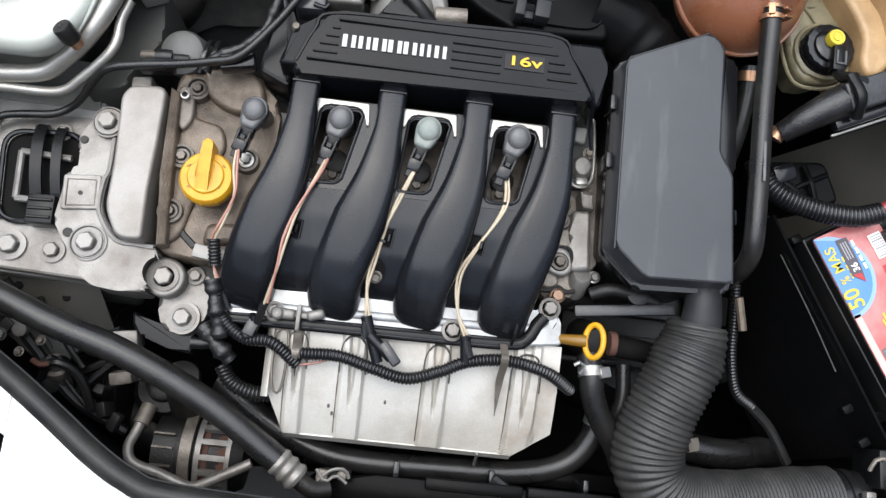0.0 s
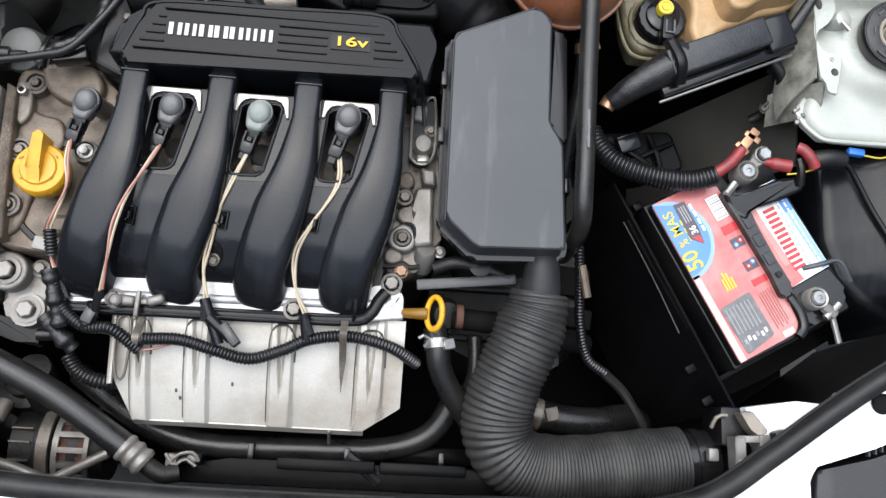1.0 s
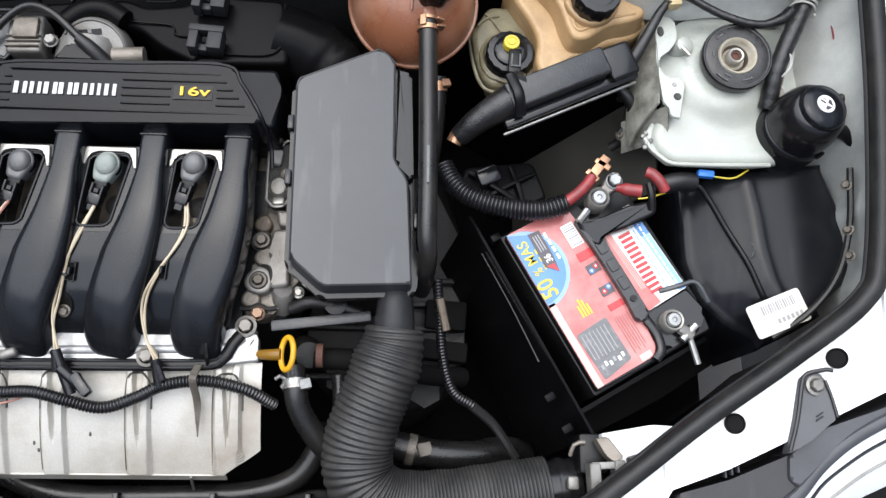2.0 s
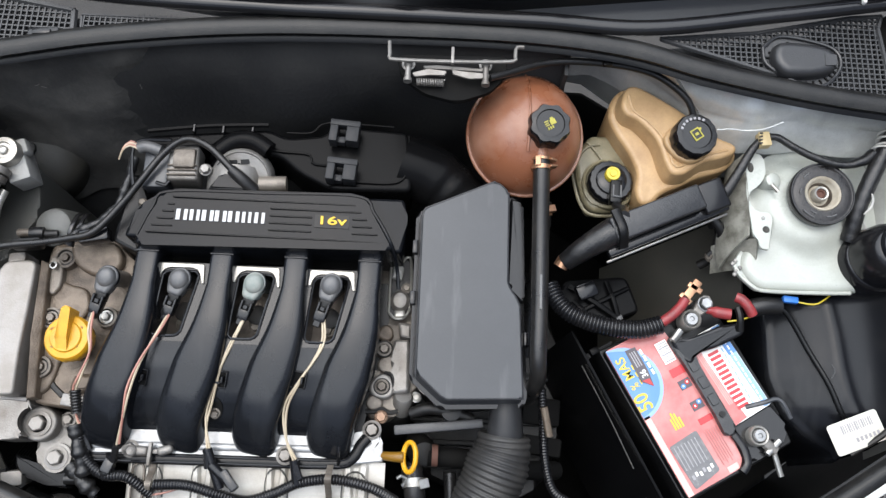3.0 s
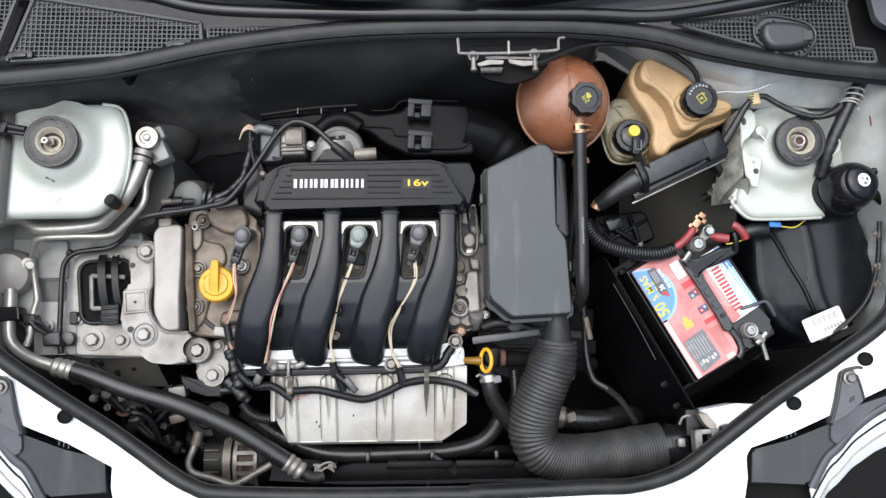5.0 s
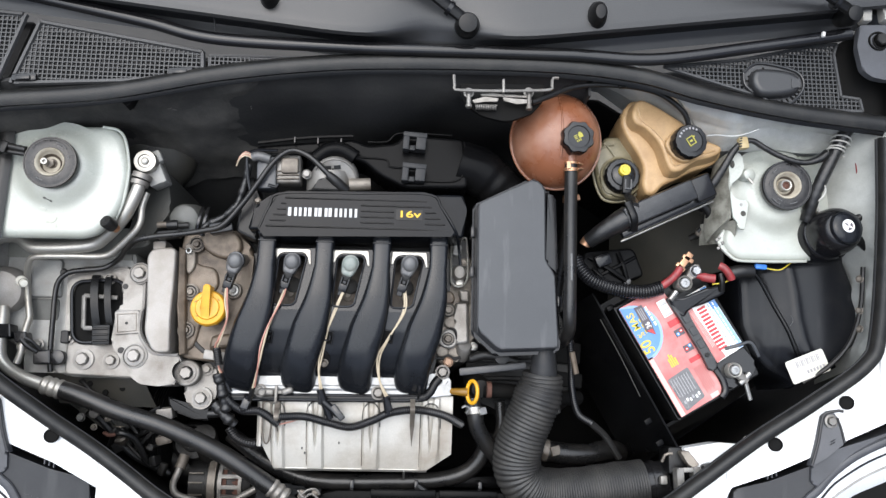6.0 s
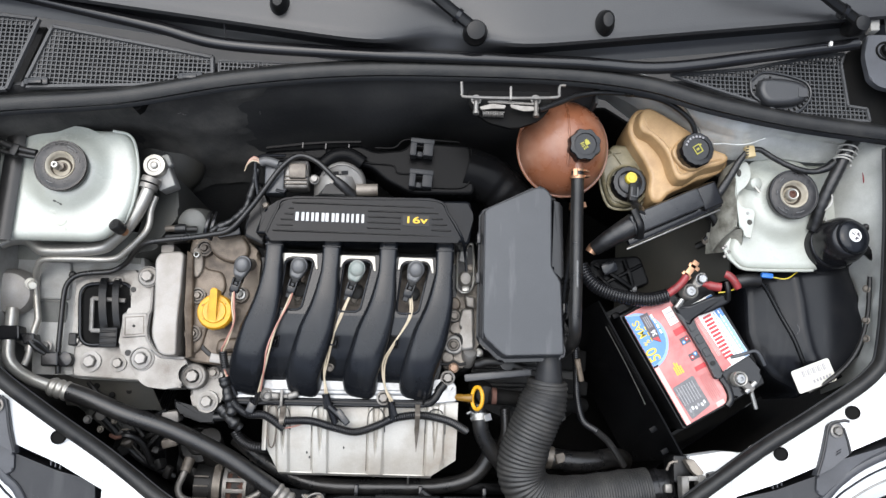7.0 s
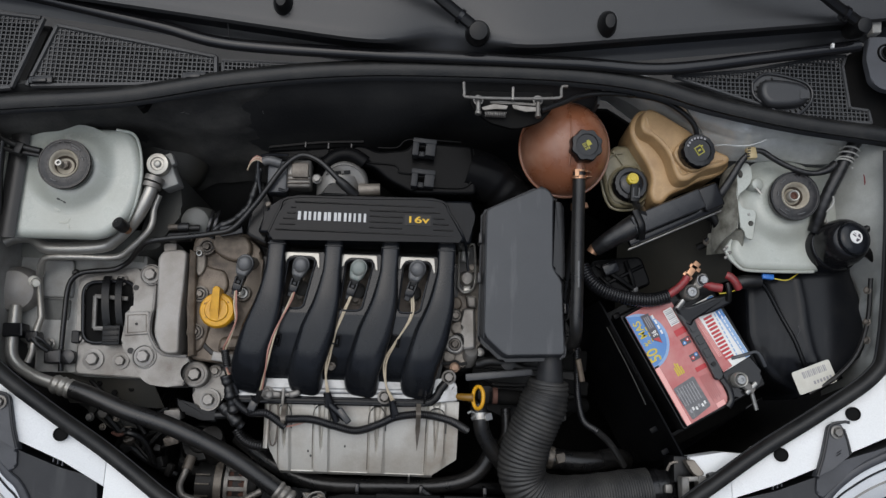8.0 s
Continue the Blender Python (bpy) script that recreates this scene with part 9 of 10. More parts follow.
for y0 in (0.253, 0.204):
    bm = bmesh.new()
    box(bm, (0.036, 0.0075, 0.014), Matrix.Translation((-0.0175, y0 + 0.010, 0.880)) @ pose(0, 0, 0, 0, 0, -4), 0.001)
    box(bm, (0.0095, 0.026, 0.020), Matrix.Translation((-0.031, y0, 0.876)) @ pose(0, 0, 0, 0, 0, -4), 0.001)
    box(bm, (0.0150, 0.024, 0.020), Matrix.Translation((-0.0085, y0 - 0.001, 0.876)) @ pose(0, 0, 0, 0, 0, -4), 0.001)
    box(bm, (0.010, 0.008, 0.012), Matrix.Translation((-0.022, y0 - 0.008, 0.872)) @ pose(0, 0, 0, 0, 0, -4), 0.001)
    part("clip_bracket", bm, CLIP_GREY, duct, "grey-black clip bracket")
bm = bmesh.new()
tube(bm, [(-0.255, 0.247, 0.868), (-0.18, 0.258, 0.868), (-0.112, 0.263, 0.868)], 0.003, 6)
part("edge_bead", bm, DUCT_BLACK, duct)
for pts in ([(-0.108, 0.244, 0.864), (-0.106, 0.233, 0.863), (-0.062, 0.230, 0.862), (-0.056, 0.219, 0.862), (-0.036, 0.217, 0.862)], [(-0.034, 0.190, 0.862), (-0.010, 0.197, 0.862), (0.047, 0.200, 0.862), (0.060, 0.226, 0.862), (0.058, 0.262, 0.862)], [(-0.090, 0.256, 0.864), (-0.060, 0.258, 0.864), (-0.040, 0.272, 0.864), (0.040, 0.272, 0.862)]):
    bm = bmesh.new()
    tube(bm, pts, 0.0012, 6, 0.005)
    part("edge_bead", bm, DUCT_BLACK, duct)
for x in (-0.20, -0.165, -0.13):
    bm = bmesh.new()
    box(bm, (0.0028, 0.010, 0.008), Matrix.Translation((x, 0.253, 0.868)), 0.0005, 1)
    part("rib", bm, SHINY_BLACK, duct)
bm = bmesh.new()
tube(bm, [(-0.147, 0.206, 0.836), (-0.148, 0.220, 0.834), (-0.148, 0.240, 0.826)], lambda s: 0.0365 - 0.002 * math.cos(s * 500), 28, 0.003)
part("inlet_collar", bm, DUCT_BLACK, duct)
throttle = thing("throttle_body", (-0.17, 0.195, 0.80), "cast aluminium throttle body with motor housing", "throttle body")
bm = bmesh.new()
tube(bm, [(-0.146, 0.178, 0.845), (-0.147, 0.205, 0.845)], 0.0355, 30, 0.003)
part("ring", bm, CAST, throttle)
bm = bmesh.new()
box(bm, (0.036, 0.044, 0.03), Matrix.Translation((-0.206, 0.206, 0.860)) @ pose(0, 0, 0, 0, 0, 2), 0.004, 3)
part("motor_housing", bm, CAST, throttle)
bm = bmesh.new()
box(bm, (0.026, 0.024, 0.008), Matrix.Translation((-0.204, 0.210, 0.877)) @ pose(0, 0, 0, 0, 0, 2), 0.003, 2)
part("cover", bm, DIRTY_CAST, throttle)
for k in range(3):
    bm = bmesh.new()
    box(bm, (0.034, 0.0022, 0.006), Matrix.Translation((-0.206, 0.190 + 0.006 * k, 0.8755)) @ pose(0, 0, 0, 0, 0, 2), 0.0008, 1)
    part("cooling_rib", bm, DIRTY_CAST, throttle)
bm = bmesh.new()
box(bm, (0.030, 0.050, 0.028), Matrix.Translation((-0.240, 0.202, 0.852)) @ pose(0, 0, 0, 0, 0, 2), 0.003, 2)
part("gear_cover", bm, SATIN_LID, throttle, "black gear cover")
bm = bmesh.new()
tube(bm, [(-0.115, 0.186, 0.868), (-0.098, 0.187, 0.868), (-0.082, 0.188, 0.868)], 0.0095, 14, 0.004)
part("stub_pipe", bm, DIRTY_CAST, throttle)
bolt(throttle, (-0.179, 0.199, 0.872), 0.0058, mat=CAST, washer=1.3)
bolt(throttle, (-0.252, 0.160, 0.856), 0.0042, mat=DIRTY_CAST, washer=1.2)
tm = Matrix.Translation((-0.138, 0.196, 0.858)) @ upright((0.05, -0.42, 0.9))
bm = bmesh.new()
lathe(bm, [(0.036, -0.02), (0.036, 0.004), (0.034, 0.008), (0.0325, 0.009), (0.031, 0.0075), (0.0, 0.0065)], tm, 40)
part("face", bm, CAST, throttle, "dull cast face with slots")
for x, y, w, h in ((-0.008, 0.020, 0.010, 0.006), (0.006, 0.020, 0.010, 0.006), (-0.001, 0.014, 0.003, 0.010)):
    bm = bmesh.new()
    plate(bm, rect(x - w / 2, y - h / 2, x + w / 2, y + h / 2), tm @ Matrix.Translation((0, 0, 0.0075)), 0.0008)
    part("slot", bm, DARK_PLASTIC, throttle)
bm = bmesh.new()
tube(bm, [(-0.170, 0.222, 0.868), (-0.150, 0.238, 0.870), (-0.128, 0.240, 0.870), (-0.106, 0.228, 0.868)], 0.012, 12, 0.006)
part("inlet_hood", bm, DUCT_BLACK, throttle, "black hood over the throttle inlet")
for pts in ([(-0.262, 0.170, 0.862), (-0.268, 0.200, 0.866), (-0.266, 0.232, 0.868), (-0.225, 0.236, 0.870)], [(-0.236, 0.182, 0.868), (-0.222, 0.182, 0.868), (-0.222, 0.222, 0.868)]):
    bm = bmesh.new()
    tube(bm, pts, 0.0024, 8)
    part("frame_edge", bm, SHINY_BLACK, throttle)
bm = bmesh.new()
tube(bm, [(-0.236, 0.222, 0.868), (-0.252, 0.226, 0.870), (-0.262, 0.224, 0.868)], 0.007, 10, 0.004)
part("connector", bm, GREY_CAP, throttle)
for k in range(4):
    bm = bmesh.new()
    tube(bm, [(-0.262, 0.222 + 0.0018 * k, 0.868), (-0.272, 0.226 + 0.002 * k, 0.870), (-0.281, 0.221 + 0.001 * k, 0.868), (-0.287, 0.212, 0.86)], 0.0011, 6)
    part("wire", bm, (CREAM_WIRE, PINK_WIRE, CREAM_WIRE, PINK_WIRE)[k], throttle)
bm = bmesh.new()
prism(bm, fillet([(-0.285, 0.115), (-0.252, 0.100), (-0.245, 0.150), (-0.262, 0.20), (-0.275, 0.20)], 0.006, 3), 0.80, 0.845, 0.004, 2)
part("side_bracket", bm, DARK_PLASTIC, throttle)

# ---- thin hose arching over the left side ----
vac = thing("vacuum_hose", (-0.32, 0.13, 0.85), "thin black hose arching from the throttle body", "hose")
bm = bmesh.new()
tube(bm, [(-0.128, 0.182, 0.880), (-0.145, 0.196, 0.887), (-0.175, 0.222, 0.890), (-0.203, 0.231, 0.886), (-0.228, 0.214, 0.880), (-0.252, 0.180, 0.874), (-0.272, 0.152, 0.868), (-0.301, 0.119, 0.862), (-0.330, 0.111, 0.857), (-0.363, 0.106, 0.852), (-0.400, 0.102, 0.848),
     (-0.432, 0.096, 0.842), (-0.453, 0.086, 0.820), (-0.467, 0.076, 0.802), (-0.481, 0.068, 0.792), (-0.497, 0.0605, 0.790), (-0.527, 0.057, 0.789), (-0.547, 0.053, 0.788), (-0.561, 0.042, 0.786), (-0.566, 0.023, 0.784), (-0.566, -0.021, 0.782), (-0.566, -0.070, 0.778), (-0.564, -0.099, 0.774)], 0.0042, 10, 0.006)
part("hose", bm, HOSE_RUBBER, vac)
bm = bmesh.new()
tube(bm, [(-0.146, 0.196, 0.886), (-0.134, 0.187, 0.882), (-0.120, 0.175, 0.870)], lambda s: 0.0062 + 0.09 * s, 12)
part("boot", bm, RUBBER, vac)
bm = bmesh.new()
prism(bm, fillet([(-0.172, 0.172), (-0.128, 0.172), (-0.134, 0.190), (-0.158, 0.192)], 0.004, 3), 0.855, 0.882, 0.003, 2)
part("elbow_block", bm, DARK_PLASTIC, vac, "black moulded elbow on the throttle")
bm = bmesh.new()
lathe(bm, [(0.0105, -0.012), (0.0115, 0.004), (0.0105, 0.0075), (0.0060, 0.0085), (0, 0.0085)], Matrix.Translation((-0.5515, -0.0775, 0.780)), 22)
part("valve_block", bm, SHINY_BLACK, vac)
left_loom = thing("wiring_loom", (-0.29, 0.14, 0.82), "taped black wiring loom beside the throttle body", "wiring loom")
bm = bmesh.new()
tube(bm, [(-0.268, 0.215, 0.862), (-0.274, 0.185, 0.855), (-0.284, 0.155, 0.850), (-0.305, 0.135, 0.846), (-0.330, 0.122, 0.842), (-0.338, 0.108, 0.838)], lambda s: 0.0052 + 0.0008 * math.sin(s * 190) + 0.0005 * math.sin(s * 470), 12, 0.002)
part("trunk", bm, TAPED, left_loom, angle=60)
bm = bmesh.new()
box(bm, (0.035, 0.016, 0.018), Matrix.Translation((-0.305, 0.118, 0.846)) @ pose(0, 0, 0, 0, 0, 12), 0.003)
part("plug", bm, SHINY_BLACK, left_loom)
bm = bmesh.new()
lathe(bm, [(0.024, -0.03), (0.0245, 0.006), (0.0225, 0.012), (0.017, 0.015), (0, 0.016)], Matrix.Translation((-0.371, 0.140, 0.800)) @ upright((-0.1, -0.25, 1)), 30)
part("sensor_drum", bm, LOW_OLIVE, left_loom, "round dusty metal sensor")
for x in (-0.352, -0.343):
    bm = bmesh.new()
    tube(bm, [(x, 0.118, 0.810), (x + 0.004, 0.134, 0.818), (x + 0.006, 0.152, 0.812), (x + 0.005, 0.160, 0.80)], 0.0030, 8, 0.004, flat=0.6)
    part("sensor_band", bm, CONDUIT, left_loom, "black band over the sensor")
for x, r, mat in ((-0.402, 0.0050, DIRTY_CAST), (-0.386, 0.0080, RUBBER), (-0.369, 0.0052, GREASE)):
    bm = bmesh.new()
    tube(bm, [(x - 0.007, 0.126, 0.818), (x, 0.1265, 0.819), (x + 0.007, 0.127, 0.818)], r, 12, 0.004)
    part("union", bm, mat, left_loom)
rail_bar = thing("dark_rail", (-0.36, 0.105, 0.84), "black plastic pipe holder behind the timing cover", "pipe holder")
bm = bmesh.new()
box(bm, (0.034, 0.012, 0.018), Matrix.Translation((-0.384, 0.106, 0.840)) @ pose(0, 0, 0, 0, 0, 6), 0.003)
part("holder", bm, DARK_PLASTIC, rail_bar)

# ---- air-conditioning pipes ----
ac = thing("aircon_pipes", (-0.50, 0.1, 0.80), "bare aluminium air-conditioning pipes with valve block", "pipes")
for pts, r in (([(-0.655, 0.093, 0.818), (-0.639, 0.1, 0.818), (-0.618, 0.101, 0.819), (-0.603, 0.093, 0.82), (-0.588, 0.085, 0.821), (-0.538, 0.086, 0.823), (-0.498, 0.091, 0.827), (-0.48, 0.101, 0.835), (-0.46, 0.117, 0.846), (-0.443, 0.138, 0.856), (-0.432, 0.161, 0.862), (-0.426, 0.182, 0.862)], 0.0095),
               ([(-0.6, -0.018, 0.785), (-0.611, 0.038, 0.784), (-0.607, 0.054, 0.795), (-0.6, 0.065, 0.808), (-0.588, 0.072, 0.814), (-0.54, 0.074, 0.816), (-0.485, 0.076, 0.816), (-0.46, 0.09, 0.826), (-0.434, 0.112, 0.84), (-0.427, 0.128, 0.843), (-0.426, 0.148, 0.846), (-0.42, 0.169, 0.848)], 0.0050),
               ([(-0.600, -0.018, 0.785), (-0.603, -0.045, 0.79), (-0.6045, -0.072, 0.79), (-0.609, -0.088, 0.79)], 0.0052),
               ([(-0.638, -0.002, 0.79), (-0.637, -0.026, 0.79), (-0.6365, -0.060, 0.79), (-0.631, -0.082, 0.792), (-0.614, -0.098, 0.795), (-0.587, -0.111, 0.80), (-0.560, -0.119, 0.803)], 0.0092)):
    bm = bmesh.new()
    tube(bm, pts, r, 16, 0.006)
    part("pipe", bm, PIPE_METAL, ac)
bm = bmesh.new()
box(bm, (0.026, 0.044, 0.040), Matrix.Translation((-0.4135, 0.2045, 0.832)) @ pose(0, 0, 0, 6, 0, 24), 0.003, 2)
box(bm, (0.020, 0.020, 0.020), Matrix.Translation((-0.4115, 0.224, 0.846)) @ pose(0, 0, 0, 6, 0, 24), 0.004, 2)
part("valve_block", bm, DULL_PAINT, ac)
bm = bmesh.new()
lathe(bm, [(0.017, -0.024), (0.0172, -0.002), (0.0160, 0.0015), (0.0105, 0.0022), (0.0092, 0.0004), (0.0058, 0.0004), (0.0052, 0.0038), (0.0035, 0.0048), (0, 0.0048)], Matrix.Translation((-0.4215, 0.213, 0.866)) @ upright((0, -0.12, 1)), 32)
part("valve_cap", bm, PIPE_METAL, ac)
for a, b, r in (((-0.4285, 0.176, 0.862), (-0.4268, 0.183, 0.862), 0.0136), ((-0.4262, 0.1855, 0.862), (-0.4240, 0.1935, 0.862), 0.0146)):
    bm = bmesh.new()
    tube(bm, [a, b], r, 22, 0.002)
    part("collar", bm, DULL_PIPE, ac)
cap_m = Matrix.Translation((-0.4570, 0.1100, 0.8660)) @ upright((-0.389, 0.291, 0.874))
bm = bmesh.new()
lathe(bm, [(0.0060, -0.006), (0.0066, 0.002), (0.0060, 0.003)], cap_m, 18)
part("service_stub", bm, COPPER, ac, "copper-coloured service stub")
bm = bmesh.new()
lathe(bm, [(0.0085, 0.002), (0.0094, 0.004), (0.0094, 0.0185), (0.0085, 0.0202), (0.0030, 0.0204), (0.0022, 0.0195), (0, 0.0195)], cap_m, 22)
part("rubber_cap", bm, RUBBER, ac, "black rubber service cap")
bm = bmesh.new()
for k in range(3):
    lathe(bm, [(0.0068, 0.006 * k), (0.0080, 0.006 * k + 0.003), (0.0068, 0.006 * k + 0.006)], Matrix.Translation((-0.610, 0.036, 0.806)) @ upright((0.6, -0.3, 0.8)), 16)
lathe(bm, [(0.0058, 0.018), (0.0052, 0.024), (0, 0.0245)], Matrix.Translation((-0.610, 0.036, 0.806)) @ upright((0.6, -0.3, 0.8)), 16)
part("service_port", bm, STICKER, ac, "white ridged service port")
bm = bmesh.new()
lathe(bm, [(0.0, 0.032), (0.012, 0.031), (0.030, 0.027), (0.036, 0.018), (0.0365, 0.004), (0.0345, 0.002), (0.0345, -0.04), (0.02, -0.06)], Matrix.Translation((-0.646, 0.026, 0.770)) @ upright((0.1, -0.2, 1)), 32)
part("receiver", bm, SLAB_CAST, ac, "dusty aluminium receiver drum")
bm = bmesh.new()
prism(bm, fillet([(-0.650, -0.030), (-0.620, -0.029), (-0.617, -0.050), (-0.648, -0.052)], 0.003, 2), 0.776, 0.801, 0.0025, 2)
part("holder", bm, SHINY_BLACK, ac, "black pipe holder")
bm = bmesh.new()
prism(bm, fillet([(-0.618, -0.040), (-0.598, -0.040), (-0.594, -0.056), (-0.612, -0.058)], 0.003, 2), 0.776, 0.798, 0.0025, 2)
part("holder", bm, SHINY_BLACK, ac, "black pipe holder")
bm = bmesh.new()
tube(bm, [(-0.604, -0.060, 0.79), (-0.6042, -0.067, 0.79)], 0.0072, 14, 0.003)
part("collar", bm, ZINC, ac)
ac_hose = thing("aircon_hose", (-0.38, -0.18, 0.78), "thick black air-conditioning hose with crimped ends", "hose")
bm = bmesh.new()
tube(bm, [(-0.530, -0.126, 0.806), (-0.500, -0.135, 0.808), (-0.444, -0.156, 0.808), (-0.373, -0.178, 0.804), (-0.290, -0.216, 0.794), (-0.216, -0.264, 0.782)], 0.0135, 18, 0.008)
part("hose", bm, HOSE_RUBBER, ac_hose)
for a, b in (((-0.560, -0.119, 0.803), (-0.528, -0.127, 0.806)), ((-0.220, -0.261, 0.783), (-0.196, -0.279, 0.778))):
    bm = bmesh.new()
    a, b = Vector(a), Vector(b)
    tube(bm, [a, (a + b) / 2, b], lambda s: 0.0150 - 0.0022 * (0.5 + 0.5 * math.cos(2 * math.pi * s / 0.0105)), 18, 0.0016)
    part("crimp", bm, DULL_PIPE if a.x > -0.3 else PIPE_METAL, ac_hose, "bare crimped ferrule", 50)
bm = bmesh.new()
tube(bm, [(-0.197, -0.278, 0.778), (-0.180, -0.288, 0.775), (-0.165, -0.286, 0.770)], 0.009, 10)
part("tail", bm, GREASE, ac_hose)

# ---- lower left: alternator, pulleys, small pipes ----
alt = thing("alternator", (-0.31, -0.27, 0.62), "greasy alternator with slotted aluminium housing", "alternator")
am = Matrix.Translation((-0.314, -0.270, 0.658)) @ upright((1, 0, 0))
bm = bmesh.new()
lathe(bm, [(0.018, -0.05), (0.036, -0.048), (0.042, -0.035), (0.042, -0.012), (0.040, -0.010), (0.040, 0.010), (0.042, 0.012), (0.041, 0.035), (0.034, 0.048), (0, 0.05)], am, 32)
part("body", bm, GREASE, alt)
def alt_arc(x, a0, a1, r, w, d, mat, name, text=""):
    """A flat band of the housing from angle a0 to a1 about the shaft."""
    bm = bmesh.new()
    def band(u, v):
        a = radians(a0 + (a1 - a0) * v)
        return Vector((x + (u - 0.5) * w, -0.270 + r * math.cos(a), 0.658 + r * math.sin(a)))
    sheet(bm, 2, 14, band, d)
    return part(name, bm, mat, alt, text)
alt_arc(-0.325, 20, 165, 0.0500, 0.012, 0.006, DIRTY_CAST, "clamp_ring", "dull aluminium ring")
alt_arc(-0.312, 20, 165, 0.0485, 0.006, 0.006, CAST, "housing_rim")
alt_arc(-0.280, 20, 165, 0.0485, 0.005, 0.006, CAST, "housing_rim")
alt_arc(-0.296, 20, 165, 0.0415, 0.030, 0.004, RUST, "winding", "rusty winding behind the slots")
for a in (52, 72, 92, 112, 132):
    alt_arc(-0.296, a - 3.5, a + 3.5, 0.0485, 0.032, 0.006, CAST, "housing_bar")
for a in (66, 84, 108, 130):
    alt_arc(-0.350, a - 1.2, a + 1.2, 0.0475, 0.022, 0.003, DIRTY_CAST, "rear_bar")
alt_arc(-0.350, 30, 165, 0.0425, 0.024, 0.003, GREASE, "rear_winding", "greasy rear winding")

low_pipe = thing("metal_pipe", (-0.32, -0.27, 0.70), "bent aluminium pipe in front of the alternator", "pipe")
bm = bmesh.new()
tube(bm, [(-0.372, -0.232, 0.708), (-0.376, -0.250, 0.713), (-0.3815, -0.268, 0.715), (-0.374, -0.283, 0.716), (-0.345, -0.2915, 0.717), (-0.318, -0.3005, 0.717), (-0.308, -0.3015, 0.717), (-0.296, -0.2965, 0.717), (-0.252, -0.272, 0.717)], 0.0056, 12)
part("pipe", bm, DULL_PIPE, low_pipe)
bm = bmesh.new()
tube(bm, [(-0.370, -0.224, 0.703), (-0.374, -0.244, 0.711)], 0.0085, 14, 0.004)
part("fitting", bm, DIRTY_CAST, low_pipe)
pulley = thing("drive_belt", (-0.43, -0.19, 0.55), "ribbed black drive belt round dark pulleys", "belt")
bm = bmesh.new()
lathe(bm, [(0.02, -0.014), (0.072, -0.013), (0.075, -0.011), (0.075, 0.011), (0.072, 0.013), (0.02, 0.014)], Matrix.Translation((-0.430, -0.185, 0.60)) @ upright((1, 0, 0)), 40)
part("pulley", bm, GREASE, pulley)
bm = bmesh.new()
for k in range(5):
    lathe(bm, [(0.0762, -0.010 + 0.004 * k), (0.0782, -0.008 + 0.004 * k), (0.0762, -0.006 + 0.004 * k)], Matrix.Translation((-0.430, -0.185, 0.60)) @ upright((1, 0, 0)), 40)
part("belt", bm, RUBBER, pulley)
plug_low = thing("engine_plug", (-0.35, -0.155, 0.75), "black plug on a pale sensor block", "plug")
bm = bmesh.new()
prism(bm, fillet([(-0.386, -0.131), (-0.366, -0.139), (-0.320, -0.147), (-0.322, -0.168), (-0.346, -0.165), (-0.372, -0.156), (-0.384, -0.146)], 0.003, 2), 0.745, lambda x, y: 0.768 + 0.08 * (y + 0.15), 0.003, 2)
part("plug", bm, DECK_BLACK, plug_low)
bm = bmesh.new()
lathe(bm, [(0.019, -0.09), (0.0195, -0.004), (0.0175, 0.0), (0, 0.001)], Matrix.Translation((-0.333, -0.190, 0.742)) @ upright((0.05, 0.45, 1)), 26)
part("barrel", bm, GREASE, plug_low, "dark greasy barrel below the plug")
bm = bmesh.new()
box(bm, (0.026, 0.018, 0.03), Matrix.Translation((-0.394, -0.158, 0.738)) @ pose(0, 0, 0, 6, 0, 8), 0.003)
part("block", bm, SLAB_CAST, plug_low)
bm = bmesh.new()
box(bm, (0.024, 0.014, 0.03), Matrix.Translation((-0.396, -0.197, 0.725)) @ pose(0, 0, 0, 10, 0, 14), 0.003)
part("lower_block", bm, DIRTY_CAST, plug_low)
bm = bmesh.new()
tube(bm, [(-0.322, -0.157, 0.772), (-0.306, -0.156, 0.772), (-0.292, -0.150, 0.776)], 0.0062, 10)
part("boot", bm, RUBBER, plug_low)
bm = bmesh.new()
tube(bm, [(-0.288, -0.176, 0.775), (-0.276, -0.192, 0.772), (-0.256, -0.200, 0.770), (-0.232, -0.200, 0.766)], ribbed(0.0085, 0.0039, 0.0013), 12, 0.00065)
part("conduit", bm, CONDUIT, plug_low, angle=60)
small_parts = thing("sensor_pump", (-0.47, -0.19, 0.66), "small dull metal pump with leads beside the seal", "pump")
bm = bmesh.new()
lathe(bm, [(0.010, -0.02), (0.011, 0.0), (0.013, 0.003), (0.013, 0.012), (0.010, 0.015), (0.010, 0.022), (0, 0.022)], Matrix.Translation((-0.472, -0.200, 0.70)) @ upright((0.0, 0.55, 0.8)), 18)
part("barrel", bm, DIRTY_CAST, small_parts)
bm = bmesh.new()
box(bm, (0.03, 0.024, 0.03), Matrix.Translation((-0.476, -0.205, 0.69)) @ pose(0, 0, 0, 20, 10, 30), 0.004)
part("body", bm, GREASE, small_parts)
bm = bmesh.new()
tube(bm, [(-0.49, -0.19, 0.73), (-0.478, -0.194, 0.735), (-0.470, -0.190, 0.73)], 0.003, 6)
part("copper_lead", bm, RUST, small_parts)
bm = bmesh.new()
lathe(bm, [(0.007, -0.01), (0.0075, 0.002), (0, 0.003)], Matrix.Translation((-0.505, -0.160, 0.74)) @ upright((0, -0.2, 1)), 14)
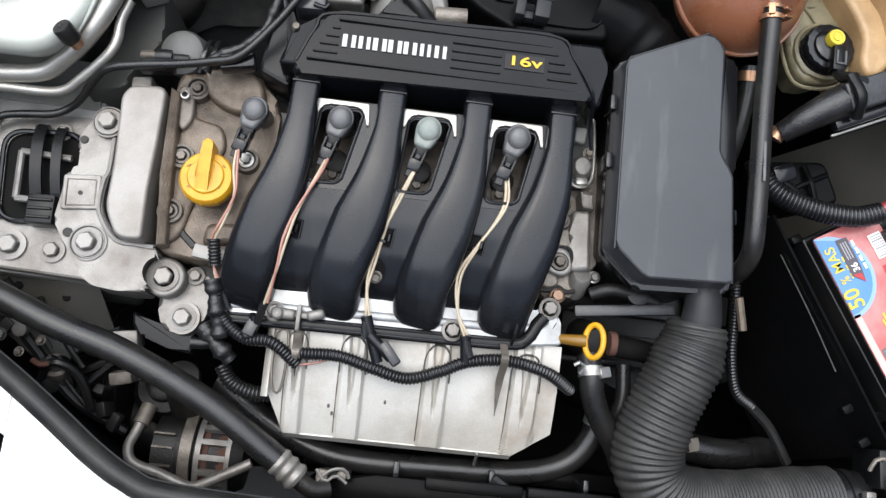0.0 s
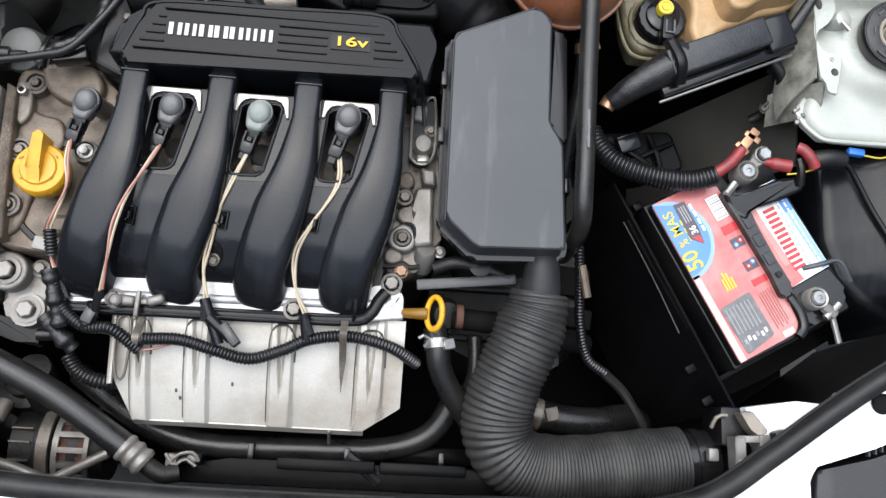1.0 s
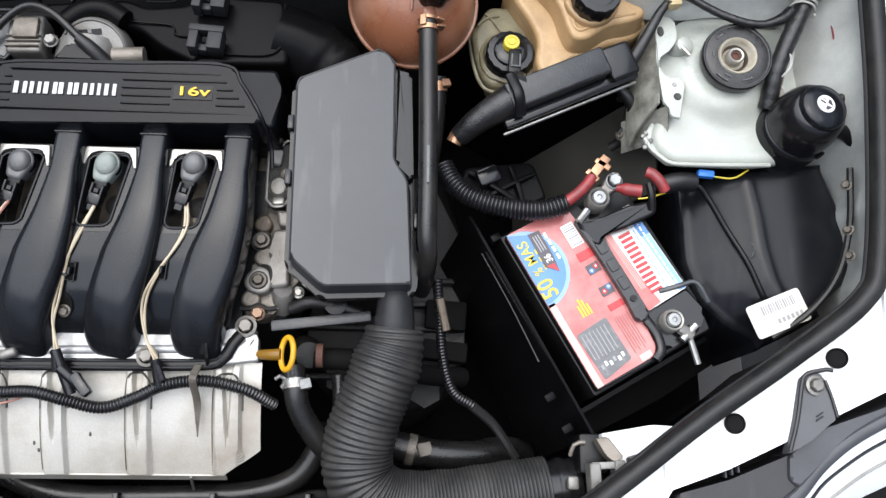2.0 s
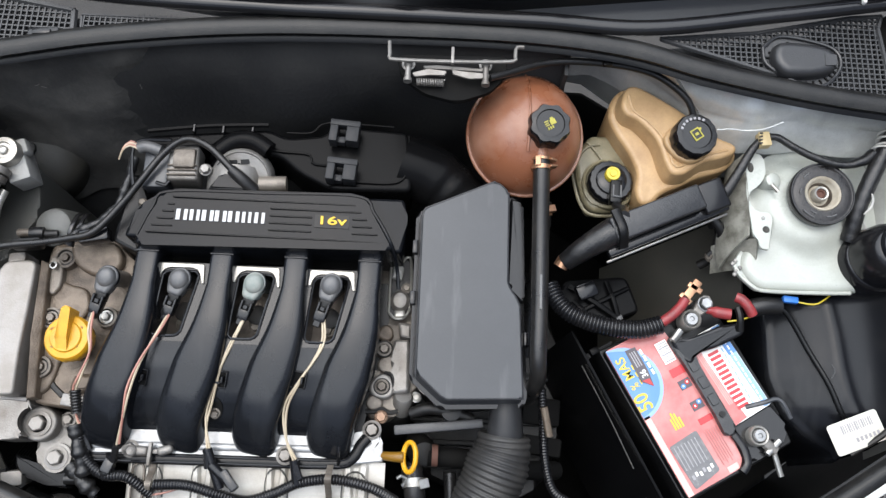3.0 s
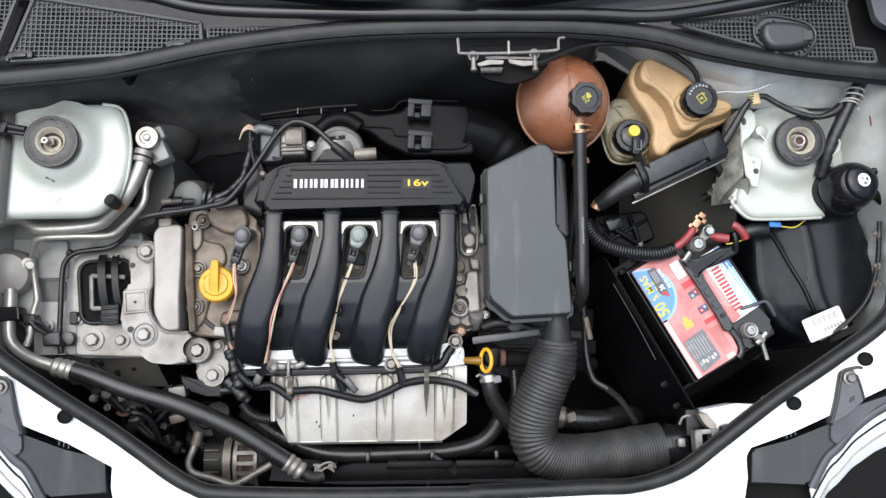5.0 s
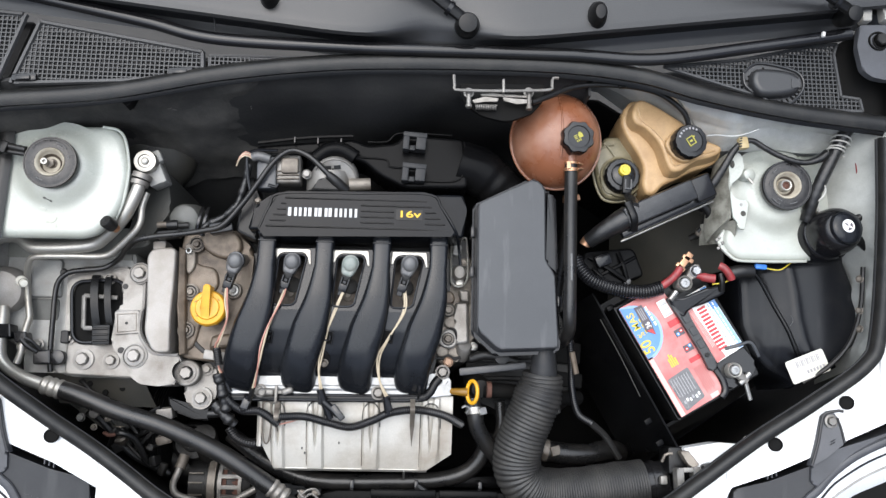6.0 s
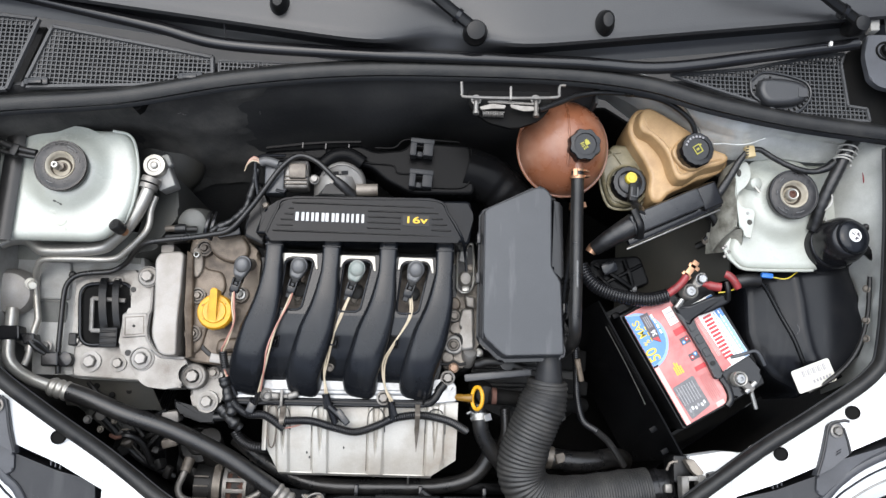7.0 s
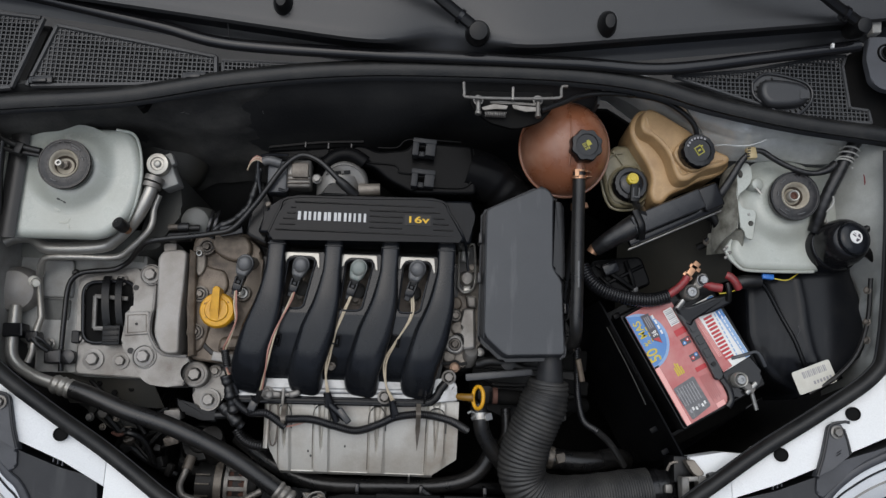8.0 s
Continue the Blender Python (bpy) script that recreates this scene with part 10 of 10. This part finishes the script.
part("stud", bm, CAST, small_parts)

# ---- lower front hoses ----
lower_hose = thing("radiator_hose", (-0.05, -0.25, 0.70), "long black radiator hose under the shield", "hose")
bm = bmesh.new()
tube(bm, [(-0.300, -0.190, 0.70), (-0.250, -0.222, 0.712), (-0.205, -0.245, 0.718), (-0.150, -0.258, 0.72), (-0.06, -0.258, 0.72), (0.03, -0.254, 0.72), (0.080, -0.240, 0.722), (0.104, -0.212, 0.73), (0.112, -0.180, 0.74)], 0.0125, 16, 0.008)
part("hose", bm, HOSE_RUBBER, lower_hose)
clamp(lower_hose, (0.108, -0.196, 0.735), (0.110, -0.187, 0.738), 0.0140, ZINC, "bright band clamp")
thermo = thing("thermostat_hose", (0.10, -0.15, 0.74), "black coolant hose with metal clamp near the dipstick", "hose")
bm = bmesh.new()
tube(bm, [(0.082, -0.128, 0.79), (0.086, -0.148, 0.793), (0.090, -0.168, 0.786), (0.104, -0.192, 0.772), (0.124, -0.215, 0.755), (0.138, -0.235, 0.735)], 0.0125, 16, 0.006)
part("hose", bm, HOSE_RUBBER, thermo)
clamp(thermo, (0.0852, -0.140, 0.7915), (0.0862, -0.150, 0.7925), 0.0138, ZINC, "bright band clamp")
bm = bmesh.new()
lathe(bm, [(0.016, -0.04), (0.018, 0.0), (0.014, 0.01), (0, 0.012)], Matrix.Translation((0.094, -0.108, 0.765)) @ upright((0.2, -0.3, 1)), 20)
part("housing", bm, GREASE, thermo)
bm = bmesh.new()
tube(bm, [(0.105, -0.112, 0.78), (0.112, -0.112, 0.78)], 0.013, 14, 0.003)
part("rusty_clip", bm, RUST, thermo)
bm = bmesh.new()
tube(bm, [(0.128, -0.130, 0.76), (0.130, -0.17, 0.755), (0.118, -0.2, 0.74)], 0.008, 12)
part("side_hose", bm, HOSE_RUBBER, thermo)
bm = bmesh.new()
tube(bm, [(0.066, -0.140, 0.80), (0.072, -0.137, 0.803), (0.076, -0.142, 0.80), (0.072, -0.148, 0.797)], 0.0022, 6)
part("wire_clip", bm, ZINC, thermo)
cold_hose = thing("radiator_hose", (0.24, -0.20, 0.66), "black radiator hose behind the corrugated hose", "hose")
bm = bmesh.new()
tube(bm, [(0.17, -0.195, 0.70), (0.22, -0.208, 0.70), (0.27, -0.212, 0.695), (0.32, -0.205, 0.68), (0.345, -0.21, 0.65)], 0.017, 16, 0.008)
part("hose", bm, HOSE_RUBBER, cold_hose)
clamp(cold_hose, (0.205, -0.205, 0.70), (0.214, -0.207, 0.70), 0.0185, DIRTY_CAST, "dull band clamp")
dip = thing("dipstick", (0.07, -0.117, 0.76), "yellow dipstick with ring handle", "dipstick")
bm = bmesh.new()
ring = [(0.079 + 0.0072 * math.cos(2 * math.pi * k / 20), -0.117 + 0.0165 * math.sin(2 * math.pi * k / 20), 0.822 + 0.008 * math.cos(2 * math.pi * k / 20)) for k in range(21)]
tube(bm, ring, 0.0030, 10, 0.003)
part("ring", bm, YELLOW, dip)
bm = bmesh.new()
tube(bm, [(0.0725, -0.117, 0.816), (0.062, -0.117, 0.813), (0.048, -0.116, 0.806)], lambda s: 0.0065 - 0.06 * s, 10, 0.003)
part("stem", bm, AMBER, dip, "translucent amber stem")
support = thing("pipe_support", (0.11, -0.08, 0.79), "dull black support bar beside the dipstick", "bracket")
bm = bmesh.new()
box(bm, (0.104, 0.0115, 0.006), Matrix.Translation((0.111, -0.081, 0.812)) @ pose(0, 0, 0, 0, 0, 7), 0.002)
part("bar", bm, BAR_PLASTIC, support)
bm = bmesh.new()
tube(bm, [(0.078, -0.066, 0.80), (0.10, -0.060, 0.808), (0.13, -0.064, 0.805), (0.15, -0.070, 0.80)], 0.007, 10)
part("lever", bm, GREASE, support)
bm = bmesh.new()
lathe(bm, [(0.012, -0.005), (0.012, 0.004), (0.008, 0.005), (0, 0.005)], Matrix.Translation((0.125, -0.062, 0.808)), 18)
part("pivot", bm, DARK_PLASTIC, support)
right_leads = thing("cable_bundle", (0.26, -0.07, 0.72), "black corrugated leads behind the air hose", "cable")
bm = bmesh.new()
tube(bm, [(0.232, -0.03, 0.80), (0.236, -0.07, 0.79), (0.240, -0.11, 0.775), (0.252, -0.145, 0.76), (0.275, -0.160, 0.75)], ribbed(0.006, 0.0036, 0.0011), 10, 0.0006)
part("conduit", bm, CONDUIT, right_leads, angle=60)
bm = bmesh.new()
tube(bm, [(0.275, -0.160, 0.75), (0.300, -0.18, 0.74), (0.325, -0.215, 0.73)], 0.0055, 8)
part("lead", bm, RUBBER, right_leads)
bm = bmesh.new()
tube(bm, [(0.235, -0.052, 0.802), (0.243, -0.085, 0.795)], 0.0045, 8)
part("rusty_lead", bm, OILY_CAST, right_leads)
# plate and clips along the cross member
for x, w in ((-0.16, 0.03), (-0.02, 0.10), (0.08, 0.09)):
    bm = bmesh.new()
    box(bm, (w, 0.012, 0.016), Matrix.Translation((x, -0.272, 0.757)), 0.002)
    part("clip", bm, DUCT_BLACK, car_body)
front_clip = thing("hose_clip", (-0.165, -0.27, 0.75), "dirty bare metal clip beside the hose end", "clip")
bm = bmesh.new()
box(bm, (0.012, 0.013, 0.012), Matrix.Translation((-0.174, -0.274, 0.764)) @ pose(0, 0, 0, 0, 0, -6), 0.003)
box(bm, (0.010, 0.010, 0.010), Matrix.Translation((-0.154, -0.272, 0.764)) @ pose(0, 0, 0, 0, 0, 10), 0.003)
part("body", bm, DIRTY_CAST, front_clip)
for pts in ([(-0.180, -0.268, 0.770), (-0.170, -0.279, 0.772), (-0.160, -0.272, 0.773), (-0.149, -0.279, 0.771)], [(-0.178, -0.280, 0.769), (-0.166, -0.268, 0.772), (-0.152, -0.266, 0.771), (-0.147, -0.274, 0.769)]):
    bm = bmesh.new()
    tube(bm, pts, 0.0018, 8)
    part("loop", bm, CAST, front_clip, "bent bright wire")

# ---- headlamps ----
def headlamp(s, label):
    root = thing("headlamp", (s * 0.60, -0.30, 0.72), label, "headlamp", "headlamps")
    top = lambda x, y: rim(x, -0.2) - 0.016 + 0.10 * (y + 0.22)
    def mirror(pts):
        return [(s * x, y) for x, y in pts]
    # Near-black block puts shade into the gap beside the lamp.
    bm = bmesh.new()
    prism(bm, mirror([(0.452, -0.40), (0.456, -0.262), (0.462, -0.243), (0.514, -0.224), (0.566, -0.199), (0.619, -0.172), (0.684, -0.140), (0.76, -0.11), (0.76, -0.40)]), 0.64, lambda x, y: rim(x, -0.2) - 0.055)
    part("gap_block", bm, DEEP, root, "dark block giving the lamp gap its shade")
    bm = bmesh.new()
    prism(bm, fillet(mirror([(0.463, -0.300), (0.469, -0.251), (0.518, -0.237), (0.569, -0.215), (0.596, -0.203), (0.586, -0.236), (0.566, -0.262), (0.540, -0.300)]), 0.004, 3), 0.70, top, 0.003, 3)
    part("housing", bm, LAMP_GREY, root, "satin black headlamp housing")
    bm = bmesh.new()
    prism(bm, fillet(mirror([(0.571, -0.214), (0.603, -0.189), (0.650, -0.173), (0.72, -0.146), (0.74, -0.150), (0.685, -0.164), (0.633, -0.191), (0.600, -0.219), (0.579, -0.245), (0.570, -0.236)]), 0.003, 3), 0.74, lambda x, y: top(x, y) + 0.006 - 0.10 * max(0.0, abs(x) - 0.60), 0.003, 3)
    part("bracket_arm", bm, BRACKET_GREY, root, "grey sloping arm of the bracket")
    ridge = [(0.545, -0.300), (0.566, -0.259), (0.581, -0.244), (0.601, -0.219), (0.634, -0.192), (0.686, -0.165), (0.75, -0.140)]
    bm = bmesh.new()
    tube(bm, [(s * x, y - 0.004, top(x, y) + 0.001) for x, y in ridge], 0.0062, 10, 0.008, flat=0.7)
    part("lens_edge", bm, BRACKET_GREY, root, "worn grey ridge along the lens")
    bm = bmesh.new()
    def lens(u, v):
        x = 0.548 + 0.20 * u
        k = u * (len(ridge) - 1)
        i = min(int(k), len(ridge) - 2)
        a, b = Vector(ridge[i]), Vector(ridge[i + 1])
        p = a.lerp(b, k - i)
        return Vector((s * (p.x + 0.035 * v), p.y - 0.008 - 0.13 * v, top(p.x, p.y) - 0.005 - 0.010 * v - 0.14 * v ** 1.8))
    sheet(bm, 26, 14, lens, 0.003)
    part("lens", bm, LAMP_LENS, root, "clear headlamp lens")
    for k in (0.10, 0.24):
        bm = bmesh.new()
        tube(bm, [tuple(lens(u / 10, k) + Vector((0, 0, 0.0015))) for u in range(11)], 0.0016, 6, 0.008)
        part("lens_rib", bm, LAMP_GREY if k < 0.2 else DULL_PAINT, root)
    for x, y in ((0.515, -0.231), (0.521, -0.2285), (0.527, -0.226)):
        bm = bmesh.new()
        box(bm, (0.0022, 0.008, 0.006), Matrix.Translation((s * x, y, rim(x, -0.2) - 0.020)), 0.0005, 1)
        part("clip_rib", bm, BRACKET_GREY, root)
    bm = bmesh.new()
    o = [(0.5835, -0.1410), (0.590, -0.1365), (0.598, -0.1355), (0.6035, -0.1410), (0.6065, -0.1520), (0.6110, -0.1800), (0.6000, -0.1885), (0.5860, -0.2010), (0.5640, -0.2135), (0.5735, -0.1820)]
    prism(bm, fillet(mirror(o), 0.003, 3), lambda x, y: rim(x, y) - 0.010, lambda x, y: rim(x, y) + 0.003, 0.0015, 2)
    part("bracket", bm, BRACKET_GREY, root, "grey plastic headlamp bracket")
    bm = bmesh.new()
    tube(bm, [(s * x, y, rim(x, y) + 0.005) for x, y in ((0.5655, -0.210), (0.5750, -0.180), (0.5835, -0.1430), (0.5890, -0.1370), (0.598, -0.1350), (0.607, -0.1335), (0.6125, -0.1355))], 0.0022, 8)
    part("bracket_flange", bm, LAMP_GREY, root, "raised flange of the bracket")
    bm = bmesh.new()
    tube(bm, [(s * x, y, rim(x, y) + 0.004) for x, y in ((0.6035, -0.1440), (0.6075, -0.160), (0.6105, -0.179))], 0.0016, 8)
    part("bracket_flange", bm, LAMP_GREY, root)
    for k in range(2):
        bm = bmesh.new()
        box(bm, (0.009, 0.0016, 0.0008), Matrix.Translation((s * (0.596 - 0.001 * k), -0.176 - 0.004 * k, rim(0.596, -0.17) + 0.0034)) @ pose(0, 0, 0, 0, 0, s * 30), 0.0002, 1)
        part("moulded_mark", bm, LAMP_GREY, root)
    bolt(root, (s * 0.5945, -0.1490, rim(0.597, -0.149) + 0.003), 0.0062, mat=CAST)
    return root
headlamp(-1, "headlamp with black housing and bolted grey bracket")
headlamp(1, "headlamp with black housing and bolted grey bracket")


# ---- darker parts deep in the bay ----
servo = thing("brake_servo", (-0.44, 0.27, 0.62), "dusty dark dome low on the firewall", "dome")
bm = bmesh.new()
lathe(bm, [(0.064, -0.06), (0.066, -0.01), (0.063, 0.002), (0.052, 0.014), (0.034, 0.022), (0.015, 0.025), (0, 0.025)], Matrix.Translation((-0.446, 0.262, 0.748)) @ upright((0.12, -0.25, 0.9)), 44)
part("shell", bm, DARK_OLIVE, servo, angle=60)
bm = bmesh.new()
lathe(bm, [(0.010, 0.0), (0.010, 0.03), (0, 0.03)], Matrix.Translation((-0.446, 0.262, 0.750)) @ upright((0.12, -0.25, 0.9)), 14)
part("stub", bm, GREASE, servo)
subframe = thing("subframe", (-0.44, -0.20, 0.50), "dark greasy subframe below the seal", "subframe")
bm = bmesh.new()
tube(bm, [(-0.62, -0.08, 0.60), (-0.52, -0.16, 0.58), (-0.42, -0.24, 0.57), (-0.30, -0.285, 0.56)], 0.035, 12, 0.02)
part("rail", bm, GREASE, subframe)
bm = bmesh.new()
box(bm, (0.10, 0.06, 0.02), Matrix.Translation((-0.50, -0.150, 0.70)) @ pose(0, 0, 0, 10, 8, -36), 0.004)
part("plate", bm, DARK_DULL, subframe)
bm = bmesh.new()
sheet(bm, 16, 6, lambda u, v: Vector((-0.585 + 0.150 * u + 0.02 * v, -0.100 - 0.046 * v - 0.004 * u, 0.744 - 0.020 * v + 0.002 * math.sin(u * 11))), 0.003)
part("side_plate", bm, DARK_OLIVE, subframe, "dusty olive plate under the hose")
for x, y in ((-0.466, -0.121), (-0.517, -0.114), (-0.492, -0.128)):
    bm = bmesh.new()
    lathe(bm, [(0, 0.0008), (0.0042, 0.0008), (0.005, -0.001)], Matrix.Translation((x, y, 0.7375)), 12)
    part("bore", bm, DEEP, subframe)
bolt(subframe, (-0.527, -0.167, 0.732), 0.0058, mat=CAST, washer=1.2)
for x, y, z in ((-0.512, -0.182, 0.715), (-0.490, -0.168, 0.72)):
    bolt(subframe, (x, y, z), 0.0035, mat=DIRTY_CAST)
dice = random.Random(9)
for k in range(26):
    a = dice.uniform(0, 1)
    c = Vector((-0.545 + 0.15 * a, -0.150 - 0.085 * a + dice.uniform(-0.02, 0.03), dice.uniform(0.66, 0.72)))
    bm = bmesh.new()
    if k % 2:
        d = Vector((dice.uniform(-0.03, 0.03), dice.uniform(-0.03, 0.03), dice.uniform(-0.01, 0.012)))
        tube(bm, [c - d, c + Vector((0, 0, dice.uniform(0.0, 0.012))), c + d], dice.uniform(0.002, 0.005), 8, 0.006)
    else:
        box(bm, (dice.uniform(0.008, 0.02), dice.uniform(0.006, 0.014), dice.uniform(0.01, 0.02)), Matrix.Translation(c) @ pose(0, 0, 0, dice.uniform(-20, 20), dice.uniform(-20, 20), dice.uniform(0, 180)), 0.002)
    part("fitting", bm, (GREASE, RUBBER, DARK_OLIVE, GREASE, RUBBER, GREASE, DARK_PLASTIC)[k % 7], subframe)
for pts, r in (([(-0.55, -0.125, 0.72), (-0.50, -0.175, 0.71), (-0.455, -0.225, 0.69), (-0.40, -0.255, 0.67)], 0.006),
               ([(-0.53, -0.11, 0.74), (-0.485, -0.150, 0.745), (-0.440, -0.165, 0.74), (-0.40, -0.150, 0.75)], 0.004),
               ([(-0.49, -0.21, 0.70), (-0.47, -0.19, 0.73), (-0.445, -0.20, 0.72), (-0.43, -0.235, 0.70)], 0.005)):
    bm = bmesh.new()
    tube(bm, pts, r, 8)
    part("lead", bm, RUBBER, subframe)
pump = thing("steering_pump", (-0.38, -0.215, 0.60), "dark greasy pump with pipe union", "pump")
bm = bmesh.new()
lathe(bm, [(0.032, -0.05), (0.034, 0.0), (0.028, 0.012), (0.018, 0.014), (0.018, 0.03), (0.012, 0.034), (0, 0.034)], Matrix.Translation((-0.366, -0.205, 0.665)) @ upright((0.1, 0.2, 1)), 24)
part("body", bm, GREASE, pump)
bm = bmesh.new()
tube(bm, [(-0.395, -0.175, 0.69), (-0.375, -0.182, 0.705), (-0.345, -0.190, 0.70)], 0.008, 10)
part("union", bm, DARK_PLASTIC, pump)
fan = thing("fan_shroud", (0.0, -0.285, 0.50), "black radiator fan shroud behind the front edge", "shroud")
bm = bmesh.new()
box(bm, (0.50, 0.02, 0.20), Matrix.Translation((0.05, -0.258, 0.60)), 0.004)
part("panel", bm, DUCT_BLACK, fan)
for x in (-0.10, 0.0, 0.10, 0.20):
    bm = bmesh.new()
    box(bm, (0.006, 0.016, 0.05), Matrix.Translation((x, -0.262, 0.72)), 0.001)
    part("rib", bm, SHINY_BLACK, fan)
bm = bmesh.new()
tube(bm, [(0.002, -0.262, 0.745), (0.02, -0.275, 0.752), (0.035, -0.288, 0.748)], 0.006, 8)
part("overflow_hose", bm, RUBBER, fan)
